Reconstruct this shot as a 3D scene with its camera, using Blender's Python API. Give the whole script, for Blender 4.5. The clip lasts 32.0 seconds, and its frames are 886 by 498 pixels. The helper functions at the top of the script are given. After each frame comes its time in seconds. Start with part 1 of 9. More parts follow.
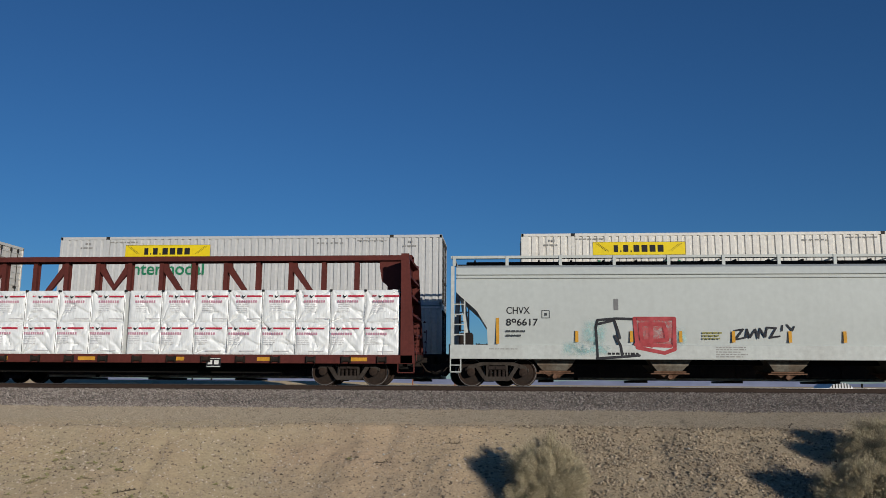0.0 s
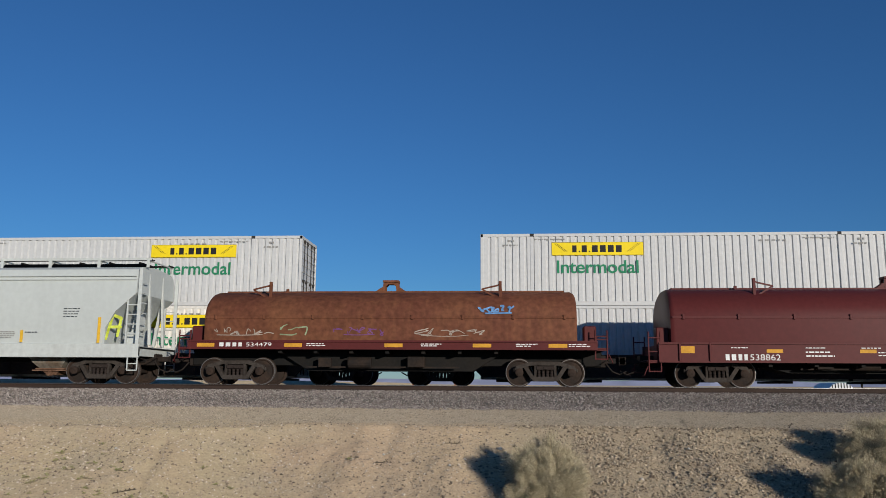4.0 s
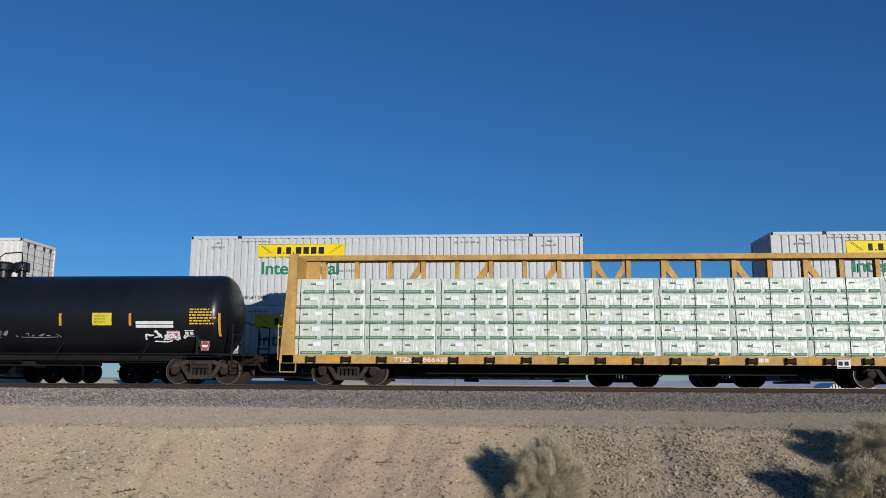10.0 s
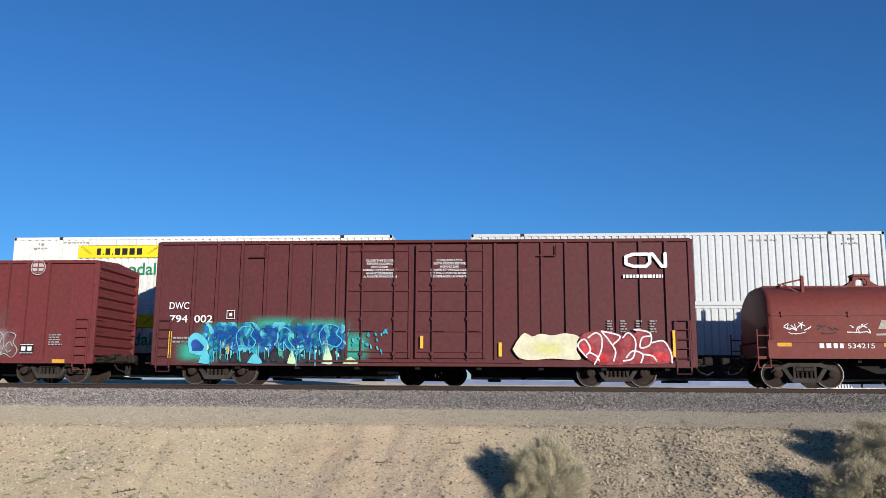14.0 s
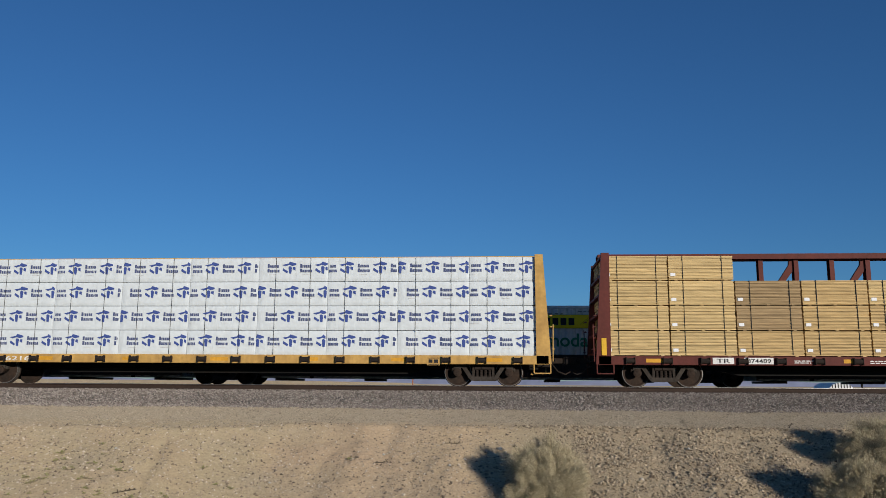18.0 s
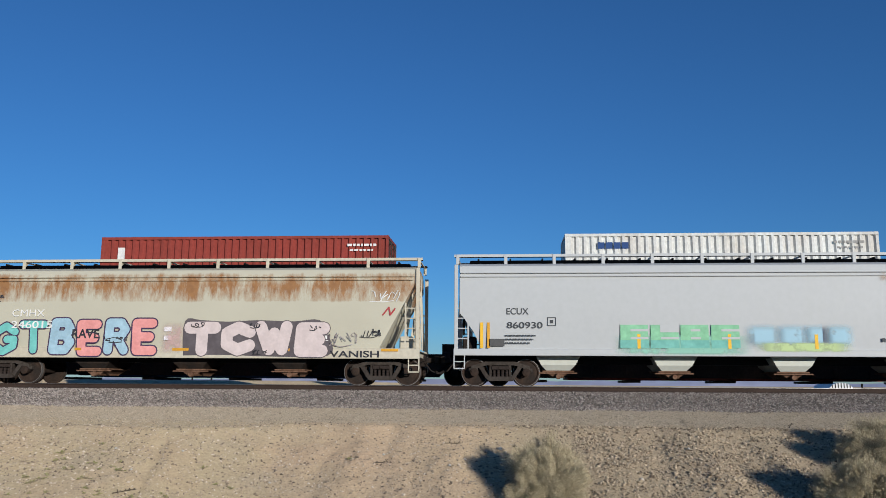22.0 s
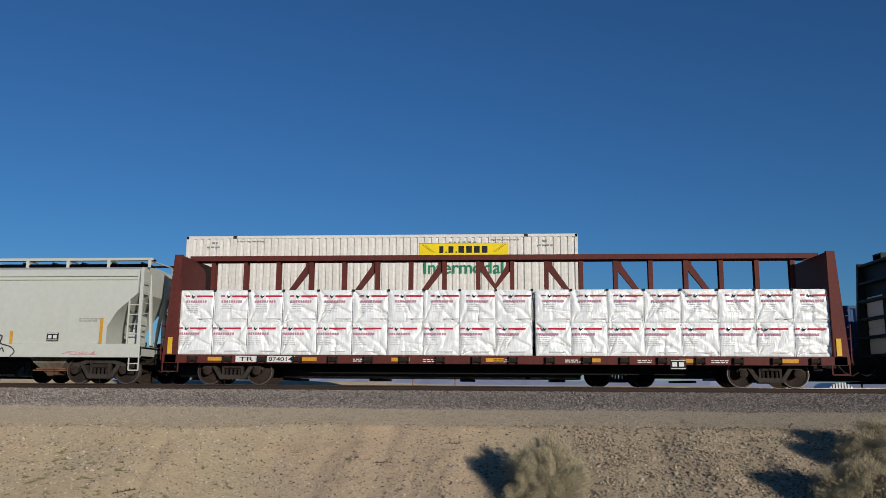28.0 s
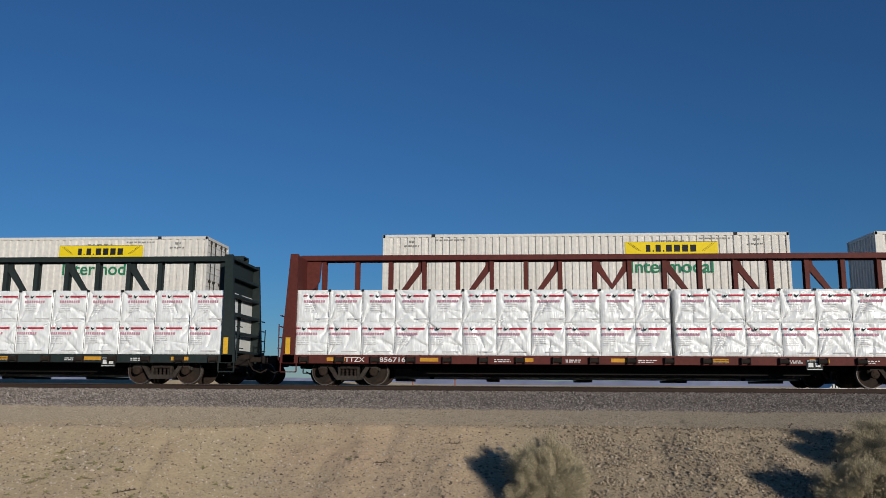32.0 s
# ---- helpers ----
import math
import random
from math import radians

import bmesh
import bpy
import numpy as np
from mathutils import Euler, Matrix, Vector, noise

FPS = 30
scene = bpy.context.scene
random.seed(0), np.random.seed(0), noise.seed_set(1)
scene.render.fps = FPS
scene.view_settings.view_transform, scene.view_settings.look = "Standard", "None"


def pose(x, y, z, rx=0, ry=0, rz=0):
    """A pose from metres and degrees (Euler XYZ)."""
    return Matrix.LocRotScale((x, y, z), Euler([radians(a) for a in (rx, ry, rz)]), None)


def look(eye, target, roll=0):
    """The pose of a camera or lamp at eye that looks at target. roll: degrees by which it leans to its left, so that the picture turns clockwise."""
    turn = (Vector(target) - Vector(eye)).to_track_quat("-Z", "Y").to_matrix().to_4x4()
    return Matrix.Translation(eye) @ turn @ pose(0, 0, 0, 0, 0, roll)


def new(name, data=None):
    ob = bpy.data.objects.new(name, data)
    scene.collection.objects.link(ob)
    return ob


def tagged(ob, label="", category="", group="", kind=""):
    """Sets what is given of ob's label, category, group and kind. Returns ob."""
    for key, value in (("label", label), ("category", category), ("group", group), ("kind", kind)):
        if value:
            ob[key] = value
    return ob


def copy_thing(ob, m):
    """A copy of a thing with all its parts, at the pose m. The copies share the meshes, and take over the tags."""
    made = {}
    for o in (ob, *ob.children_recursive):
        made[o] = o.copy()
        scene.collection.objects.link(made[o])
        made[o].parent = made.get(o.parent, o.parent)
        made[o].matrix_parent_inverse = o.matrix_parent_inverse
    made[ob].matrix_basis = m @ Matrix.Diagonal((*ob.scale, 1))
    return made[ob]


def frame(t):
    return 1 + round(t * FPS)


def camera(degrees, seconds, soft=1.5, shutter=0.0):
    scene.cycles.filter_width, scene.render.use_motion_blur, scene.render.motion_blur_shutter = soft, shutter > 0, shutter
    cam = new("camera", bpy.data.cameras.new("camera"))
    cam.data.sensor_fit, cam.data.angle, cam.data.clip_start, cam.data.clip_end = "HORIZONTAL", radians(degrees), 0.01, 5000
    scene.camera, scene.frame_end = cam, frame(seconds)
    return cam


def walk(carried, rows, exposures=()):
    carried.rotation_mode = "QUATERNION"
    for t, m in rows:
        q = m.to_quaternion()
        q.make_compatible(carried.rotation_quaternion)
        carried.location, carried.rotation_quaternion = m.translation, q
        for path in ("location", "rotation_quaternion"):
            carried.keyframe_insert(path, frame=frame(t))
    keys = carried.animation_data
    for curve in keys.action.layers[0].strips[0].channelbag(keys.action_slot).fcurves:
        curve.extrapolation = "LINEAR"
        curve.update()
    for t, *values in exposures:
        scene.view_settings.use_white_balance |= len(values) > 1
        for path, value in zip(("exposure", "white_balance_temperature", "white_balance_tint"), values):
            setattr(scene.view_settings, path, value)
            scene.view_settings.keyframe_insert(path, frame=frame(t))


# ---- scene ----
# Two freight trains pass on a double track in the desert, seen from below the bank.
# x runs along the track, y away from the viewer, z up; z = 0 is the top of the rails.
cam = camera(57.78, 32.0, soft=0.85, shutter=0.0)
EYE = Vector((0.0, 0.0, 0.05))
AIM = Vector((-math.sin(radians(4.40)) * math.cos(radians(9.567)), math.cos(radians(4.40)) * math.cos(radians(9.567)), math.sin(radians(9.567))))
walk(cam, [(0.0, look(EYE, EYE + AIM, 0.376)), (32.0, look(EYE, EYE + AIM, 0.376))],
     exposures=[(0.0, -0.56, 6420, 9.7), (1.0, -0.36, 6420, 9.9), (3.0, -0.28, 6420, 10.4), (6.0, -0.05, 6170, 10.2), (7.0, 0.05, 6120, 10.2), (9.0, 0.08, 6070, 10.2), (10.0, -0.2, 6020, 10.2), (11.0, -0.32, 5920, 10.2), (12.0, -0.05, 5870, 10.2), (13.0, 0.2, 6020, 9.7), (15.0, 0.3, 6070, 9.3), (18.0, -0.28, 6520, 9.5), (20.0, -0.08, 6420, 9.5), (21.0, -0.03, 6120, 9.7), (22.5, -0.05, 6220, 10.2), (24.0, -0.14, 6420, 11.2), (26.5, -0.12, 6500, 10.4), (27.0, -0.38, 6450, 10.4), (28.0, -0.42, 6400, 10.4), (32.0, -0.52, 6420, 10.2)])

NEAR_Y, FAR_Y = 27.85, 33.35
TIMES = [2.0 * i for i in range(17)]
NEAR_S = [0.0, -23.93, -47.75, -71.34, -94.69, -117.83, -140.82, -163.71, -186.4, -208.83, -231.16, -253.55, -275.82, -297.78, -319.5, -341.08, -362.59]
FAR_S = [0.0, -24.2, -48.54, -73.12, -97.93, -122.94, -148.13, -173.51, -199.07, -224.8, -250.7, -276.79, -303.02, -329.39, -356.0, -382.93, -410.06]

# ---- light ----
SUN_EL, SUN_AZ = 10.0, 31.0   # height of the sun; its turn from straight behind the viewer towards the right
to_sun = Vector((math.sin(radians(SUN_AZ)) * math.cos(radians(SUN_EL)), -math.cos(radians(SUN_AZ)) * math.cos(radians(SUN_EL)), math.sin(radians(SUN_EL))))
world = bpy.data.worlds.new("world")
scene.world = world
world.use_nodes = True
wn = world.node_tree
sky = wn.nodes.new("ShaderNodeTexSky")
sky.sky_type, sky.sun_disc = "NISHITA", False
sky.sun_elevation, sky.sun_rotation = radians(SUN_EL), radians(180 - SUN_AZ)
sky.air_density, sky.dust_density, sky.ozone_density = 0.95, 0.0, 6.5
wn.nodes["Background"].inputs["Strength"].default_value = 0.11
wn.links.new(sky.outputs["Color"], wn.nodes["Background"].inputs["Color"])
sun = new("sun", bpy.data.lights.new("sun", "SUN"))
sun.data.energy, sun.data.angle, sun.data.color = 4.5, radians(0.53), (1.0, 0.93, 0.82)
sun.matrix_world = look(to_sun * 60, (0, 0, 0))

# ---- materials ----
MATS = {}


def mat(name, col, rough=0.6, metal=0.0, var=0.25, grain=9.0, big=0.6, bump=0.15, tint=None, streak=0.0, spec=0.5):
    """A painted, worn surface: base colour with stains at two scales, fine relief, and vertical streaks if wanted."""
    if name in MATS:
        return MATS[name]
    m = bpy.data.materials.new(name)
    m.use_nodes = True
    nt = m.node_tree
    N, L = nt.nodes, nt.links
    b = N["Principled BSDF"]
    b.inputs["Roughness"].default_value, b.inputs["Metallic"].default_value = rough, metal
    b.inputs["Specular IOR Level"].default_value = spec if rough < 0.5 else min(spec, 0.12)
    co = N.new("ShaderNodeTexCoord")
    n1, n2 = N.new("ShaderNodeTexNoise"), N.new("ShaderNodeTexNoise")
    n1.inputs["Scale"].default_value, n1.inputs["Detail"].default_value = big, 5
    n2.inputs["Scale"].default_value, n2.inputs["Detail"].default_value = grain, 6
    L.new(co.outputs["Object"], n1.inputs["Vector"]), L.new(co.outputs["Object"], n2.inputs["Vector"])
    tint = tint or [c * 0.55 for c in col]
    mix1 = N.new("ShaderNodeMix")
    mix1.data_type = "RGBA"
    mix1.inputs["A"].default_value, mix1.inputs["B"].default_value = (*col, 1), (*tint, 1)
    r1 = N.new("ShaderNodeMapRange")
    r1.inputs["From Min"].default_value, r1.inputs["From Max"].default_value = 0.38, 0.72
    r1.inputs["To Max"].default_value = min(1.0, var * 1.6)
    L.new(n1.outputs["Fac"], r1.inputs["Value"]), L.new(r1.outputs["Result"], mix1.inputs["Factor"])
    out = mix1.outputs["Result"]
    if streak:
        mp = N.new("ShaderNodeMapping")
        mp.inputs["Scale"].default_value = (5.0, 5.0, 0.22)
        n3 = N.new("ShaderNodeTexNoise")
        n3.inputs["Scale"].default_value, n3.inputs["Detail"].default_value = 1.0, 4
        L.new(co.outputs["Object"], mp.inputs["Vector"]), L.new(mp.outputs["Vector"], n3.inputs["Vector"])
        r3 = N.new("ShaderNodeMapRange")
        r3.inputs["From Min"].default_value, r3.inputs["From Max"].default_value, r3.inputs["To Max"].default_value = 0.45, 0.75, streak
        mix3 = N.new("ShaderNodeMix")
        mix3.data_type = "RGBA"
        L.new(n3.outputs["Fac"], r3.inputs["Value"]), L.new(r3.outputs["Result"], mix3.inputs["Factor"])
        L.new(out, mix3.inputs["A"])
        mix3.inputs["B"].default_value = (*tint, 1)
        out = mix3.outputs["Result"]
    mix2 = N.new("ShaderNodeMix")
    mix2.data_type, mix2.blend_type = "RGBA", "MULTIPLY"
    mix2.inputs["Factor"].default_value = 1.0
    r2 = N.new("ShaderNodeMapRange")
    r2.inputs["From Min"].default_value, r2.inputs["From Max"].default_value = 0.25, 0.75
    r2.inputs["To Min"].default_value, r2.inputs["To Max"].default_value = 1.0 - var * 0.6, 1.0 + var * 0.35
    L.new(n2.outputs["Fac"], r2.inputs["Value"]), L.new(out, mix2.inputs["A"]), L.new(r2.outputs["Result"], mix2.inputs["B"])
    L.new(mix2.outputs["Result"], b.inputs["Base Color"])
    if bump:
        bp = N.new("ShaderNodeBump")
        bp.inputs["Strength"].default_value, bp.inputs["Distance"].default_value = bump, 0.02
        L.new(n2.outputs["Fac"], bp.inputs["Height"]), L.new(bp.outputs["Normal"], b.inputs["Normal"])
    MATS[name] = m
    return m


STEEL_DARK = mat("underframe_black", (0.011, 0.0105, 0.010), 0.7, 0, 0.4, 12, 1.2, 0.2, (0.022, 0.017, 0.013))
TRUCK = mat("truck_grimy_steel", (0.022, 0.018, 0.016), 0.8, 0, 0.5, 14, 2.5, 0.3, (0.042, 0.028, 0.020))
TREAD = mat("wheel_tread", (0.17, 0.155, 0.145), 0.45, 0.3, 0.3, 20, 3, 0.05)
WHEEL = mat("wheel_rusty", (0.026, 0.020, 0.017), 0.8, 0, 0.5, 15, 3, 0.2, (0.055, 0.034, 0.024))
RAIL = mat("rail_rust", (0.050, 0.033, 0.026), 0.75, 0, 0.4, 14, 1.0, 0.2, (0.032, 0.022, 0.018))
RAILTOP = mat("rail_head", (0.45, 0.44, 0.43), 0.3, 0.9, 0.2, 16, 1, 0.05)
WHITE = mat("white_lettering", (0.78, 0.77, 0.74), 0.6, 0, 0.25, 20, 2, 0.0)
BLACK = mat("black_lettering", (0.025, 0.025, 0.027), 0.6, 0, 0.2, 20, 2, 0.0)
YELLOW = mat("reflector_yellow", (0.80, 0.47, 0.045), 0.5, 0, 0.25, 14, 2, 0.0)
ORANGE = mat("reflector_orange", (0.66, 0.33, 0.04), 0.55, 0, 0.3, 14, 2, 0.0)
GREEN = mat("green_lettering", (0.030, 0.22, 0.11), 0.55, 0, 0.15, 20, 2, 0.0)
GREYLET = mat("faded_lettering", (0.33, 0.32, 0.30), 0.7, 0, 0.3, 20, 2, 0.0)
REDLET = mat("red_lettering", (0.50, 0.03, 0.06), 0.55, 0, 0.2, 18, 2, 0.0)


# ---- mesh building ----
class Geo:
    """Vertices and faces of one mesh, gathered from simple shaped pieces."""

    def __init__(self):
        self.v, self.f, self.m = [], [], []

    def add(self, verts, faces, mi=0):
        k = len(self.v)
        self.v += [tuple(p) for p in verts]
        self.f += [tuple(k + i for i in f) for f in faces]
        self.m += [mi] * len(faces)
        return self

    def box(self, x0, x1, y0, y1, z0, z1, c=0.0, mi=0):
        x0, x1, y0, y1, z0, z1 = min(x0, x1), max(x0, x1), min(y0, y1), max(y0, y1), min(z0, z1), max(z0, z1)
        if c <= 0:
            v = [(x, y, z) for z in (z0, z1) for y in (y0, y1) for x in (x0, x1)]
            return self.add(v, [(0, 2, 3, 1), (4, 5, 7, 6), (0, 1, 5, 4), (2, 6, 7, 3), (0, 4, 6, 2), (1, 3, 7, 5)], mi)
        v = []
        for z, dz in ((z0, c), (z1, -c)):
            for y, dy in ((y0, c), (y1, -c)):
                for x, dx in ((x0, c), (x1, -c)):
                    v += [(x, y + dy, z + dz), (x + dx, y, z + dz), (x + dx, y + dy, z)]
        I = lambda cx, cy, cz, a: (cz * 4 + cy * 2 + cx) * 3 + a
        f = [(I(0, 0, 0, 0), I(0, 0, 1, 0), I(0, 1, 1, 0), I(0, 1, 0, 0)), (I(1, 0, 0, 0), I(1, 1, 0, 0), I(1, 1, 1, 0), I(1, 0, 1, 0)),
             (I(0, 0, 0, 1), I(1, 0, 0, 1), I(1, 0, 1, 1), I(0, 0, 1, 1)), (I(0, 1, 0, 1), I(0, 1, 1, 1), I(1, 1, 1, 1), I(1, 1, 0, 1)),
             (I(0, 0, 0, 2), I(0, 1, 0, 2), I(1, 1, 0, 2), I(1, 0, 0, 2)), (I(0, 0, 1, 2), I(1, 0, 1, 2), I(1, 1, 1, 2), I(0, 1, 1, 2))]
        for p in (0, 1):
            for q in (0, 1):
                f += [(I(p, q, 0, 0), I(p, q, 0, 1), I(p, q, 1, 1), I(p, q, 1, 0)), (I(p, 0, q, 0), I(p, 1, q, 0), I(p, 1, q, 2), I(p, 0, q, 2)),
                      (I(0, p, q, 1), I(1, p, q, 1), I(1, p, q, 2), I(0, p, q, 2))]
                for r in (0, 1):
                    f.append((I(p, q, r, 0), I(p, q, r, 1), I(p, q, r, 2)))
        return self.add(v, f, mi)

    def bar(self, p0, p1, w, h=None, mi=0, n=4):
        """A straight bar of n sides from p0 to p1."""
        h = h or w
        p0, p1 = Vector(p0), Vector(p1)
        d = (p1 - p0).normalized()
        a = d.cross(Vector((0, 0, 1)) if abs(d.z) < 0.9 else Vector((1, 0, 0))).normalized()
        b = d.cross(a)
        off = math.pi / n
        ring = [a * (math.cos(2 * math.pi * i / n + off) * w * 0.5 * (1.414 if n == 4 else 1)) + b * (math.sin(2 * math.pi * i / n + off) * h * 0.5 * (1.414 if n == 4 else 1)) for i in range(n)]
        v = [p0 + r for r in ring] + [p1 + r for r in ring]
        f = [(i, (i + 1) % n, n + (i + 1) % n, n + i) for i in range(n)] + [tuple(range(n))[::-1], tuple(range(n, 2 * n))]
        return self.add(v, f, mi)

    def path(self, pts, w, mi=0, n=6):
        for a, b in zip(pts, pts[1:]):
            self.bar(a, b, w, None, mi, n)
        return self

    def extrude(self, prof, axis, t0, t1, mi=0):
        """A closed profile pushed along an axis: (a, b) are y, z for x; x, z for y; x, y for z."""
        put = {"x": lambda a, b, t: (t, a, b), "y": lambda a, b, t: (a, t, b), "z": lambda a, b, t: (a, b, t)}[axis]
        n = len(prof)
        v = [put(a, b, t0) for a, b in prof] + [put(a, b, t1) for a, b in prof]
        f = [(i, (i + 1) % n, n + (i + 1) % n, n + i) for i in range(n)] + [tuple(range(n))[::-1], tuple(range(n, 2 * n))]
        return self.add(v, f, mi)

    def loft(self, rings, mi=0, cap=True):
        n = len(rings[0])
        v = [p for r in rings for p in r]
        f = [(k * n + i, k * n + (i + 1) % n, (k + 1) * n + (i + 1) % n, (k + 1) * n + i) for k in range(len(rings) - 1) for i in range(n)]
        if cap:
            f += [tuple(range(n))[::-1], tuple((len(rings) - 1) * n + i for i in range(n))]
        return self.add(v, f, mi)

    def spin(self, prof, axis, c, n=24, mi=0, cap=True):
        """Rings of (radius, place along the axis) round an axis through c."""
        rings = []
        for r, t in prof:
            ring = []
            for i in range(n):
                a = 2 * math.pi * i / n
                u, w = r * math.cos(a), r * math.sin(a)
                ring.append((c[0] + t, c[1] + u, c[2] + w) if axis == "x" else (c[0] + u, c[1] + t, c[2] + w) if axis == "y" else (c[0] + u, c[1] + w, c[2] + t))
            rings.append(ring)
        return self.loft(rings, mi, cap)

    def mesh(self, name, mats, smooth=0):
        me = bpy.data.meshes.new(name)
        me.from_pydata(self.v, [], self.f)
        for m in mats:
            me.materials.append(m)
        if len(mats) > 1:
            me.polygons.foreach_set("material_index", self.m)
        if len(self.f) < 6000:
            bm = bmesh.new()
            bm.from_mesh(me)
            bmesh.ops.recalc_face_normals(bm, faces=bm.faces)
            bm.to_mesh(me)
            bm.free()
        if smooth:
            me.polygons.foreach_set("use_smooth", [True] * len(me.polygons))
            me.set_sharp_from_angle(angle=radians(smooth))
        me.update()
        return me


def part(name, geo, material, parent=None, label="", smooth=0, loc=(0, 0, 0)):
    """Links one mesh as an object under a thing or a part."""
    mats = list(material) if isinstance(material, (list, tuple)) else [material]
    ob = new(name, geo.mesh(name, mats, smooth) if isinstance(geo, Geo) else geo)
    ob.parent, ob.location = parent, loc
    if label:
        ob["label"] = label
    return ob


def thing(name, label, category, group=""):
    return tagged(new(name), label, category, group)


def ride_near(ob, x, y=0.0, z=0.0):
    walk(ob, [(t, pose(x + s, NEAR_Y + y, z)) for t, s in zip(TIMES, NEAR_S)])


def ride_far(ob, x, y=0.0, z=0.0):
    walk(ob, [(t, pose(x + s, FAR_Y + y, z)) for t, s in zip(TIMES, FAR_S)])


RIDES = []     # (thing, ride, x, y, z), keyed at the end of the file
WHEELS = []    # (wheelset, radius, its place on the thing, thing's place, which train)

TEXTS = {}


def on(y, z):
    return y(z) if callable(y) else y


def glyphs(text, bold):
    """The flat outline mesh of a word in the built-in font."""
    key = (text, bold)
    if key not in TEXTS:
        cu = bpy.data.curves.new("text", "FONT")
        cu.body, cu.size, cu.extrude, cu.offset = text, 1.0, 0.0, bold
        ob = bpy.data.objects.new("text", cu)
        scene.collection.objects.link(ob)
        dg = bpy.context.evaluated_depsgraph_get()
        me = bpy.data.meshes.new_from_object(ob.evaluated_get(dg))
        bpy.data.objects.remove(ob)
        bpy.data.curves.remove(cu)
        TEXTS[key] = [tuple(v.co) for v in me.vertices], [tuple(p.vertices) for p in me.polygons]
    return TEXTS[key]


# the words that can be read, made while the scene is still empty
for t in ("CHVX", "896617"):
    glyphs(t, 0.01)
for t in ("534479", "538862", "534215", "LOADING"):
    glyphs(t, 0.0)
for t in ("23", "65", "72"):
    glyphs(t, 0.015)
glyphs("896674", 0.0), glyphs("51971", 0.008), glyphs("CMHX", 0.0)
for t in ("TEIX", "33441"):
    glyphs(t, 0.01)
NOTICE_A = ("CLOSE THIS DOOR", "BEFORE CLOSING", "MAIN DOOR", "FERMER CETTE PORTE", "AVANT DE FERMER", "LA PORTE PRINCIPALE")
NOTICE_B = ("CLOSE AND LOCK", "BOTH DOORS BEFORE", "MOVING CAR", "FERMER ET VERROUILLER", "LES DEUX PORTES AVANT", "DE DEPLACER LE WAGON")
for t in ("Intermodal", "TTZX", "866420", "862168", "TR", "874489", "874014", "COER", "875120", "856716", "DWC", "794", "002", "COIL CAR", "CMHX", "246015",
          "ECUX", "860930", "DAKX", "395121", "WLPX", "60228", "TOP LIFT ONLY", *NOTICE_A, *NOTICE_B):
    glyphs(t, 0.012)
glyphs("Intermodal", 0.014)
for t in ("VANISH", "24/7", "RAVE"):
    glyphs(t, 0.02)


def words(name, text, x, z, h, material, parent, y, width=None, label="", bold=0.0):
    """Flat raised lettering on a side that faces the viewer: lower left corner at x, z on the plane y."""
    vs, fs = glyphs(text, bold)
    xa, xb = min(v[0] for v in vs), max(v[0] for v in vs)
    za, zb = min(v[1] for v in vs), max(v[1] for v in vs)
    sz = h / (zb - za)
    sx = width / (xb - xa) if width else sz
    g = Geo()
    g.add([(x + (v[0] - xa) * sx, on(y, z + (v[1] - za) * sz), z + (v[1] - za) * sz) for v in vs], fs)
    return part(name, g, material, parent, label)


def bars(g, rng, x0, x1, z, h, y, gap=0.05, wmin=0.06, wmax=0.2, mi=0):
    """A line of unreadable small print as plain bars."""
    x = x0
    while x < x1 - 0.03:
        w = min(rng.uniform(wmin, wmax), x1 - x)
        yy = on(y, z + h / 2)
        g.box(x, x + w, yy, yy - 0.003, z, z + h, 0, mi)
        x += w + gap
    return g


def plate(g, x0, x1, z0, z1, y, d=0.004, mi=0):
    if not callable(y):
        return g.box(x0, x1, y, y - d, z0, z1, 0, mi)
    n = 6
    for k in range(n):
        a, b = z0 + (z1 - z0) * k / n, z0 + (z1 - z0) * (k + 1) / n
        g.add([(x0, y(a) - d, a), (x1, y(a) - d, a), (x1, y(b) - d, b), (x0, y(b) - d, b)], [(0, 1, 2, 3)], mi)
    return g


def lines(name, parent, polys, w, material, y, label=""):
    """Sprayed or painted lines of one width, drawn through points on a side."""
    g = Geo()
    k = 0
    for pts in polys:
        for (ax, az), (bx, bz) in zip(pts, pts[1:]):
            d = math.hypot(bx - ax, bz - az) + 1e-6
            nx, nz = -(bz - az) / d * w / 2, (bx - ax) / d * w / 2
            o = 0.004 + 0.0005 * (k % 9)
            k += 1
            g.add([(p, on(y, q) - o, q) for p, q in ((ax + nx, az + nz), (ax - nx, az - nz), (bx - nx, bz - nz), (bx + nx, bz + nz))], [(0, 1, 2, 3)])
            g.add([(ax + w / 2 * math.cos(t * math.pi / 4), on(y, az) - o - 0.0002, az + w / 2 * math.sin(t * math.pi / 4)) for t in range(8)], [tuple(range(8))])
            g.add([(bx + w / 2 * math.cos(t * math.pi / 4), on(y, bz) - o - 0.0002, bz + w / 2 * math.sin(t * math.pi / 4)) for t in range(8)], [tuple(range(8))])
    return part(name, g, material, parent, label)


def blocks(name, parent, x, z, h, widths, gap, material, y, slant=0.0, label=""):
    """A company's name or mark as plain blocks of its size and colour."""
    g = Geo()
    for w in widths:
        v = w * 0.86
        g.add([(x, on(y, z) - 0.005, z), (x + v, on(y, z) - 0.005, z), (x + v + slant * h, on(y, z + h) - 0.005, z + h), (x + slant * h, on(y, z + h) - 0.005, z + h)], [(0, 1, 2, 3)])
        x += w + gap
    return part(name, g, material, parent, label)


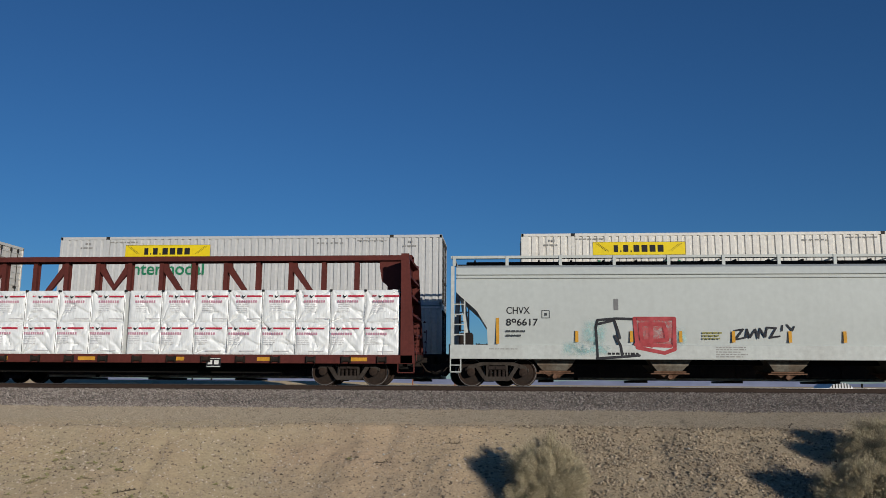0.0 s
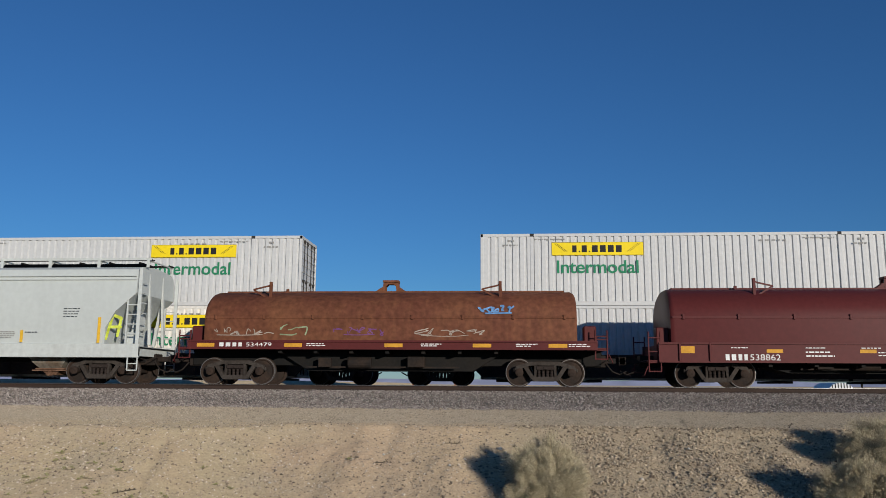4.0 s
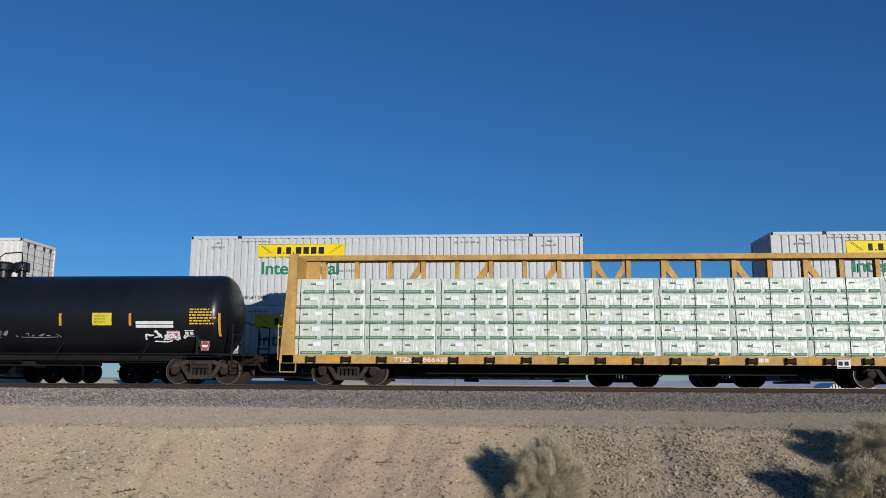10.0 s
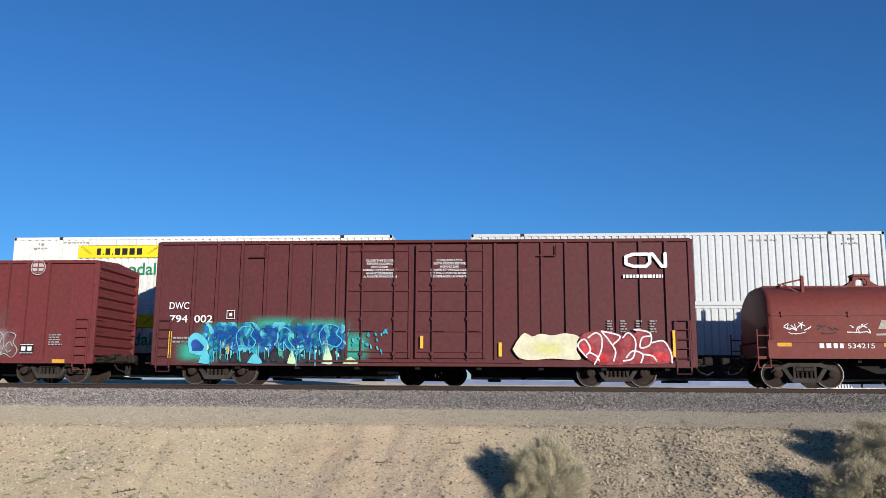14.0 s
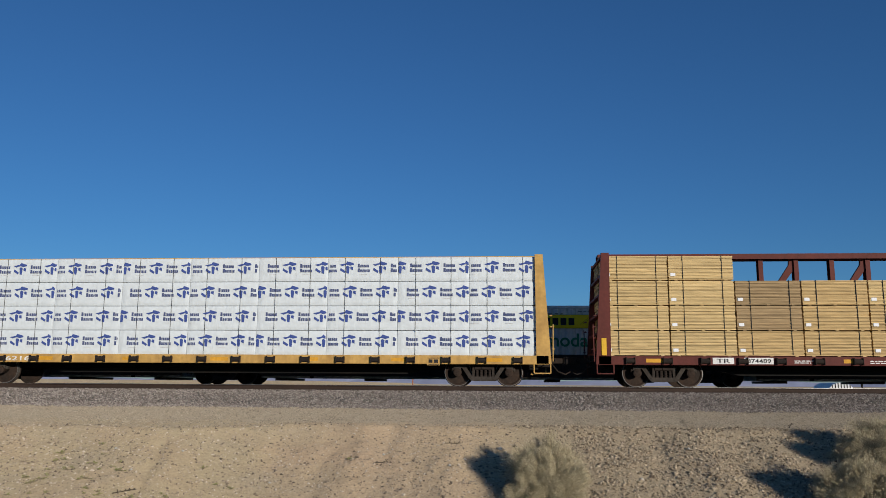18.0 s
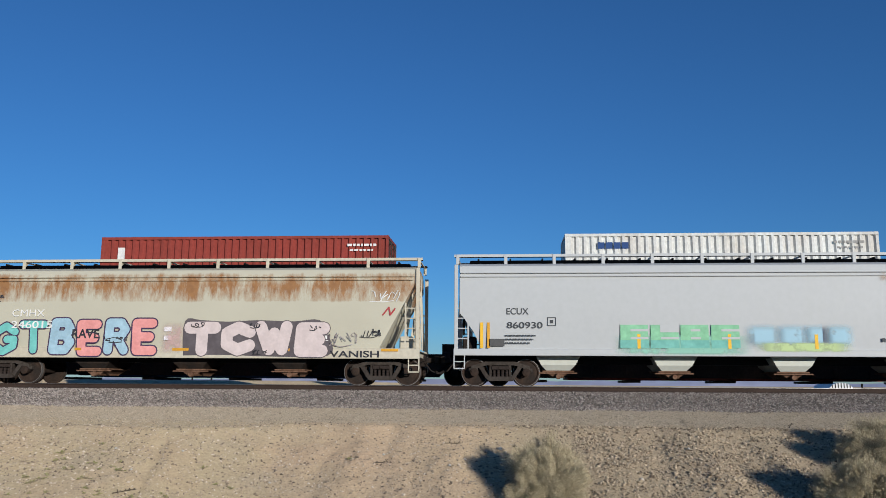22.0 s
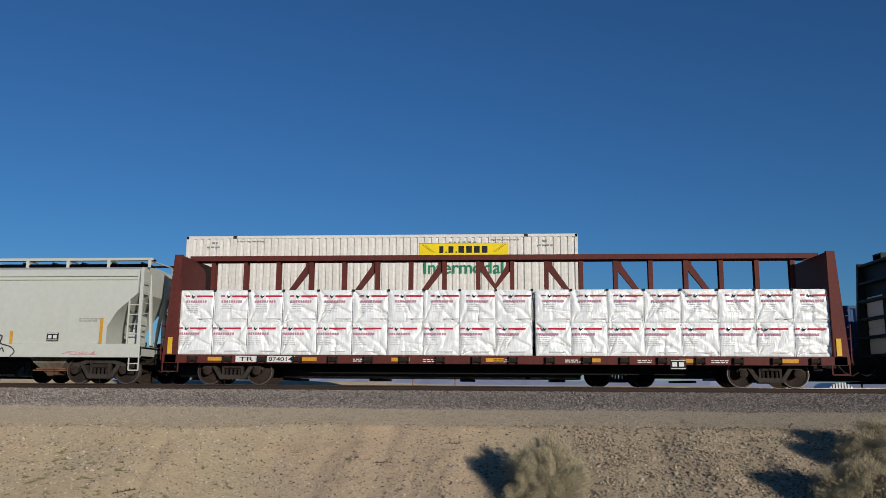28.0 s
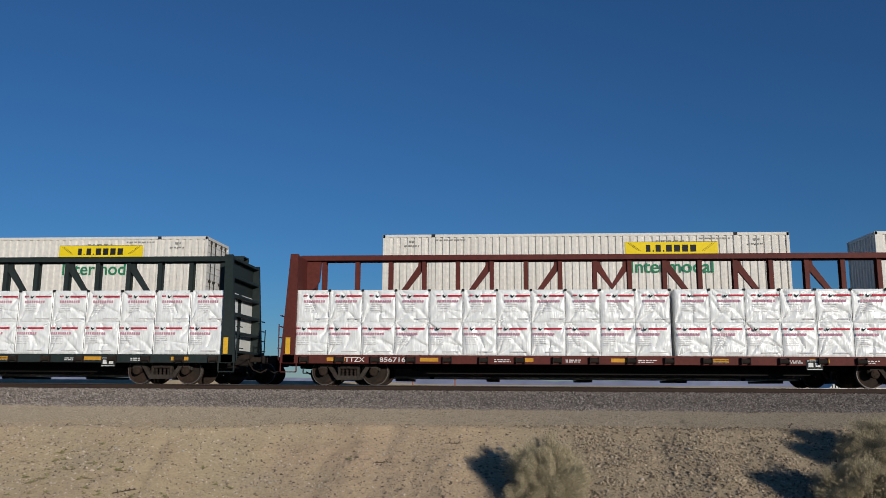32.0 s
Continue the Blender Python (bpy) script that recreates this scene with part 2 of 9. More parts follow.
def bow(ctl, n=5):
    """A smooth line through a few points."""
    c = [ctl[0]] + list(ctl) + [ctl[-1]]
    out = []
    for p0, p1, p2, p3 in zip(c, c[1:], c[2:], c[3:]):
        for j in range(n):
            t = j / n
            out.append(tuple(0.5 * (2 * p1[a] + (p2[a] - p0[a]) * t + (2 * p0[a] - 5 * p1[a] + 4 * p2[a] - p3[a]) * t * t + (3 * p1[a] - p0[a] - 3 * p2[a] + p3[a]) * t ** 3) for a in (0, 1)))
    return out + [ctl[-1]]


def sketch(name, parent, x, z, w, h, strokes, pen, material, y, label=""):
    """Curved strokes, given in shares of a box w by h at x, z."""
    return lines(name, parent, [[(x + w * u, z + h * v) for u, v in bow(st)] for st in strokes], pen, material, y, label)


def blot(name, parent, x, z, w, h, outline, material, y, label=""):
    """A filled rounded shape, given in shares of a box."""
    pts = [(x + w * u, z + h * v) for u, v in bow(list(outline) + [outline[0]], 4)[:-1]]
    g = Geo()
    g.add([(p, on(y, q) - 0.003, q) for p, q in pts], [tuple(range(len(pts)))])
    return part(name, g, material, parent, label)


def haze_mat(name, col, lim=0.8, soft=0.3, grain=3.0, lo=0.3, hi=0.6):
    """A thin coat with ragged soft borders: overspray, rust bleeding, soot."""
    if name in MATS:
        return MATS[name]
    m = bpy.data.materials.new(name)
    m.use_nodes = True
    N, L = m.node_tree.nodes, m.node_tree.links
    b = N["Principled BSDF"]
    b.inputs["Base Color"].default_value, b.inputs["Roughness"].default_value, b.inputs["Specular IOR Level"].default_value = (*col, 1), 0.8, 0.1
    co, sep, n = N.new("ShaderNodeTexCoord"), N.new("ShaderNodeSeparateXYZ"), N.new("ShaderNodeTexNoise")
    n.inputs["Scale"].default_value, n.inputs["Detail"].default_value, n.inputs["Roughness"].default_value = grain, 6, 0.65
    L.new(co.outputs["Generated"], sep.inputs["Vector"]), L.new(co.outputs["Object"], n.inputs["Vector"])
    r = N.new("ShaderNodeMapRange")
    r.inputs["From Min"].default_value, r.inputs["From Max"].default_value, r.inputs["To Max"].default_value = lo, hi, lim
    L.new(n.outputs["Fac"], r.inputs["Value"])
    cur = r.outputs["Result"]
    for ax in ("X", "Z"):
        pp, rr, ml = N.new("ShaderNodeMath"), N.new("ShaderNodeMapRange"), N.new("ShaderNodeMath")
        pp.operation, ml.operation = "PINGPONG", "MULTIPLY"
        pp.inputs[1].default_value = 0.5
        rr.interpolation_type = "SMOOTHSTEP"
        rr.inputs["From Max"].default_value = soft
        L.new(sep.outputs[ax], pp.inputs[0]), L.new(pp.outputs[0], rr.inputs["Value"])
        L.new(rr.outputs["Result"], ml.inputs[0]), L.new(cur, ml.inputs[1])
        cur = ml.outputs[0]
    L.new(cur, b.inputs["Alpha"])
    MATS[name] = m
    return m


def coat(name, parent, x0, x1, z0, z1, y, material, label=""):
    g = Geo()
    g.add([(x0, on(y, z0) - 0.002, z0), (x1, on(y, z0) - 0.002, z0), (x1, on(y, z1) - 0.002, z1), (x0, on(y, z1) - 0.002, z1)], [(0, 1, 2, 3)])
    return part(name, g, material, parent, label)


# ---- running gear shared by all cars ----
def wheel_mesh(r):
    g = Geo()
    for s in (-1, 1):
        c = (0, s * 0.755, 0)
        prof = [(0.10, -0.05), (0.16, -0.06), (r * 0.80, -0.035), (r * 0.86, -0.07), (r * 0.965, -0.07), (r, -0.055)]
        prof2 = [(r, -0.055), (r, 0.05), (r + 0.028, 0.062), (r + 0.028, 0.085), (r * 0.86, 0.085), (r * 0.8, 0.04), (0.10, 0.05)]
        if s > 0:
            prof, prof2 = [(a, -b) for a, b in prof], [(a, -b) for a, b in prof2]
        g.spin(prof, "y", c, 28, 0, False)
        g.spin(prof2[:2], "y", c, 28, 1, False)
        g.spin(prof2[1:], "y", c, 28, 0, False)
        g.spin([(r * 0.998, s * 0.0735), (r * 0.955, s * 0.0745)], "y", c, 28, 1, False)
        g.spin([(0.135, s * 0.27), (0.135, s * 0.40), (0.09, s * 0.42)], "y", (0, s * 0.755, 0), 14, 0)
        for k in range(3):
            a = k * 2.094
            g.bar((0.07 * math.cos(a), s * 1.17, 0.07 * math.sin(a)), (0.07 * math.cos(a), s * 1.195, 0.07 * math.sin(a)), 0.04, 0.04, 0, 6)
    g.bar((0, -1.1, 0), (0, 1.1, 0), 0.17, None, 0, 10)
    return g.mesh("wheelset", [WHEEL, TREAD], 40)


R_WHEEL = 0.447
WHEEL_ME = wheel_mesh(R_WHEEL)


def side_frame_mesh():
    g = Geo()
    y0, y1 = -0.09, 0.09
    up = [(-1.02, 0.52), (-0.96, 0.66), (-0.66, 0.745), (-0.50, 0.80), (0.50, 0.80), (0.66, 0.745), (0.96, 0.66), (1.02, 0.52),
          (0.90, 0.50), (0.72, 0.60), (0.44, 0.68), (-0.44, 0.68), (-0.72, 0.60), (-0.90, 0.50)]
    g.extrude(up, "y", y0, y1)
    g.extrude([(-0.40, 0.17), (0.40, 0.17), (0.46, 0.24), (0.38, 0.31), (-0.38, 0.31), (-0.46, 0.24)], "y", y0 - 0.02, y1)
    for s in (-1, 1):
        g.extrude([(s * 0.74, 0.64), (s * 0.60, 0.66), (s * 0.36, 0.30), (s * 0.44, 0.19)], "y", y0 + 0.02, y1)
        g.extrude([(s * 0.27, 0.68), (s * 0.36, 0.68), (s * 0.37, 0.31), (s * 0.30, 0.31)], "y", y0 + 0.02, y1)
        g.box(s * 0.75, s * 0.99, y0 - 0.01, y1, 0.44, 0.60, 0.03)
        g.box(s * 1.0, s * 1.06, y0 + 0.03, y1, 0.46, 0.58, 0.02)
    return g.mesh("side_frame", [mat("side_frame_dusty", (0.060, 0.050, 0.043), 0.85, 0, 0.6, 14, 2.5, 0.3, (0.030, 0.023, 0.019))], 30)


def spring_mesh():
    g = Geo()
    for k in range(4):
        x = -0.21 + 0.14 * k
        g.spin([(0.058, z) for z in (0.31,)] + [(0.058 if i % 2 else 0.045, 0.31 + 0.026 * i) for i in range(1, 9)], "z", (x, 0, 0), 8)
    g.box(-0.30, 0.30, -0.10, 0.10, 0.53, 0.66, 0.02)
    g.box(-0.05, 0.05, -0.13, -0.09, 0.55, 0.63, 0.01)
    return g.mesh("spring_group", [mat("spring_rust", (0.040, 0.030, 0.026), 0.8, 0, 0.5, 20, 4, 0.2)])


def bolster_mesh():
    g = Geo()
    g.box(-0.22, 0.22, -0.92, 0.92, 0.50, 0.74, 0.03)
    g.box(-0.28, 0.28, -0.35, 0.35, 0.70, 0.84, 0.02)
    for s in (-1, 1):
        g.bar((s * 0.42, -0.80, 0.42), (s * 0.42, 0.80, 0.42), 0.09)
        g.box(s * 0.40, s * 0.47, -0.82, -0.68, 0.30, 0.56, 0.015)
        g.box(s * 0.40, s * 0.47, 0.68, 0.82, 0.30, 0.56, 0.015)
    return g.mesh("truck", [TRUCK])


SF_ME, SPR_ME, BOL_ME = side_frame_mesh(), spring_mesh(), bolster_mesh()


def truck(parent, x, base=1.70, x0=0.0, train=0):
    t = new("truck", BOL_ME)
    t.parent, t.location = parent, (x, 0, 0)
    for s in (-1, 1):
        f = new("side_frame", SF_ME)
        f.parent, f.location = t, (0, s * 1.0, 0)
        f.scale = (base / 1.72, 1, 1)
        p = new("spring_group", SPR_ME)
        p.parent, p.location = t, (0, s * 1.0, 0)
        w = new("wheelset", WHEEL_ME)
        w.parent, w.location = t, (s * base / 2, 0, R_WHEEL)
        WHEELS.append((w, R_WHEEL, s * base / 2, x0 + x, train))
    return t


def coupler(parent, x, s, z=0.86):
    """Coupler and draft gear at one end; s is the way that it points."""
    g = Geo()
    g.box(x - s * 0.6, x + s * 0.05, -0.28, 0.28, z - 0.22, z + 0.18, 0.02)
    g.box(x, x + s * 0.5, -0.09, 0.09, z - 0.09, z + 0.09, 0.02)
    g.box(x + s * 0.46, x + s * 0.74, -0.17, 0.15, z - 0.14, z + 0.14, 0.04)
    g.path([(x + s * 0.05, -0.32, z - 0.1), (x + s * 0.25, -0.36, z - 0.36), (x + s * 0.5, -0.34, z - 0.46), (x + s * 0.72, -0.30, z - 0.34)], 0.05)
    g.path([(x - s * 0.02, -1.35, z - 0.02), (x + s * 0.12, -1.0, z - 0.06), (x + s * 0.14, -0.3, z + 0.05)], 0.035)
    return part("coupler", g, TRUCK, parent, "", 30)


def rungs(g, x0, x1, y, zs, r=0.022):
    for z in zs:
        g.bar((x0, y, z), (x1, y, z), r * 2, None, 0, 6)


def car_base(name, label, x, L, tx, base=1.70, train=0, coup_z=0.86):
    ob = thing(name, label, "freight car", "cars of the near train" if train == 0 else "cars of the far train")
    for a in tx:
        truck(ob, a, base, x, train)
    for s, xe in ((-1, 0.0), (1, L)):
        coupler(ob, xe, s, coup_z)
    RIDES.append((ob, train, x, 0.0, 0.0, 0))
    return ob


S = 1.565   # half width of a car


# ---- graffiti ----
def tag_strokes(name, parent, x0, x1, z0, z1, y, material, seed, w=0.05, n=5, label=""):
    """A hasty spray scrawl: short curling pen strokes that cross each other, without any letter shapes."""
    rng = random.Random(seed)
    g = Geo()
    k = 0
    H, W = z1 - z0, x1 - x0
    lean = rng.uniform(0.1, 0.35)
    runs = []
    cell = W / n
    for i in range(n):
        hh = H * rng.uniform(0.55, 1.0)
        zb_ = rng.uniform(0, H - hh)
        for _ in range(rng.choice((1, 1, 2))):
            runs.append([(cell * (i + rng.uniform(-0.15, 1.15)), zb_ + hh * rng.random()) for _ in range(rng.randint(3, 5))])
    runs.append([(W * rng.uniform(0, 0.3), H * 0.10), (W * 0.5, H * rng.uniform(-0.06, 0.1)), (W * rng.uniform(0.6, 1.0), H * 0.16)])
    for ctl in runs:
        pts = []
        c = [ctl[0]] + ctl + [ctl[-1]]
        for p0, p1, p2, p3 in zip(c, c[1:], c[2:], c[3:]):
            for j in range(6):
                t = j / 6
                q = [0.5 * (2 * p1[a] + (p2[a] - p0[a]) * t + (2 * p0[a] - 5 * p1[a] + 4 * p2[a] - p3[a]) * t * t + (3 * p1[a] - p0[a] - 3 * p2[a] + p3[a]) * t ** 3) for a in (0, 1)]
                pts.append((min(x1, max(x0, x0 + q[0] + lean * (q[1] - H / 2))), min(z1, max(z0, z0 + q[1]))))
        wv = w * rng.uniform(0.6, 1.0)
        for (ax, az), (bx, bz) in zip(pts, pts[1:]):
            d = math.hypot(bx - ax, bz - az) + 1e-6
            nx, nz = -(bz - az) / d * wv / 2, (bx - ax) / d * wv / 2
            ex, ez = (bx - ax) / d * wv * 0.25, (bz - az) / d * wv * 0.25
            yy = on(y, (az + bz) / 2) - 0.004 - 0.0003 * (k % 17)
            k += 1
            g.add([(ax + nx - ex, yy, az + nz - ez), (ax - nx - ex, yy, az - nz - ez), (bx - nx + ex, yy, bz - nz + ez), (bx + nx + ex, yy, bz + nz + ez)], [(0, 1, 2, 3)])
    return part(name, g, material, parent, label)


def wild_piece(parent, x0, x1, z0, z1, y, layers, seed, label=""):
    """Tangled painted shards in layers of colour: (material, count, lowest and highest share of the height, size)."""
    rng = random.Random(seed)
    base = None
    for li, (m, cnt, lo, hi, size) in enumerate(layers):
        g = Geo()
        for i in range(cnt):
            cx = x0 + (x1 - x0) * (i + rng.random()) / cnt
            cz = z0 + (z1 - z0) * rng.uniform(lo, hi)
            a, b, tw = size * rng.uniform(0.18, 0.42), size * rng.uniform(0.35, 0.9), rng.uniform(-0.7, 0.7)
            k = rng.randint(6, 9)
            pts = []
            for j in range(k):
                t = 2 * math.pi * j / k
                r = rng.uniform(0.6, 1.15)
                u, v = a * r * math.cos(t), b * r * math.sin(t)
                pts.append((cx + u * math.cos(tw) - v * math.sin(tw), max(z0, min(z1, cz + u * math.sin(tw) + v * math.cos(tw)))))
            yy = -0.004 - 0.006 * li - 0.0003 * (i % 19)
            g.add([(p, on(y, q) + yy, q) for p, q in pts], [tuple(range(k))])
        o = part("graffiti" if base is None else "graffiti_layer", g, m, base or parent, label if base is None else "")
        base = base or o
    return base


PEN = {"G": [[(.95, .78), (.5, 1), (.06, .75), (.06, .25), (.5, 0), (.95, .22), (.95, .48), (.62, .48)]], "T": [[(0, 1), (1, 1)], [(.5, 1), (.5, 0)]],
       "B": [[(.1, 0), (.1, 1), (.72, 1), (.92, .78), (.72, .54), (.1, .54)], [(.72, .54), (1, .28), (.76, 0), (.1, 0)]],
       "E": [[(.95, 1), (.1, 1), (.1, 0), (.95, 0)], [(.1, .5), (.8, .5)]], "R": [[(.1, 0), (.1, 1), (.72, 1), (.95, .76), (.72, .5), (.1, .5)], [(.5, .5), (.95, 0)]],
       "C": [[(.95, .8), (.5, 1), (.06, .75), (.06, .25), (.5, 0), (.95, .2)]], "W": [[(0, 1), (.25, 0), (.5, .7), (.75, 0), (1, 1)]], "L": [[(.1, 1), (.1, 0), (.95, 0)]],
       "P": [[(.1, 0), (.1, 1), (.72, 1), (.95, .74), (.72, .46), (.1, .46)]], "A": [[(0, 0), (.5, 1), (1, 0)], [(.25, .35), (.75, .35)]],
       "S": [[(.95, .85), (.5, 1), (.08, .78), (.2, .56), (.8, .46), (.95, .22), (.5, 0), (.05, .15)]], "O": [[(.5, 1), (.08, .78), (.08, .22), (.5, 0), (.92, .22), (.92, .78), (.5, 1)]], "N": [[(.08, 0), (.08, 1), (.92, 0), (.92, 1)]],
       "Y": [[(0, 1), (.5, .5), (1, 1)], [(.5, .5), (.5, 0)]]}


def letters(parent, text, x0, x1, z0, z1, y, fills, line, label="", jit=0.0, seed=0, pen=0.30, rim=0.045):
    """Fat painted letters that stand shoulder to shoulder, each with its outline."""
    rng = random.Random(seed)
    fill, edge = Geo(), Geo()
    wl = (x1 - x0) / len(text)
    for i, ch in enumerate(text):
        dz, lean = rng.uniform(-jit, jit), rng.uniform(-jit, jit) * 2
        h = pen / 2 + rim
        for g, w, dy, mi in ((edge, pen + 2 * rim, 0.0, 0), (fill, pen, 0.002, i % len(fills))):
            yy, c = -0.005 - dy - 0.0045 * i, 0
            for poly in PEN[ch]:
                pts = [(x0 + wl * i + h * 0.8 + (wl - 1.6 * h) * u + lean * (v - 0.5), z0 + h + dz + (z1 - z0 - 2 * h) * v) for u, v in poly]
                for k, (ax, az) in enumerate(pts):
                    g.add([(ax + w / 2 * math.cos(q), on(y, az) + yy - 0.00012 * c, az + w / 2 * math.sin(q)) for q in [t * math.pi / 6 for t in range(12)]], [tuple(range(12))], mi)
                    if k:
                        bx, bz = pts[k - 1]
                        d = math.hypot(bx - ax, bz - az)
                        nx, nz = -(bz - az) / d * w / 2, (bx - ax) / d * w / 2
                        c += 2
                        yb = on(y, (az + bz) / 2) + yy - 0.00012 * (c - 1)
                        g.add([(ax + nx, yb, az + nz), (ax - nx, yb, az - nz), (bx - nx, yb, bz - nz), (bx + nx, yb, bz + nz)], [(0, 1, 2, 3)], mi)
    p = part("graffiti", fill, fills, parent, label)
    part("graffiti_outline", edge, line, p)
    return p


def spray(name, col, var=0.5):
    return mat(name, col, 0.7, 0, var, 10, 3.0, 0, [min(1, c * 1.6 + 0.05) for c in col])


# ---- covered hoppers ----
CHUTE = mat("chute_dusty", (0.24, 0.225, 0.19), 0.8, 0, 0.6, 9, 1.5, 0.1, (0.13, 0.085, 0.055), 0.4)
GATE = mat("gate_rust", (0.20, 0.115, 0.075), 0.85, 0, 0.6, 14, 4, 0.2, (0.10, 0.05, 0.03))


def hopper(label, x, L, tx, col, m_body, m_sill, m_trim, ztop=4.10, zs0=0.87, zs1=1.33, bulge=0.10, cut=1.25, bays=4, stripes=(), stripe_m=None,
           walk_m=None, ribs=0, rail_n=11, chute_m=None, zcut=3.05, round_cut=True):
    ob = car_base("covered_hopper_car", label, x, L, tx)
    zr = ztop - 0.28       # where the side turns into the roof
    def ring(xx, zb, inset=0.0):
        pts = []
        n = 9
        side = []
        for i in range(n):
            z = zb + (zr - zb) * i / (n - 1)
            u = (z - zs1) / (zr - zs1)
            side.append((S - 0.10 + bulge * math.sin(max(0.0, min(1.0, u)) * math.pi) ** 0.7 - inset, z))
        top = [(S - 0.13 - inset, zr + 0.06), (S - 0.35, zr + 0.16), (0.7, zr + 0.22), (0.0, zr + 0.26)]
        half = side + top
        for a, z in half:
            pts.append((xx, -a, z))
        for a, z in half[::-1][1:]:
            pts.append((xx, a, z))
        return pts
    g = Geo()
    e = 0.22
    if round_cut:
        steps = [(e, zcut), (e + 0.10, zcut - 0.10), (cut * 0.72, zcut - 0.62), (cut * 0.98, zcut - 1.15), (cut, zs1 + 0.12), (cut + 0.02, zs1 - 0.1)]
    else:
        steps = [(e, zcut), (cut, zs1 + 0.05), (cut + 0.02, zs1 - 0.1)]
    xs = steps + [(L * k / 6, zs1 - 0.1) for k in range(1, 6)] + [(L - a, b) for a, b in steps[::-1]]
    g.loft([ring(a, b) for a, b in xs])
    body = part("body", g, m_body, ob, "", 35)
    for s in (-1, 1):
        g = Geo()
        g.box(0.02, L - 0.02, s * (S - 0.14), s * S, zs0, zs1, 0.015)
        part("side_sill", g, m_sill, body)
    for s in (-1, 1):
        for zz in (ztop - 0.48, ztop - 0.60):
            g = Geo()
            g.box(0.25, L - 0.25, s * (S - 0.12), s * (S + 0.012), zz, zz + 0.035, 0.008)
            part("seam", g, m_body, body)
    for i in range(1, ribs):
        xx = cut + (L - 2 * cut) * i / ribs
        g = Geo()
        g.box(xx - 0.010, xx + 0.010, -(S + 0.004), -(S - 0.15), zs1, zr)
        part("sheet_seam", g, m_body, body)
    # running boards on the roof, on brackets clear of the hatches
    zw = ztop + 0.16
    g = Geo()
    for s in (-1, 1):
        g.box(0.02, L - 0.02, s * 0.70, s * 0.98, zw + 0.01, zw + 0.045, 0.005)
    part("roof_walk", g, walk_m or STEEL_DARK, ob, "dark grating roof walk")
    g = Geo()
    g.box(0.5, L - 0.5, -0.32, 0.32, zr + 0.20, zw - 0.02, 0.03)
    for i in range(int(L / 1.1)):
        xx = 0.8 + 1.1 * i
        g.box(xx - 0.03, xx + 0.03, -0.40, 0.40, zw - 0.04, zw + 0.03, 0.01)
    part("hatch_cover", g, walk_m or STEEL_DARK, ob, "long dark trough hatch")
    ge = Geo()
    ge.box(0.0, L, -1.005, -0.985, zw - 0.005, zw + 0.085)
    part("walk_edge", ge, m_trim, ob)
    for i in range(rail_n):
        xx = 0.12 + (L - 0.24) * i / (rail_n - 1)
        g = Geo()
        for s in (-1, 1):
            g.box(xx - 0.055, xx + 0.055, s * 1.0, s * 1.03, ztop - 0.10, zw + 0.08, 0.006)
            g.extrude([(s * 1.0, zw), (s * 0.72, zw), (s * 1.0, ztop - 0.06)], "x", xx - 0.012, xx + 0.012)
        g.box(xx - 0.025, xx + 0.025, -1.0, 1.0, zw - 0.03, zw + 0.01)
        part("walk_bracket", g, m_trim, ob)
    # end frames and ladders
    for s, xe in ((1, 0.0), (-1, L)):
        for sy in (-1, 1):
            g = Geo()
            g.box(xe + s * 0.04, xe + s * 0.16, sy * (S - 0.09), sy * (S - 0.01), zs1 - 0.1, zr + 0.1, 0.01)
            rungs(g, xe + s * 0.06, xe + s * 0.50, sy * (S - 0.05), [zs1 + 0.33 * k for k in range(1, 5)])
            g.bar((xe + s * 0.50, sy * (S - 0.05), zs1 - 0.05), (xe + s * 0.50, sy * (S - 0.05), zs1 + 1.5), 0.05)
            g.path([(xe + s * 0.04, sy * (S - 0.03), zs0), (xe + s * 0.04, sy * (S - 0.03), zs0 - 0.42), (xe + s * 0.38, sy * (S - 0.03), zs0 - 0.42), (xe + s * 0.38, sy * (S - 0.03), zs0)], 0.035, 0, 4)
            g.bar((xe + s * 0.04, sy * (S - 0.03), zs0 - 0.2), (xe + s * 0.38, sy * (S - 0.03), zs0 - 0.2), 0.03)
            part("ladder", g, m_trim, ob)
        g = Geo()
        for sy in (-1, 1):
            g.bar((xe + s * 0.10, sy * 0.55, zs1), (xe + s * 0.25, sy * 0.55, zr), 0.09)
            g.bar((xe + s * 0.6, sy * 0.9, zs1), (xe + s * 0.35, sy * 0.9, zcut), 0.10)
        for k in range(7):
            zz = zs1 + 0.35 * k
            g.bar((xe + s * 0.08, -S + 0.1, zz), (xe + s * 0.08, -S + 0.55, zz), 0.035)
        g.box(xe + s * 0.02, xe + s * 1.3, -S + 0.14, S - 0.14, zs1 - 0.16, zs1 - 0.10)
        g.box(xe + s * 0.02, xe + s * 0.10, -S + 0.02, S - 0.02, zs0 + 0.05, zs1 - 0.08, 0.01)
        part("end_frame", g, m_trim, ob)
        g = Geo()
        g.spin([(0.28, 0), (0.30, 0.02), (0.28, 0.05)], "x", (xe + s * 0.30, -0.9, zs1 + 0.75), 18)
        g.box(xe + s * 0.3, xe + s * 0.75, -1.1, -0.5, zs1 - 0.08, zs1 + 0.42, 0.04)
        part("brake_gear", g, TRUCK if s > 0 else m_trim, ob)
    # bays with outlet gates
    a, b = tx[0] + 1.45, tx[1] - 1.45
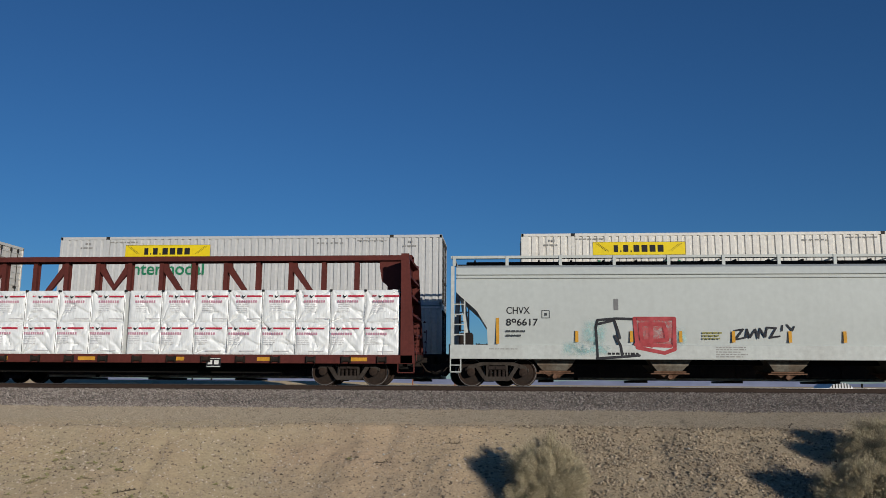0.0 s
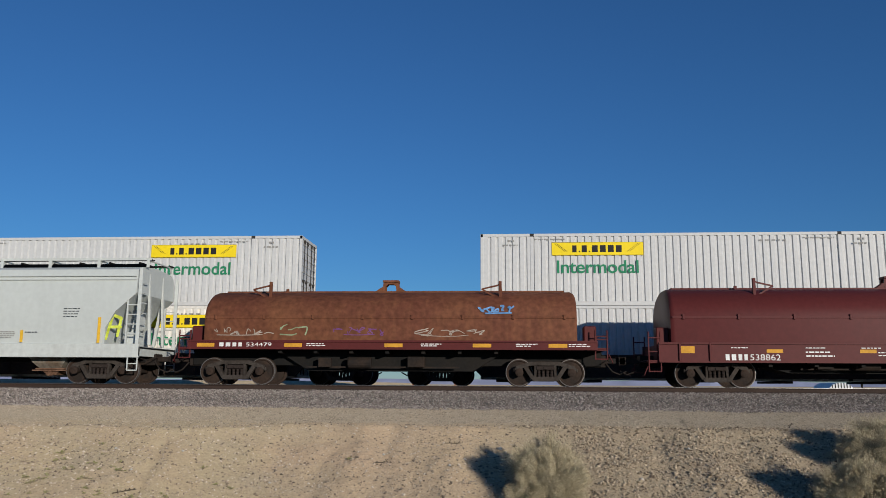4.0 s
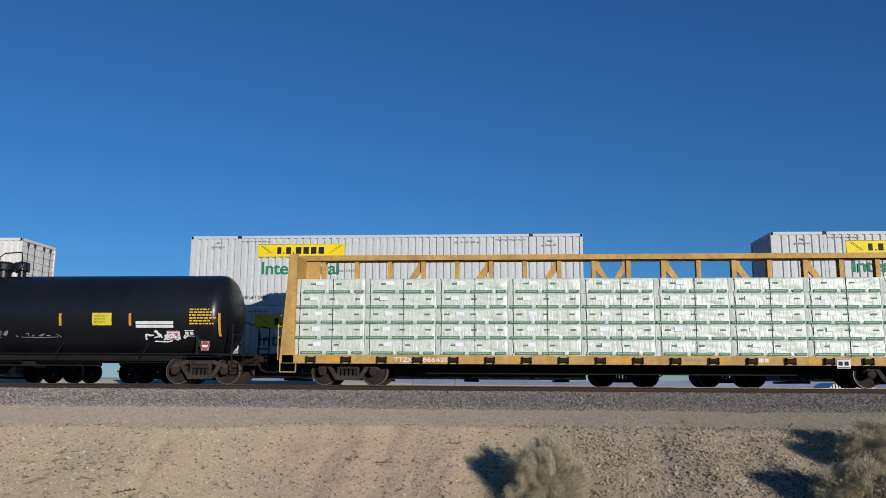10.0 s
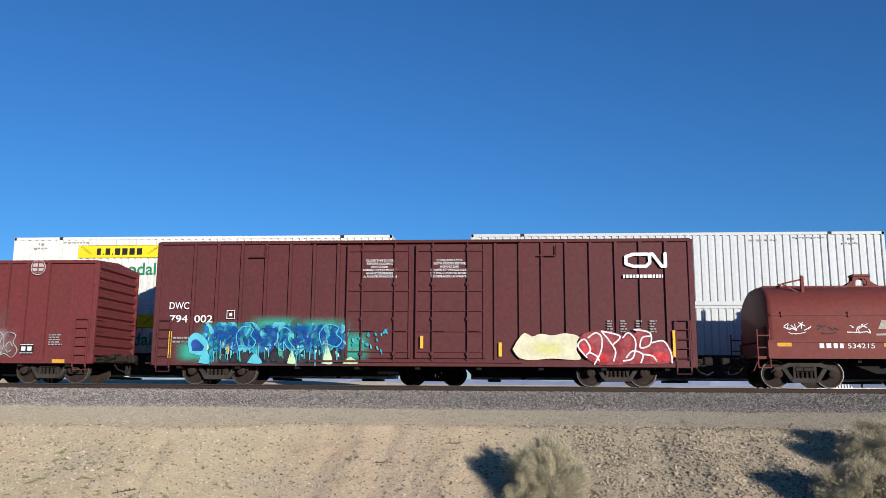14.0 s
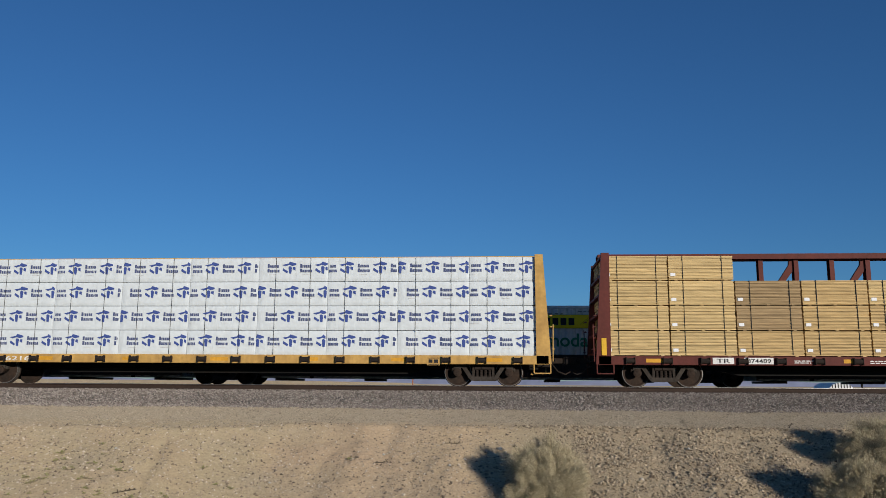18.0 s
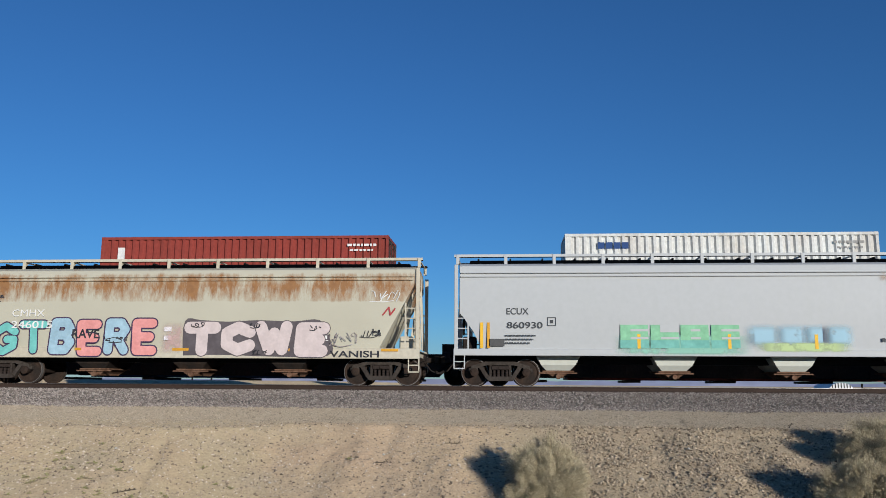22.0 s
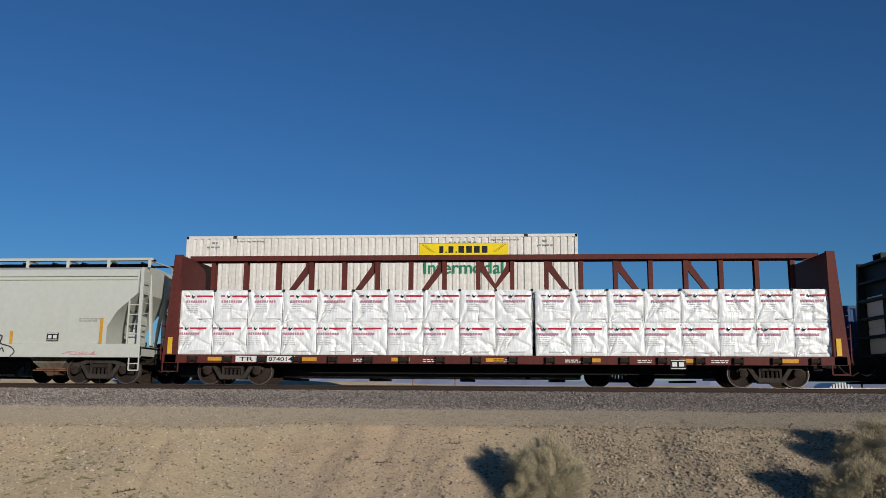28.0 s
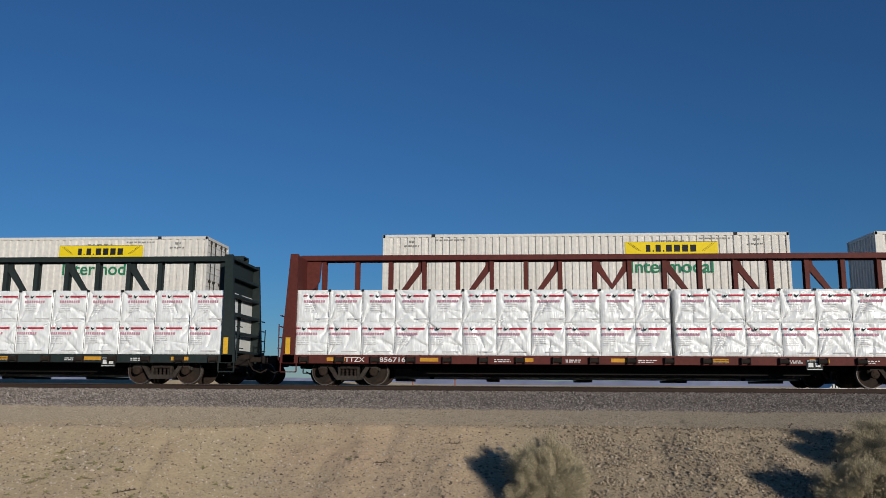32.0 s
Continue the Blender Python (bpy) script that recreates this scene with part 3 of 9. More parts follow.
    for i in range(bays):
        xc = a + (b - a) * (i + 0.5) / bays if bays < 4 else tx[0] + 1.9 + (tx[1] - tx[0] - 3.8) * i / (bays - 1)
        g = Geo()
        rings = []
        for z, w, d in ((zs0 + 0.25, 0.86, 1.02), (0.70, 0.56, 0.94), (0.53, 0.40, 0.80), (0.49, 0.38, 0.72)):
            rings.append([(xc - w, -d, z), (xc + w, -d, z), (xc + w, d, z), (xc - w, d, z)])
        g.loft(rings)
        bay = part("hopper_bay", g, chute_m or CHUTE, ob)
        g = Geo()
        g.box(xc - 0.52, xc + 0.52, -0.84, 0.84, 0.47, 0.52, 0.012)
        g.loft([[(xc - w, -d, z), (xc + w, -d, z), (xc + w, d, z), (xc - w, d, z)] for z, w, d in ((0.47, 0.40, 0.78), (0.34, 0.20, 0.72), (0.28, 0.17, 0.66))])
        g.spin([(0.075, -0.10), (0.09, -0.02), (0.09, 0.1)], "y", (xc, -0.80, 0.33), 12)
        g.bar((xc - 0.62, -0.84, 0.44), (xc + 0.62, -0.84, 0.44), 0.04)
        part("outlet_gate", g, GATE, bay)
    g = Geo()
    g.box(0.3, L - 0.3, -0.33, 0.33, 0.74, 1.0, 0.02)
    g.box(1.2, L - 1.2, -0.9, 0.9, 0.95, 1.24)
    part("centre_sill", g, STEEL_DARK, ob)
    for k, (sx, sz0, sz1) in enumerate(stripes):
        g = Geo()
        plate(g, sx - 0.05, sx + 0.05, sz0, sz1, -(S + 0.004), 0.01)
        part("reflector", g, stripe_m or YELLOW, ob)
    return ob


# ---- centre beam flat cars ----
def centrebeam(label, x, L, m, tx, mirror_at=None, ztop=4.36, posts=18, sill_m=None, patch=(), dark_inside=None, wx=0.0, gusset=0.5):
    ob = car_base("centre_beam_flat_car", label, x, L, tx)
    for s in (-1, 1):
        g = Geo()
        g.box(0.1, L - 0.1, s * (S - 0.22), s * (S - 0.02), 0.70, 0.985, 0.012)
        part("side_sill", g, sill_m or m, ob)
    g = Geo()
    g.box(0.3, L - 0.3, -S + 0.23, S - 0.23, 0.92, 0.985)
    for i in range(14):
        xx = 0.8 + (L - 1.6) * i / 13
        g.box(xx - 0.06, xx + 0.06, -S + 0.2, S - 0.2, 0.74, 0.92)
    part("deck", g, sill_m or m, ob)
    g = Geo()
    g.box(0.4, L - 0.4, -0.28, 0.28, 0.55, 0.92, 0.02)
    g.extrude([(tx[0] + 1.3, 0.72), (tx[0] + 2.6, 0.40), (tx[1] - 2.6, 0.40), (tx[1] - 1.3, 0.72)], "y", -0.25, 0.25)
    part("centre_sill", g, STEEL_DARK, ob)
    # bulkheads, sloping outwards to the foot
    for s, xe in ((1, 0.0), (-1, L)):
        g = Geo()
        for sy in (-1, 1):
            g.extrude([(xe + s * 0.02, 0.72), (xe + s * 0.50, 0.72), (xe + s * 0.52, ztop), (xe + s * 0.26, ztop)], "y", sy * (S - 0.16), sy * (S - 0.02))
        g.box(xe + s * 0.46, xe + s * 0.50, -S + 0.1, S - 0.1, 0.98, ztop - 0.02)
        bh = part("bulkhead", g, m, ob)
        for k in range(6):
            zz = 1.05 + (ztop - 1.2) * k / 5
            xo = xe + s * (0.05 + 0.22 * (zz - 0.72) / (ztop - 0.72))
            gg = Geo()
            gg.box(xo, xo + s * 0.24, -S + 0.15, S - 0.15, zz, zz + 0.09, 0.01)
            part("bulkhead_rib", gg, m, bh)
        for sy in (-1, 1):
            for k in range(4):
                zz = 1.2 + 0.36 * k
                g = Geo()
                g.path([(xe - s * 0.02 + s * 0.2 * (zz - .72) / 3.6, sy * (S - 0.06), zz), (xe - s * 0.10 + s * 0.2 * (zz - .72) / 3.6, sy * (S - 0.06), zz), (xe - s * 0.10 + s * 0.2 * (zz - .72) / 3.6, sy * (S - 0.5), zz)], 0.03, 0, 4)
                part("grab_iron", g, m, ob)
            g = Geo()
            g.path([(xe + s * 0.05, sy * (S - 0.04), 0.72), (xe + s * 0.05, sy * (S - 0.04), 0.42), (xe + s * 0.58, sy * (S - 0.04), 0.42), (xe + s * 0.58, sy * (S - 0.04), 0.72)], 0.035, 0, 4)
            part("step", g, m, ob)
            g = Geo()
            g.path([(xe - s * 0.03, sy * (S - 0.04), 0.8), (xe - s * 0.05, sy * (S - 0.04), 2.0)], 0.03, 0, 4)
            part("grab_iron", g, m, ob)
    # the centre beam: top chord, posts and braces
    g = Geo()
    zc = ztop + 0.14
    g.extrude([(-0.30, zc), (0.30, zc), (0.30, zc - 0.18), (0.26, zc - 0.18), (0.26, zc - 0.05), (-0.26, zc - 0.05), (-0.26, zc - 0.18), (-0.30, zc - 0.18)], "x", 0.3, L - 0.3)
    part("top_chord", g, m, ob)
    g = Geo()
    g.box(0.5, L - 0.5, -0.05, 0.05, 0.95, 1.35)
    part("bottom_chord", g, m, ob)
    for s, xe in ((1, 0.5), (-1, L - 0.5)):
        g = Geo()
        if gusset:
            g.extrude([(xe, zc - 0.06), (xe + s * gusset, zc - 0.06), (xe + s * gusset, zc - 0.45), (xe + s * gusset * 0.92, zc - 0.9), (xe + s * gusset * 0.6, zc - 1.15), (xe, zc - 1.25)], "y", -0.16, -0.10)
            part("gusset_plate", g, m, ob)
    way = {4: -1, 6: -1, 8: -1, 9: 1, 10: -1, 11: 1, 13: 1, 15: 1}
    pw = (L - 2.2) / 17
    for i in range(1, 19):
        xx = 1.1 + pw * (i - 1)
        g = Geo()
        g.extrude([(xx - 0.075, -0.13), (xx + 0.075, -0.13), (xx + 0.075, -0.11), (xx + 0.012, -0.11), (xx + 0.012, 0.11), (xx + 0.075, 0.11), (xx + 0.075, 0.13), (xx - 0.075, 0.13),
                   (xx - 0.075, 0.11), (xx - 0.012, 0.11), (xx - 0.012, -0.11), (xx - 0.075, -0.11)], "z", 0.98, zc - 0.05)
        part("post", g, m, ob)
        if i in way:
            d = way[i]
            g = Geo()
            f = 0.5 if i in (9, 10) else 1.0
            g.extrude([(xx - d * 0.04, zc - 0.14), (xx + d * 0.20, zc - 0.14), (xx + d * 0.22, zc - 0.36), (xx + d * pw * f, zc - 0.22 - 1.55 * f), (xx + d * pw * f, zc - 0.42 - 1.55 * f), (xx + d * 0.06, zc - 0.52), (xx - d * 0.04, zc - 0.50)], "y", -0.06, 0.06)
            part("brace", g, m, ob)
    # tie-down winches along the sill
    for i in range(18):
        xx = 1.1 + wx + pw * i
        g = Geo()
        g.spin([(0.085, -0.12), (0.085, 0.12)], "x", (xx, -S - 0.01, 0.83), 10)
        g.box(xx - 0.15, xx - 0.12, -S - 0.1, -S + 0.05, 0.72, 0.94, 0.01)
        g.box(xx + 0.12, xx + 0.15, -S - 0.1, -S + 0.05, 0.72, 0.94, 0.01)
        part("winch", g, TRUCK, ob)
    for i in range(7):
        g = Geo()
        xx = 1.9 + (L - 3.8) * i / 6
        plate(g, xx - 0.3, xx + 0.3, 0.78, 0.90, -(S - 0.018), 0.004)
        part("reflector", g, ORANGE, ob)
    return ob


# ---- tank cars ----
def tank_car(label, x, L, tx, m, xa, xb, ztop=3.82, r=1.44):
    ob = car_base("tank_car", label, x, L, tx)
    zc = ztop - r
    g = Geo()
    prof = [(r * math.sin(a), xa + 0.62 * (1 - math.cos(a))) for a in [math.pi / 2 * k / 9 for k in range(0, 10)]]
    prof += [(r, xa + (xb - xa) * k / 8) for k in range(1, 8)]
    prof += [(r * math.cos(a), xb - 0.62 + 0.62 * math.sin(a)) for a in [math.pi / 2 * k / 9 for k in range(0, 10)]]
    prof = [(max(rr, 0.002), t) for rr, t in prof]
    g.spin(prof, "x", (0, 0, zc), 48)
    tank = part("tank", g, m, ob, "", 50)
    g = Geo()
    for k in range(1, 6):
        xx = xa + (xb - xa) * k / 6
        g.spin([(r - 0.01, -0.012), (r + 0.004, -0.008), (r + 0.004, 0.008), (r - 0.01, 0.012)], "x", (xx, 0, zc), 48, 0, False)
    part("weld_seam", g, m, tank, "", 50)
    g = Geo()
    g.box(0.02, L - 0.02, -0.33, 0.33, 0.72, 1.0, 0.02)
    for a in tx:
        g.box(a - 0.5, a + 0.5, -1.25, 1.25, 0.90, 1.02, 0.02)
    part("stub_sill", g, STEEL_DARK, ob)
    for a in tx:
        for s in (-1, 1):
            g = Geo()
            g.extrude([(a - 0.16, 0.98), (a + 0.10, 0.98), (a + 0.02, zc - 0.80), (a - 0.12, zc - 0.72)], "y", s * 1.10, s * 1.14)
            g.box(a - 0.14, a - 0.04, s * 0.9, s * 1.24, 1.0, zc - 0.62, 0.01)
            part("saddle", g, m, ob)
    g = Geo()
    for s in (-1, 1):
        g.bar((0.05, s * (S - 0.12), 1.0), (L - 0.05, s * (S - 0.12), 1.0), 0.05, None, 0, 6)
        for k in range(7):
            xx = 0.5 + (L - 1.0) * k / 6
            g.bar((xx, s * (S - 0.12), 1.0), (xx + 0.12, s * 1.2, zc - 0.95), 0.045, None, 0, 6)
    part("side_handrail", g, m, ob)
    g = Geo()
    for s, xe in ((1, 0.0), (-1, L)):
        g.box(xe, xe + s * 0.9, -S + 0.1, S - 0.1, 0.94, 0.99, 0.01)
        for sy in (-1, 1):
            g.path([(xe + s * 0.05, sy * (S - 0.12), 1.0), (xe + s * 0.05, sy * (S - 0.12), 2.05), (xe + s * 0.05, sy * 0.4, 2.05)], 0.045)
            g.bar((xe + s * 0.45, sy * (S - 0.12), 0.5), (xe + s * 0.45, sy * (S - 0.12), 2.05), 0.04)
            g.path([(xe + s * 0.06, sy * (S - 0.12), 1.0), (xe + s * 0.06, sy * (S - 0.12), 0.45), (xe + s * 0.45, sy * (S - 0.12), 0.45)], 0.04)
            rungs(g, xe + s * 0.05, xe + s * 0.45, sy * (S - 0.12), [0.68, 1.3, 1.65])
    part("end_platform", g, STEEL_DARK, ob)
    g = Geo()
    g.bar((L * 0.3, -0.7, 0.62), (L * 0.72, -0.7, 0.62), 0.05)
    g.spin([(0.22, 0), (0.24, 0.03), (0.24, 0.8), (0.22, 0.83)], "x", (L * 0.24, -0.5, 0.70), 14)
    for k in range(6):
        g.box(tx[0] + 1.3 + 0.33 * k, tx[0] + 1.36 + 0.33 * k, -1.1, -1.02, 0.55, 0.95)
    g.bar((tx[0] + 1.2, -1.06, 0.72), (tx[0] + 3.3, -1.06, 0.72), 0.06)
    g.box(L * 0.56, L * 0.56 + 0.5, -0.4, 0.4, 0.55, 0.98, 0.03)
    part("brake_rigging", g, STEEL_DARK, ob)
    return ob, zc


def dome(ob, xc, ztop, m, r=0.42, name="manway"):
    g = Geo()
    g.spin([(r * 0.62, -0.1), (r * 0.66, 0.20), (r * 1.05, 0.24), (r * 1.12, 0.44), (r * 1.0, 0.50), (r * 0.4, 0.56), (r * 0.1, 0.57)], "z", (xc, 0, ztop), 20)
    for k in range(8):
        a = k * math.pi / 4
        g.box(xc + r * math.cos(a) - 0.03, xc + r * math.cos(a) + 0.03, r * math.sin(a) - 0.03, r * math.sin(a) + 0.03, ztop + 0.18, ztop + 0.52, 0.008)
    return part(name, g, m, ob, "", 35)


# ---- box cars ----
def box_car(label, x, L, tx, m, ztop, zb, ribs, door, rib_gap=None, m_roof=None):
    ob = car_base("box_car", label, x, L, tx)
    g = Geo()
    g.box(0.18, L - 0.18, -S + 0.085, S - 0.085, zb + 0.05, ztop - 0.12)
    g.extrude([(-S + 0.05, ztop - 0.12), (S - 0.05, ztop - 0.12), (S - 0.05, ztop - 0.05), (0, ztop + 0.06), (-S + 0.05, ztop - 0.05)], "x", 0.18, L - 0.18)
    body = part("body", g, m, ob)
    g = Geo()
    for s in (-1, 1):
        g = Geo()
        g.box(0.15, L - 0.15, s * (S - 0.12), s * S, ztop - 0.16, ztop - 0.05, 0.012)
        part("top_chord", g, m, body)
        g = Geo()
        g.box(0.12, L - 0.12, s * (S - 0.12), s * (S + 0.005), zb, zb + 0.22, 0.012)
        part("side_sill", g, m, body)
    for xx in ribs:
        g = Geo()
        for s in (-1,):
            g.extrude([(xx - 0.055, s * (S - 0.085)), (xx - 0.045, s * S), (xx + 0.045, s * S), (xx + 0.055, s * (S - 0.085))], "z", zb + 0.2, ztop - 0.14)
        part("side_post", g, m, body)
    for s, xe in ((1, 0.18), (-1, L - 0.18)):
        for k in range(10):
            zz = zb + 0.25 + (ztop - zb - 0.6) * k / 9
            g = Geo()
            g.extrude([(zz, 0)] and [(xe - s * 0.0, zz), (xe - s * 0.09, zz + 0.06), (xe - s * 0.09, zz + 0.2), (xe, zz + 0.26)], "y", -S + 0.12, S - 0.12)
            part("end_corrugation", g, m, body)
        for sy in (-1, 1):
            g = Geo()
            g.box(xe - s * 0.11, xe + s * 0.06, sy * (S - 0.14), sy * (S - 0.03), zb, ztop - 0.08, 0.012)
            part("corner_post", g, m, body)
            g = Geo()
            xa = xe + s * 0.10
            g.bar((xa, sy * (S + 0.03), zb - 0.1), (xa, sy * (S + 0.03), zb + 1.5), 0.045)
            g.bar((xa + s * 0.45, sy * (S + 0.03), zb - 0.1), (xa + s * 0.45, sy * (S + 0.03), zb + 1.5), 0.045)
            rungs(g, xa, xa + s * 0.45, sy * (S + 0.03), [zb + 0.3 * k for k in range(0, 6)], 0.018)
            g.path([(xa, sy * (S), zb), (xa, sy * S, zb - 0.2), (xa + s * 0.45, sy * S, zb - 0.2), (xa + s * 0.45, sy * S, zb)], 0.03)
            for k in range(4):
                zz = zb + 0.3 + 0.4 * k
                g.bar((xe - s * 0.12, sy * (S - 0.1), zz), (xe - s * 0.12, sy * (S - 0.55), zz), 0.03)
            part("ladder", g, m, ob)
        g = Geo()
        g.box(xe - s * 0.40, xe, -1.3, 1.3, zb + 0.05, zb + 0.1)
        g.box(xe - s * 0.28, xe, -1.1, -0.5, zb + 0.0, zb + 0.24, 0.02)
        part("end_platform", g, TRUCK, ob)
    g = Geo()
    g.box(0.3, L - 0.3, -0.33, 0.33, 0.55, zb + 0.1, 0.02)
    for k in range(9):
        xx = 1.0 + (L - 2.0) * k / 8
        g.box(xx - 0.08, xx + 0.08, -S + 0.15, S - 0.15, zb - 0.10, zb + 0.06)
    g.spin([(0.2, 0), (0.22, 0.03), (0.22, 0.7), (0.2, 0.73)], "x", (L * 0.42, -0.6, 0.58), 12)
    part("underframe", g, STEEL_DARK, ob)
    # sliding or plug doors
    for (d0, d1) in door:
        g = Geo()
        g.box(d0, d1, -S + 0.0, -S + 0.11, zb + 0.26, ztop - 0.22, 0.02)
        dr = part("door", g, m, ob)
        for e in (d0, d1 - 0.09):
            gg = Geo()
            gg.box(e, e + 0.09, -S - 0.05, -S + 0.05, zb + 0.26, ztop - 0.22, 0.02)
            part("door_edge", gg, m, dr)
        n = 6
        for k in range(n):
            zz = zb + 0.45 + (ztop - zb - 0.9) * k / (n - 1)
            gg = Geo()
            gg.box(d0 + 0.08, d1 - 0.08, -S - 0.06, -S + 0.005, zz, zz + 0.045, 0.008)
            part("door_rib", gg, m, dr)
        for xx in (d0 + 0.25 * (d1 - d0), d1 - 0.25 * (d1 - d0)):
            gg = Geo()
            gg.bar((xx, -S - 0.09, zb + 0.15), (xx, -S - 0.09, ztop - 0.12), 0.05, None, 0, 6)
            for k in range(4):
                zz = zb + 0.4 + (ztop - zb - 0.8) * k / 3
                gg.box(xx - 0.06, xx + 0.06, -S - 0.11, -S - 0.04, zz - 0.05, zz + 0.05, 0.01)
            gg.bar((xx, -S - 0.12, zb + 1.15), (xx + 0.4, -S - 0.10, zb + 1.15), 0.04, None, 0, 6)
            part("lock_rod", gg, m, dr)
    g = Geo()
    if door:
        a, b = min(d[0] for d in door) - 1.2, max(d[1] for d in door) + 1.2
        for z0, z1 in ((zb + 0.12, zb + 0.19), (ztop - 0.16, ztop - 0.10)):
            g = Geo()
            g.box(max(0.5, a), min(L - 0.5, b), -S - 0.09, -S - 0.01, z0, z1, 0.01)
            part("door_track", g, m, ob)
    return ob


# ---- coil cars ----
def coil_car(label, x, L, tx, m_frame, covers, ztop, zf0, zf1, m_cover):
    ob = car_base("coil_car", label, x, L, tx)
    for s in (-1, 1):
        g = Geo()
        a, c, d = s * (S - 0.12), s * S, s * (S + 0.05)
        g.extrude([(a, zf0), (d, zf0), (d, zf0 + 0.05), (c, zf0 + 0.05), (c, zf1 - 0.06), (d, zf1 - 0.06), (d, zf1), (a, zf1)], "x", 0.35, L - 0.35)
        part("side_sill", g, m_frame, ob)
    g = Geo()
    g.box(0.4, L - 0.4, -S + 0.13, S - 0.13, zf0 + 0.1, zf1 - 0.05)
    part("floor", g, m_frame, ob)
    g = Geo()
    g.box(0.1, L - 0.1, -0.33, 0.33, 0.66, zf0 + 0.12, 0.02)
    g.extrude([(tx[0] + 1.2, zf0 + 0.05), (tx[0] + 2.4, 0.48), (tx[1] - 2.4, 0.48), (tx[1] - 1.2, zf0 + 0.05)], "y", -0.6, 0.6)
    part("centre_sill", g, STEEL_DARK, ob)
    for k in range(7):
        xx = tx[0] + 1.6 + (tx[1] - tx[0] - 3.2) * k / 6
        g = Geo()
        g.box(xx - 0.06, xx + 0.06, -S + 0.2, S - 0.2, zf0 - 0.12, zf0 + 0.1)
        part("cross_bearer", g, STEEL_DARK, ob)
    for s, xe in ((1, 0.0), (-1, L)):
        g = Geo()
        g.box(xe + s * 0.0, xe + s * 0.6, -S + 0.08, S - 0.08, zf0 + 0.02, zf0 + 0.08, 0.01)
        for sy in (-1, 1):
            g.path([(xe + s * 0.04, sy * (S - 0.08), zf0 - 0.3), (xe + s * 0.04, sy * (S - 0.08), zf1 + 0.35)], 0.05)
            g.path([(xe + s * 0.42, sy * (S - 0.08), zf0 - 0.3), (xe + s * 0.42, sy * (S - 0.08), zf1 + 0.35)], 0.05)
            rungs(g, xe + s * 0.04, xe + s * 0.42, sy * (S - 0.08), [zf0 - 0.28, zf0, zf0 + 0.35, zf1 + 0.15])
            g.path([(xe - s * 0.0, sy * (S - 0.05), zf0 - 0.12), (xe - s * 0.12, sy * (S - 0.05), zf0 - 0.38), (xe - s * 0.14, sy * (S - 0.3), zf0 - 0.42)], 0.035)
        g.box(xe + s * 0.35, xe + s * 0.75, -1.2, -0.7, zf0 + 0.1, zf1 + 0.5, 0.03)
        part("end_platform", g, m_frame, ob)
    g = Geo()
    g.spin([(0.17, 0), (0.19, 0.03), (0.19, 0.75), (0.17, 0.78)], "x", (L * 0.40, -1.0, 0.74), 14)
    g.box(L * 0.33, L * 0.36, -1.1, -0.9, 0.6, 0.9)
    g.bar((L * 0.30, -0.95, 0.60), (L * 0.66, -0.95, 0.60), 0.05)
    g.box(L * 0.54, L * 0.58, -1.1, -0.7, 0.6, 0.95, 0.02)
    part("brake_rigging", g, TRUCK, ob)
    for (a, b, posts, lift) in covers:
        h = ztop - zf1
        prof = [(-S + 0.02, zf1 + 0.005), (-S + 0.02, zf1 + h * 0.44)]
        for k in range(1, 9):
            t = math.pi / 2 * k / 9
            prof.append((-(S - 0.02) * math.cos(t) ** 0.85 if k < 9 else 0, zf1 + h * 0.44 + h * 0.56 * math.sin(t) ** 0.95))
        prof.append((0.0, ztop))
        prof += [(-p, q) for p, q in prof[::-1][1:]]
        g = Geo()
        rings = []
        for xx, sc in ((a, 0.93), (a + 0.05, 0.975), (a + 0.14, 1.0), (b - 0.14, 1.0), (b - 0.05, 0.975), (b, 0.93)):
            rings.append([(xx, p * (0.5 + sc / 2), zf1 + (q - zf1) * sc) for p, q in prof])
        g.loft(rings)
        cov = part("cover", g, m_cover, ob, "", 40)
        gg = Geo()
        gg.box(a + 0.05, b - 0.05, -S - 0.005, -S + 0.05, zf1 + h * 0.42, zf1 + h * 0.455, 0.006)
        nb = max(4, int((b - a) / 1.5))
        for k in range(nb):
            xx = a + 0.4 + (b - a - 0.8) * k / (nb - 1)
            gg.box(xx - 0.04, xx + 0.04, -S - 0.035, -S + 0.02, zf1 + h * 0.40, zf1 + h * 0.49, 0.01)
        gg.box(a + 0.3, b - 0.3, -0.25, 0.25, ztop - 0.03, ztop + 0.05, 0.01)
        part("cover_rail", gg, m_cover, cov)
        for (px, d) in posts:
            gg = Geo()
            gg.box(px - 0.05, px + 0.05, -1.12, -1.02, ztop - 0.42, ztop + 0.28, 0.01)
            gg.box(px - 0.05, px + 0.05, 1.02, 1.12, ztop - 0.42, ztop + 0.28, 0.01)
            gg.bar((px, -1.07, ztop + 0.16), (px - d * 0.62, -1.02, ztop + 0.02), 0.05)
            gg.bar((px, -1.07, ztop - 0.35), (px - d * 0.62, -1.02, ztop + 0.02), 0.05)
            part("stacking_post", gg, m_cover, cov)
        gg = Geo()
        for s in (-1, 1):
            gg.extrude([(lift - 0.30, ztop - 0.02), (lift - 0.26, ztop + 0.40), (lift + 0.26, ztop + 0.40), (lift + 0.30, ztop - 0.02), (lift + 0.20, ztop - 0.02),
                        (lift + 0.18, ztop + 0.22), (lift + 0.10, ztop + 0.30), (lift - 0.10, ztop + 0.30), (lift - 0.18, ztop + 0.22), (lift - 0.20, ztop - 0.02)], "y", s * 0.10, s * 0.16)
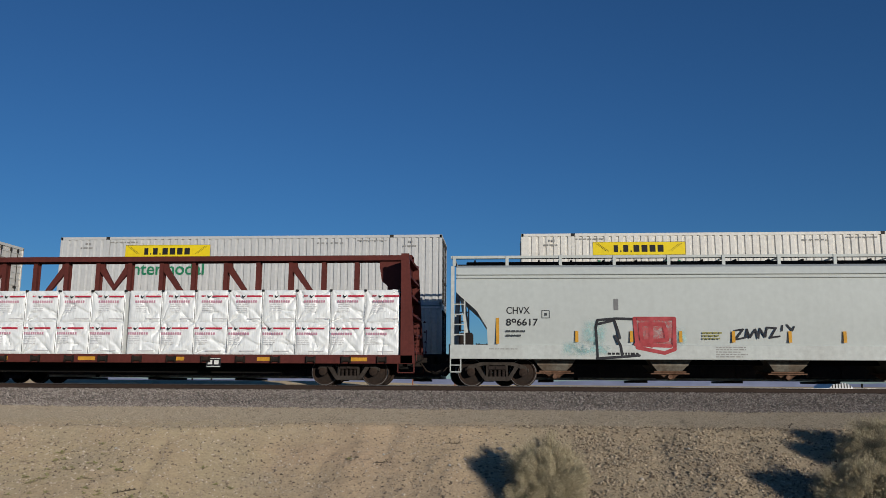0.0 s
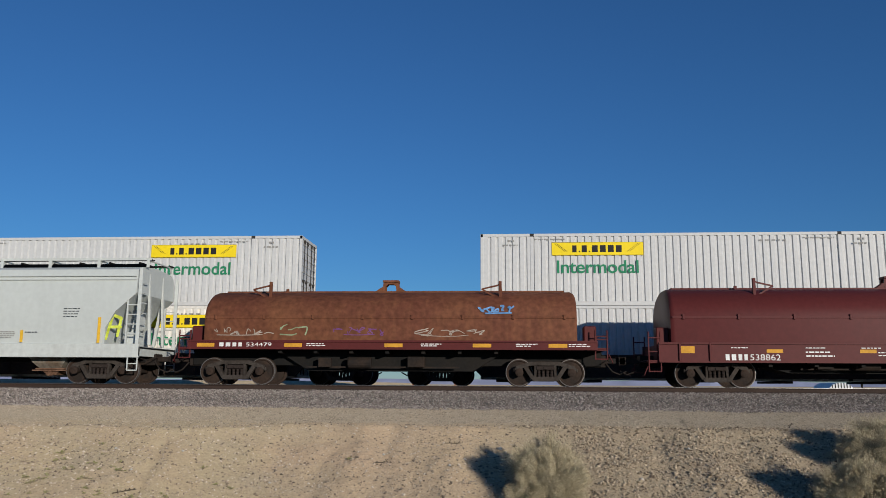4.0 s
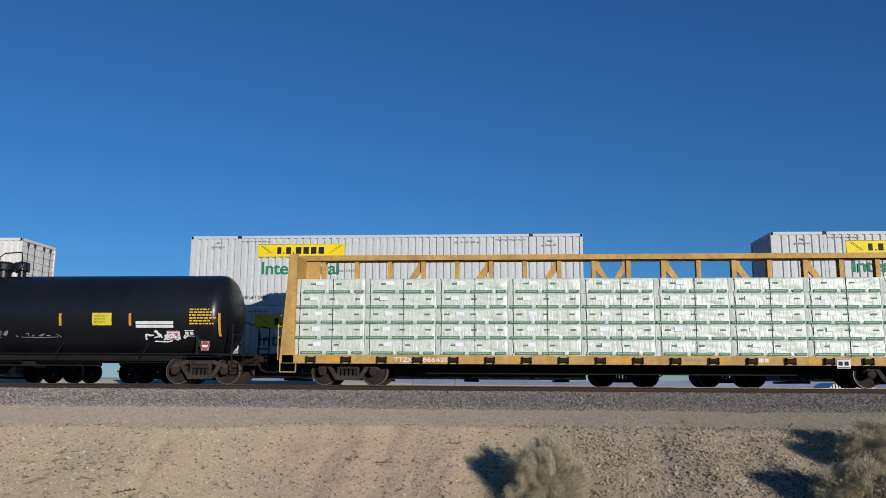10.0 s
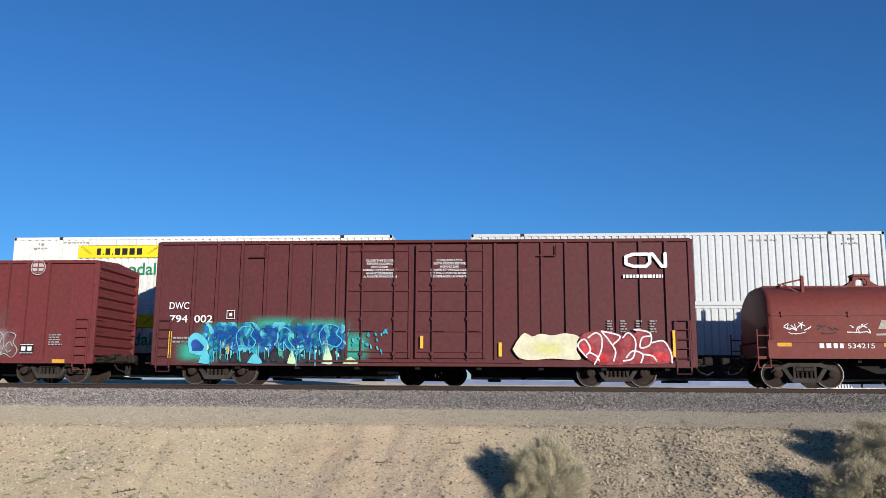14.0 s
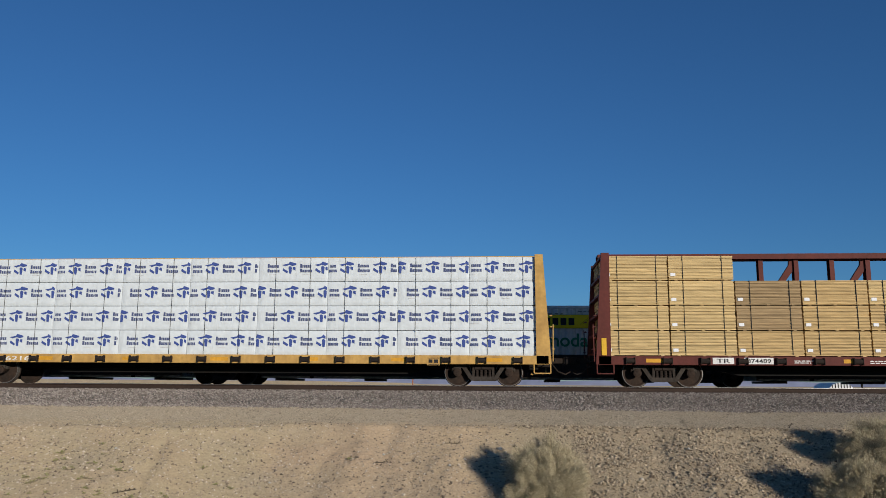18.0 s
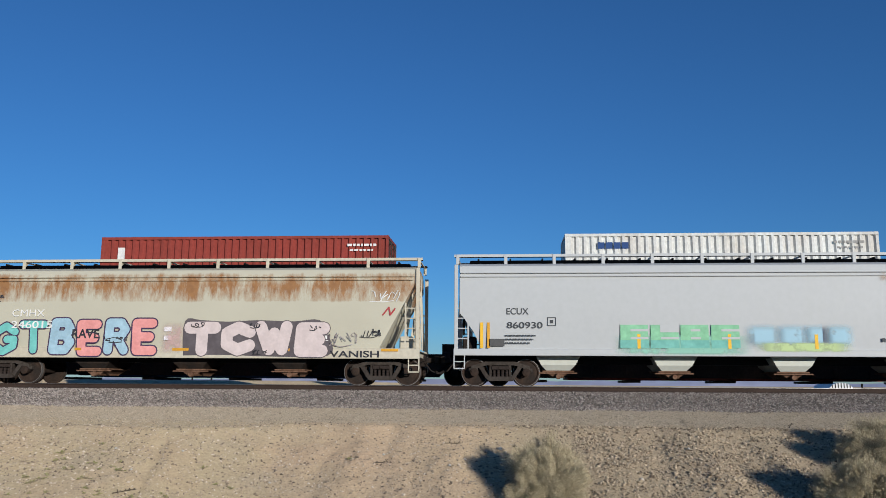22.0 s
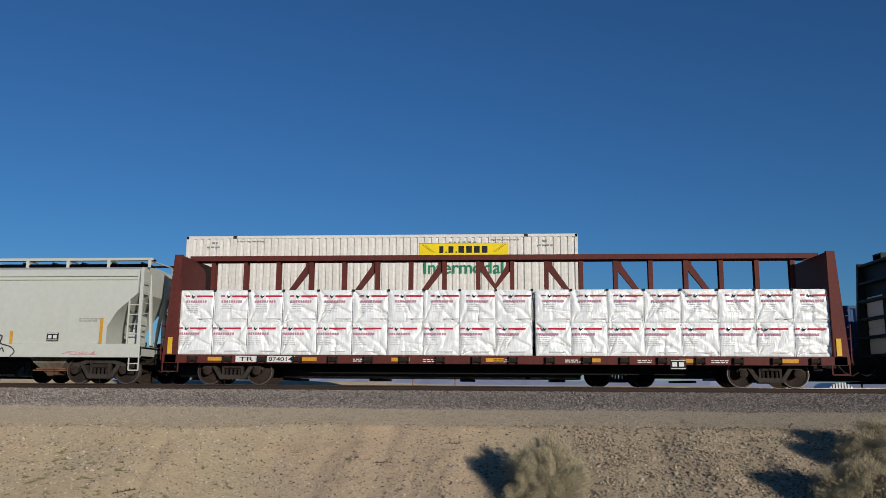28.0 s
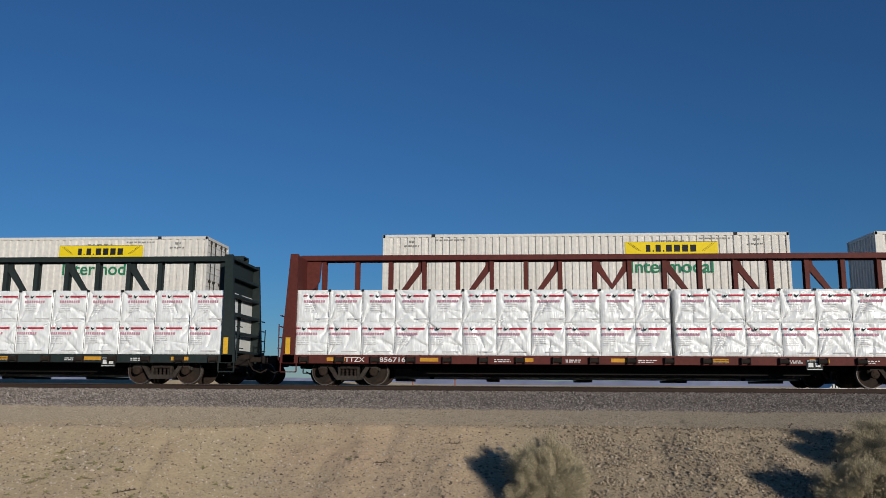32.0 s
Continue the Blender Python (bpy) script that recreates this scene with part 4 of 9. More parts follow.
            gg.extrude([(lift - 0.62, ztop), (lift - 0.28, ztop), (lift - 0.28, ztop + 0.22)], "y", s * 0.10, s * 0.16)
            gg.extrude([(lift + 0.62, ztop), (lift + 0.28, ztop), (lift + 0.28, ztop + 0.22)], "y", s * 0.10, s * 0.16)
        gg.box(lift - 0.28, lift + 0.28, -0.2, 0.2, ztop + 0.36, ztop + 0.44, 0.01)
        part("lifting_bracket", gg, m_cover, cov)
    return ob


# ---- ground, ballast and track ----
def smooth(a, b, t):
    t = max(0.0, min(1.0, (t - a) / (b - a)))
    return t * t * (3 - 2 * t)


def edge_y(x):
    """Where the service road breaks off into the bank."""
    return 20.0 - 1.2 * smooth(-5.0, -9.0, x) + 0.5 * noise.noise((x * 0.35, 3.0, 0.0)) + 0.18 * noise.noise((x * 1.3, 7.0, 0.0))


WASHES = ((-8.15, 0.13, 0.09), (-5.6, 0.16, 0.025), (-3.7, 0.2, 0.03), (-2.2, 0.18, 0.03), (3.2, 0.3, 0.025), (5.3, 0.22, 0.03))   # rain channels down the bank


def ground_z(x, y):
    near = abs(x) < 40
    if y > 24.4:
        z = -0.70 + 0.30 * smooth(24.4, 26.6, y) - 0.30 * smooth(34.9, 37.0, y)
    else:
        e = edge_y(x) if near else 20.0
        z = -0.66 - 0.062 * max(0.0, min(5.0, 24.4 - y))
        d = e - y
        if d > 0:
            z -= 0.10 * min(d, 0.8) + max(0.0, min(d - 0.25, 5.0)) * 0.34
            z = max(z, -2.6)
        else:
            z -= 0.05 * math.exp(d * 1.5)
    if near and y < 26:
        k = smooth(26, 24, y)
        z += k * (0.02 * noise.noise((x * 0.5, y * 0.5, 1.0)) + 0.025 * noise.noise((x * 2.1, y * 2.1, 5.0)) + 0.012 * noise.noise((x * 6.0, y * 6.0, 9.0)))
        bank = smooth(0.2, 1.2, edge_y(x) - y)
        gully = noise.noise((x * 1.1, y * 0.35, 2.0))
        z += bank * (0.045 * gully + 0.030 * noise.noise((x * 3.1, y * 1.9, 4.0)) + 0.022 * noise.noise((x * 5.5, y * 6.0, 6.0)))
        for gx, gw, gd in WASHES:
            u = (x - gx - 0.22 * (20.0 - y) * (1 if gx < -4 else 0.3) - 0.12 * noise.noise((y * 1.6, gx, 0.0))) / gw
            if abs(u) < 2.2:
                z -= gd * bank * smooth(4.6, 1.5, edge_y(x) - y) * math.exp(-u * u * 1.6) * (1.25 if u > 0 else 1.0)
        wheel = math.exp(-((y - 21.4) / 0.30) ** 2) + math.exp(-((y - 23.1) / 0.30) ** 2)
        z -= 0.022 * wheel * smooth(0.0, -1.0, edge_y(x) - y)
    if y > 40:
        z += 0.95 * smooth(44, 62, y) * smooth(-3.0, -16.0, x) * smooth(200, 120, y)
    return z


def earth_mat():
    m = bpy.data.materials.new("desert_earth")
    m.use_nodes = True
    N, L = m.node_tree.nodes, m.node_tree.links
    b = N["Principled BSDF"]
    b.inputs["Roughness"].default_value, b.inputs["Specular IOR Level"].default_value, b.inputs["Diffuse Roughness"].default_value = 0.95, 0.1, 1.0
    co = N.new("ShaderNodeTexCoord")
    cols = [(0.415, 0.335, 0.215), (0.42, 0.315, 0.21), (0.37, 0.305, 0.21)]
    cur = None
    for i, (sc, lo, hi) in enumerate(((0.28, 0.44, 0.62), (0.55, 0.48, 0.66))):
        n = N.new("ShaderNodeTexNoise")
        n.inputs["Scale"].default_value, n.inputs["Detail"].default_value, n.inputs["Roughness"].default_value = sc, 8, 0.62
        mp = N.new("ShaderNodeMapping")
        mp.inputs["Location"].default_value = (3.1 * i, 7.7 * i, 0)
        L.new(co.outputs["Object"], mp.inputs["Vector"]), L.new(mp.outputs["Vector"], n.inputs["Vector"])
        r = N.new("ShaderNodeMapRange")
        r.inputs["From Min"].default_value, r.inputs["From Max"].default_value = lo, hi
        mx = N.new("ShaderNodeMix")
        mx.data_type = "RGBA"
        L.new(n.outputs["Fac"], r.inputs["Value"]), L.new(r.outputs["Result"], mx.inputs["Factor"])
        if cur:
            L.new(cur, mx.inputs["A"])
        else:
            mx.inputs["A"].default_value = (*cols[0], 1)
        mx.inputs["B"].default_value = (*cols[i + 1], 1)
        cur = mx.outputs["Result"]
    sep, rx, gm = N.new("ShaderNodeSeparateXYZ"), N.new("ShaderNodeMapRange"), N.new("ShaderNodeMix")
    gm.data_type = "RGBA"
    rx.inputs["From Min"].default_value, rx.inputs["From Max"].default_value, rx.inputs["To Max"].default_value = -1.5, 2.5, 0.8
    L.new(co.outputs["Object"], sep.inputs["Vector"]), L.new(sep.outputs["X"], rx.inputs["Value"]), L.new(rx.outputs["Result"], gm.inputs["Factor"])
    L.new(cur, gm.inputs["A"])
    gm.inputs["B"].default_value = (0.375, 0.30, 0.205, 1)
    cur = gm.outputs["Result"]
    # the reddish seam in the middle of the bank, and the trodden grey road above it
    for axis, band, lim, col in (("X", (-5.6, -3.2, -1.0, 0.8), 0.55, (0.50, 0.365, 0.242)), ("Y", (20.3, 20.9, 24.0, 24.6), 0.75, (0.38, 0.32, 0.24))):
        up, dn, ml, gm = N.new("ShaderNodeMapRange"), N.new("ShaderNodeMapRange"), N.new("ShaderNodeMath"), N.new("ShaderNodeMix")
        wob, ad = N.new("ShaderNodeTexNoise"), N.new("ShaderNodeMath")
        wob.inputs["Scale"].default_value, wob.inputs["Detail"].default_value = 1.3, 6
        ad.operation, ml.operation, gm.data_type = "MULTIPLY_ADD", "MULTIPLY", "RGBA"
        ad.inputs[1].default_value = 2.6 if axis == "X" else 0.9
        L.new(co.outputs["Object"], wob.inputs["Vector"]), L.new(wob.outputs["Fac"], ad.inputs[0]), L.new(sep.outputs[axis], ad.inputs[2])
        sh = 1.3 if axis == "X" else 0.45
        up.inputs["From Min"].default_value, up.inputs["From Max"].default_value, up.inputs["To Max"].default_value = band[0] + sh, band[1] + sh, lim
        dn.inputs["From Min"].default_value, dn.inputs["From Max"].default_value, dn.inputs["To Min"].default_value, dn.inputs["To Max"].default_value = band[2] + sh, band[3] + sh, 1, 0
        L.new(ad.outputs[0], up.inputs["Value"]), L.new(ad.outputs[0], dn.inputs["Value"])
        L.new(up.outputs["Result"], ml.inputs[0]), L.new(dn.outputs["Result"], ml.inputs[1]), L.new(ml.outputs[0], gm.inputs["Factor"])
        L.new(cur, gm.inputs["A"])
        gm.inputs["B"].default_value = (*col, 1)
        cur = gm.outputs["Result"]
    fine = N.new("ShaderNodeTexNoise")
    fine.inputs["Scale"].default_value, fine.inputs["Detail"].default_value, fine.inputs["Roughness"].default_value = 14, 8, 0.7
    L.new(co.outputs["Object"], fine.inputs["Vector"])
    r = N.new("ShaderNodeMapRange")
    r.inputs["From Min"].default_value, r.inputs["From Max"].default_value, r.inputs["To Min"].default_value, r.inputs["To Max"].default_value = 0.28, 0.72, 0.74, 1.20
    mul = N.new("ShaderNodeMix")
    mul.data_type, mul.blend_type = "RGBA", "MULTIPLY"
    mul.inputs["Factor"].default_value = 1
    L.new(fine.outputs["Fac"], r.inputs["Value"]), L.new(cur, mul.inputs["A"]), L.new(r.outputs["Result"], mul.inputs["B"])
    L.new(mul.outputs["Result"], b.inputs["Base Color"])
    bp = N.new("ShaderNodeBump")
    bp.inputs["Strength"].default_value, bp.inputs["Distance"].default_value = 0.7, 0.03
    lump, bl = N.new("ShaderNodeTexNoise"), N.new("ShaderNodeBump")
    lump.inputs["Scale"].default_value, lump.inputs["Detail"].default_value, lump.inputs["Roughness"].default_value = 4.5, 10, 0.72
    bl.inputs["Strength"].default_value, bl.inputs["Distance"].default_value = 0.8, 0.09
    L.new(co.outputs["Object"], lump.inputs["Vector"]), L.new(lump.outputs["Fac"], bl.inputs["Height"]), L.new(bl.outputs["Normal"], bp.inputs["Normal"])
    L.new(fine.outputs["Fac"], bp.inputs["Height"]), L.new(bp.outputs["Normal"], b.inputs["Normal"])
    return m


EARTH = earth_mat()


def stone_mat(name, dark, mid, light):
    m = bpy.data.materials.new(name)
    m.use_nodes = True
    N, L = m.node_tree.nodes, m.node_tree.links
    b = N["Principled BSDF"]
    b.inputs["Roughness"].default_value, b.inputs["Specular IOR Level"].default_value, b.inputs["Diffuse Roughness"].default_value = 0.9, 0.1, 0.8
    ge = N.new("ShaderNodeNewGeometry")
    ra = N.new("ShaderNodeValToRGB")
    ra.color_ramp.elements[0].color, ra.color_ramp.elements[1].color = (*dark, 1), (*light, 1)
    e = ra.color_ramp.elements.new(0.55)
    e.color = (*mid, 1)
    L.new(ge.outputs["Random Per Island"], ra.inputs["Fac"]), L.new(ra.outputs["Color"], b.inputs["Base Color"])
    return m


BALLAST = stone_mat("ballast_stone", (0.135, 0.112, 0.100), (0.275, 0.236, 0.212), (0.44, 0.395, 0.355))
GRAVEL = stone_mat("bank_gravel", (0.12, 0.092, 0.072), (0.35, 0.275, 0.20), (0.60, 0.51, 0.41))
BED = mat("ballast_bed", (0.22, 0.20, 0.185), 0.95, 0, 0.6, 22, 2.0, 1.0, (0.07, 0.065, 0.065), 0, 0.1)


def ground_sheet():
    xs = sorted(set([-3000, -1200, -600, -300, -150, -80, -50, -35, -26, -20] + [-16.5 + 0.13 * i for i in range(236)] + [18, 24, 35, 50, 80, 150, 300, 600, 1200, 3000]))
    ys = sorted(set([-400, -100, -20, 0, 6, 10, 11.5] + [12.3 + 0.09 * i for i in range(136)] + [24.7 + 0.3 * i for i in range(44)] + [38.5, 40, 44, 48, 52, 57, 62, 80, 120, 160, 200, 400, 900, 2000, 4500]))
    v = [(x, y, ground_z(x, y)) for y in ys for x in xs]
    n = len(xs)
    f = [(j * n + i, j * n + i + 1, (j + 1) * n + i + 1, (j + 1) * n + i) for j in range(len(ys) - 1) for i in range(n - 1)]
    me = bpy.data.meshes.new("ground")
    me.from_pydata(v, [], f)
    me.materials.append(EARTH)
    me.polygons.foreach_set("use_smooth", [True] * len(f))
    return tagged(new("ground", me), "pale tan desert earth with a gravelly bank below the tracks", "ground", "", "structure")


ground = ground_sheet()


def scatter(name, pts, sizes, material, seed, flat=0.75):
    """Many small broken stones as one joined mesh."""
    rs = np.random.RandomState(seed)
    base = np.array([(1, 0, 0), (-1, 0, 0), (0, 1, 0), (0, -1, 0), (0, 0, 1), (0, 0, -1), (.6, .6, .5), (-.6, .55, -.4)], float)[:6]
    fc = np.array([(0, 2, 4), (2, 1, 4), (1, 3, 4), (3, 0, 4), (2, 0, 5), (1, 2, 5), (3, 1, 5), (0, 3, 5)])
    n = len(pts)
    pts, sizes = np.array(pts), np.array(sizes)
    v = base[None] * rs.uniform(0.55, 1.25, (n, 6, 1)) + rs.uniform(-0.3, 0.3, (n, 6, 3))
    v[:, :, 2] *= flat
    a = rs.uniform(0, 6.28, n)
    c, s = np.cos(a)[:, None], np.sin(a)[:, None]
    x, y = v[:, :, 0] * c - v[:, :, 1] * s, v[:, :, 0] * s + v[:, :, 1] * c
    v = np.stack([x, y, v[:, :, 2]], -1) * sizes[:, None, None] + pts[:, None, :]
    f = (fc[None] + 6 * np.arange(n)[:, None, None]).reshape(-1, 3)
    me = bpy.data.meshes.new(name)
    me.vertices.add(n * 6)
    me.vertices.foreach_set("co", v.reshape(-1))
    me.loops.add(len(f) * 3)
    me.loops.foreach_set("vertex_index", f.reshape(-1).astype(np.int32))
    me.polygons.add(len(f))
    me.polygons.foreach_set("loop_start", np.arange(0, len(f) * 3, 3, dtype=np.int32))
    me.materials.append(material)
    me.update(calc_edges=True)
    me.validate()
    return new(name, me)


def ballast_z(y, yc=NEAR_Y):
    d = abs(y - yc)
    return -0.20 if d < 1.35 else -0.20 - 0.46 * smooth(1.2, 3.5, d) if d < 3.5 else -0.66


def ballast_bed():
    ys = [24.2 + 0.25 * i for i in range(53)]
    xs = [-460 + 20 * i for i in range(47)]
    g = Geo()
    prof = [(24.1, -0.80)] + [(y, ballast_z(y) - 0.015 if y < 30.6 else ballast_z(y, FAR_Y) - 0.015) for y in ys] + [(37.3, -0.80)]
    g.extrude(prof, "x", -460, 480)
    b = part("ballast_bed", g, BED)
    return tagged(b, "grey crushed stone ballast bed under two tracks", "ballast", "", "structure")


bed = ballast_bed()
rs = np.random.RandomState(4)
n = 46000
px, py = rs.uniform(-18, 16, n), 24.0 + 3.0 * rs.uniform(0, 1, n) ** 0.85
pts = [(a, b, (ballast_z(b) if b > 24.35 else ground_z(a, b)) + rs.uniform(-0.01, 0.03)) for a, b in zip(px, py)]
tagged(scatter("ballast_stones", pts, rs.uniform(0.016, 0.038, n), BALLAST, 5), "loose grey crushed ballast stones beside the track", "ballast", "", "stuff")
CLOD = stone_mat("earth_clod", (0.20, 0.16, 0.115), (0.38, 0.318, 0.235), (0.52, 0.44, 0.335))
GREYGR = stone_mat("grey_gravel", (0.135, 0.10, 0.072), (0.35, 0.275, 0.19), (0.56, 0.455, 0.33))
road, bank, stony = ([], []), ([], []), ([], [])
for a, b in zip(rs.uniform(-15.5, 13, 200000), 14.3 + 10.0 * rs.uniform(0, 1, 200000)):
    if abs(a + 0.1 * b) > 0.58 * b + 1.0:
        continue
    d = edge_y(a) - b
    patch = noise.noise((a * 0.5, b * 0.5, 3.0)) + 0.5 * noise.noise((a * 1.7, b * 1.7, 8.0))
    right = smooth(-1.0, 2.6, a + 1.6 * patch)
    u = rs.uniform()
    if d < -0.3:
        if u < 0.85 + 0.4 * patch:
            road[0].append((a, b, ground_z(a, b)))
            road[1].append(0.010 + 0.020 * rs.uniform() ** 4)
    elif u < right * (0.80 + 0.75 * patch):
        stony[0].append((a, b, ground_z(a, b) + 0.003))
        stony[1].append(0.011 + 0.040 * rs.uniform() ** 3.5)
    elif u < 0.62 + 0.45 * patch:
        bank[0].append((a, b, ground_z(a, b)))
        bank[1].append(0.008 + 0.034 * rs.uniform() ** 5)
tagged(scatter("road_grit", road[0], road[1], CLOD, 6), "tan grit on the service road", "gravel", "", "stuff")
tagged(scatter("bank_clods", bank[0], bank[1], GRAVEL, 7), "tan clods and small stones on the bank", "gravel", "", "stuff")
tagged(scatter("gravel", stony[0], stony[1], GREYGR, 8), "grey-brown gravel strewn thickly on the bank", "gravel", "", "stuff")
# a few larger pale stones and clods
for a, b, r in ((-7.06, 17.64, 0.0588), (-8.52, 17.52, 0.042), (-0.12, 18.66, 0.0718), (-1.18, 17.67, 0.0471), (-4.91, 17.05, 0.0409), (-7.74, 16.64, 0.0352), (2.81, 17.35, 0.0586), (4.07, 18.66, 0.0478), (-2.74, 18.48, 0.0536)):
    ob = scatter("stone", [(0, 0, 0)], [r], mat("pale_stone", (0.55, 0.52, 0.47), 0.9, 0, 0.3, 20, 4, 0.3), int(abs(a * 100)))
    ob.location = (a, b, ground_z(a, b) + r * 0.3)
    tagged(ob, "pale broken stone lying on the bank", "stone", "stones on the bank")


def rail_track(yc, name, label):
    t = tagged(new(name), label, "track", "", "structure")
    for s in (-1, 1):
        y = yc + s * 0.755
        g = Geo()
        g.extrude([(y - 0.07, -0.172), (y + 0.07, -0.172), (y + 0.07, -0.155), (y + 0.012, -0.14), (y + 0.010, -0.045), (y + 0.036, -0.035), (y + 0.036, -0.006), (y + 0.03, -0.004),
                   (y - 0.03, -0.004), (y - 0.036, -0.006), (y - 0.036, -0.035), (y - 0.010, -0.045), (y - 0.012, -0.14), (y - 0.07, -0.155)], "x", -460, 480)
        part("rail", g, RAIL, t)
        g = Geo()
        g.box(-460, 480, y - 0.026, y + 0.026, -0.004, 0.0)
        part("rail_head", g, RAILTOP, t)
    g = Geo()
    g.box(-0.115, 0.115, yc - 1.30, yc + 1.30, -0.36, -0.176, 0.012)
    wood = mat("sleeper_wood", (0.045, 0.036, 0.030), 0.9, 0, 0.5, 14, 2, 0.5, (0.09, 0.075, 0.06))
    me = g.mesh("sleeper", [wood])
    for i in range(70):
        o = new("sleeper", me)
        o.parent, o.location = t, (-18.2 + 0.51 * i, 0, 0.002 * math.sin(i * 5.1))
    g = Geo()
    for i in range(1760):
        xx = -460 + 0.51 * i
        if xx < -18.5 or xx > 17.4:
            g.box(xx - 0.115, xx + 0.115, yc - 1.3, yc + 1.3, -0.36, -0.176)
    o = part("far_sleepers", g, wood, t)
    o["kind"] = "stuff"
    g = Geo()
    for i in range(70):
        for s in (-1, 1):
            g.box(-18.2 + 0.51 * i - 0.09, -18.2 + 0.51 * i + 0.09, yc + s * 0.755 - 0.17, yc + s * 0.755 + 0.17, -0.178, -0.160)
    part("tie_plates", g, RAIL, t)
    return t


rail_track(NEAR_Y, "railway_track", "rusty brown steel rails on dark timber sleepers")
rail_track(FAR_Y, "railway_track", "second pair of rusty rails behind the first track")

# ---- shrubs ----
LEAF = stone_mat("shrub_leaf", (0.34, 0.285, 0.18), (0.47, 0.40, 0.265), (0.56, 0.485, 0.335))
TWIG = mat("shrub_twig", (0.30, 0.245, 0.165), 0.9, 0, 0.4, 20, 5, 0.2)
WEED = stone_mat("weed_leaf", (0.14, 0.15, 0.06), (0.25, 0.25, 0.10), (0.38, 0.34, 0.16))


def shrub(x, y, w, h, seed, label, leaf=LEAF, n_stem=640, n_leaf=140000, name="shrub", dz=0.0):
    """A twiggy bush: stems in sprays that fan out from the root, each spray set with small narrow leaves."""
    rng = random.Random(seed)
    ob = thing(name, label, "shrub", "desert shrubs")
    ob.location = (x, y, ground_z(x, y) + dz)
    g = Geo()
    tips = []
    sprays = []
    for i in range(max(5, n_stem // 7)):
        a, e = rng.uniform(0, 6.283), math.acos(rng.uniform(-0.02, 1.0))
        sprays.append((a, e, rng.uniform(0.70, 1.03), rng.uniform(0.06, 0.13)))
    for i in range(n_stem):
        a0, e0, r0, sp = sprays[i % len(sprays)]
        d = Vector((math.cos(a0) * math.sin(e0), math.sin(a0) * math.sin(e0), math.cos(e0))) + Vector((rng.gauss(0, sp), rng.gauss(0, sp), rng.gauss(0, sp)))
        d.normalize()
        ln = r0 * rng.uniform(0.80, 1.06)
        tip = Vector((d.x * w / 2, d.y * w / 2, max(0.02, d.z) * h)) * ln
        mid = tip * 0.52 + Vector((rng.uniform(-.05, .05), rng.uniform(-.05, .05), 0.10 * h * rng.random()))
        g.bar((tip.x * .05, tip.y * .05, 0), mid, 0.018, None, 0, 3)
        g.bar(mid, tip, 0.008, None, 0, 3)
        tips.append((mid, tip))
    part("branchwork", g, TWIG, ob)
    r = np.random.RandomState(seed)
    k = r.randint(0, len(tips), n_leaf)
    m0, t0 = np.array([tuple(a) for a, b in tips])[k], np.array([tuple(b) for a, b in tips])[k]
    u = r.uniform(0.0, 1.05, (n_leaf, 1)) ** 0.55
    c = m0 + (t0 - m0) * u + r.normal(0, 0.026 * w, (n_leaf, 3))
    c[:, 2] = np.maximum(c[:, 2], 0.01)
    d = (t0 - m0) / (np.linalg.norm(t0 - m0, axis=1, keepdims=True) + 1e-6) + r.normal(0, 0.45, (n_leaf, 3)) + np.array([[0, 0, 0.25]])
    d /= np.linalg.norm(d, axis=1, keepdims=True)
    sd = np.cross(d, r.normal(0, 1, (n_leaf, 3)))
    sd /= np.linalg.norm(sd, axis=1, keepdims=True)
    ln = r.uniform(0.020, 0.048, (n_leaf, 1))
    wd = r.uniform(0.004, 0.009, (n_leaf, 1))
    v = np.stack([c - sd * wd, c + sd * wd, c + d * ln], 1).reshape(-1, 3)
    me = bpy.data.meshes.new("foliage")
    me.from_pydata(v.tolist(), [], [(3 * i, 3 * i + 1, 3 * i + 2) for i in range(n_leaf)])
    me.materials.append(leaf)
    f = new("foliage", me)
    f.parent = ob
    return ob


shrub(0.82, 16.45, 1.85, 1.28, 11, "round dry grey-green desert shrub on the bank", dz=-0.05)
shrub(8.02, 18.00, 2.35, 1.18, 12, "large dry grey-green desert shrub near the top of the bank", dz=-0.05)
shrub(6.65, 16.05, 2.05, 1.20, 13, "dry grey-green desert shrub low on the bank", dz=-0.05)
wr = random.Random(77)
for i in range(26):
    a, b = -9.7 + 4.2 * wr.random() ** 1.4, 15.55 + 1.7 * wr.random() ** 1.5
    shrub(a, b, wr.uniform(0.08, 0.20), wr.uniform(0.03, 0.06), 60 + i, "low green weed on bare ground", WEED, 9, 34, "weed")
for i, (a, b, w) in enumerate(((-9.09, 16.62, 0.359), (-8.70, 16.81, 0.238), (-9.43, 16.24, 0.299), (-8.16, 15.74, 0.233), (-8.42, 16.20, 0.401), (-7.92, 16.55, 0.294), (-9.76, 17.57, 0.342), (-7.23, 15.61, 0.253), (-6.07, 15.81, 0.229), (-9.00, 17.88, 0.268), (-5.45, 16.07, 0.184), (-9.81, 16.39, 0.359), (-3.45, 18.18, 0.166))):
    shrub(a, b, w, 0.06, 30 + i, "low green weed on bare ground", WEED, 16, 70, "weed")
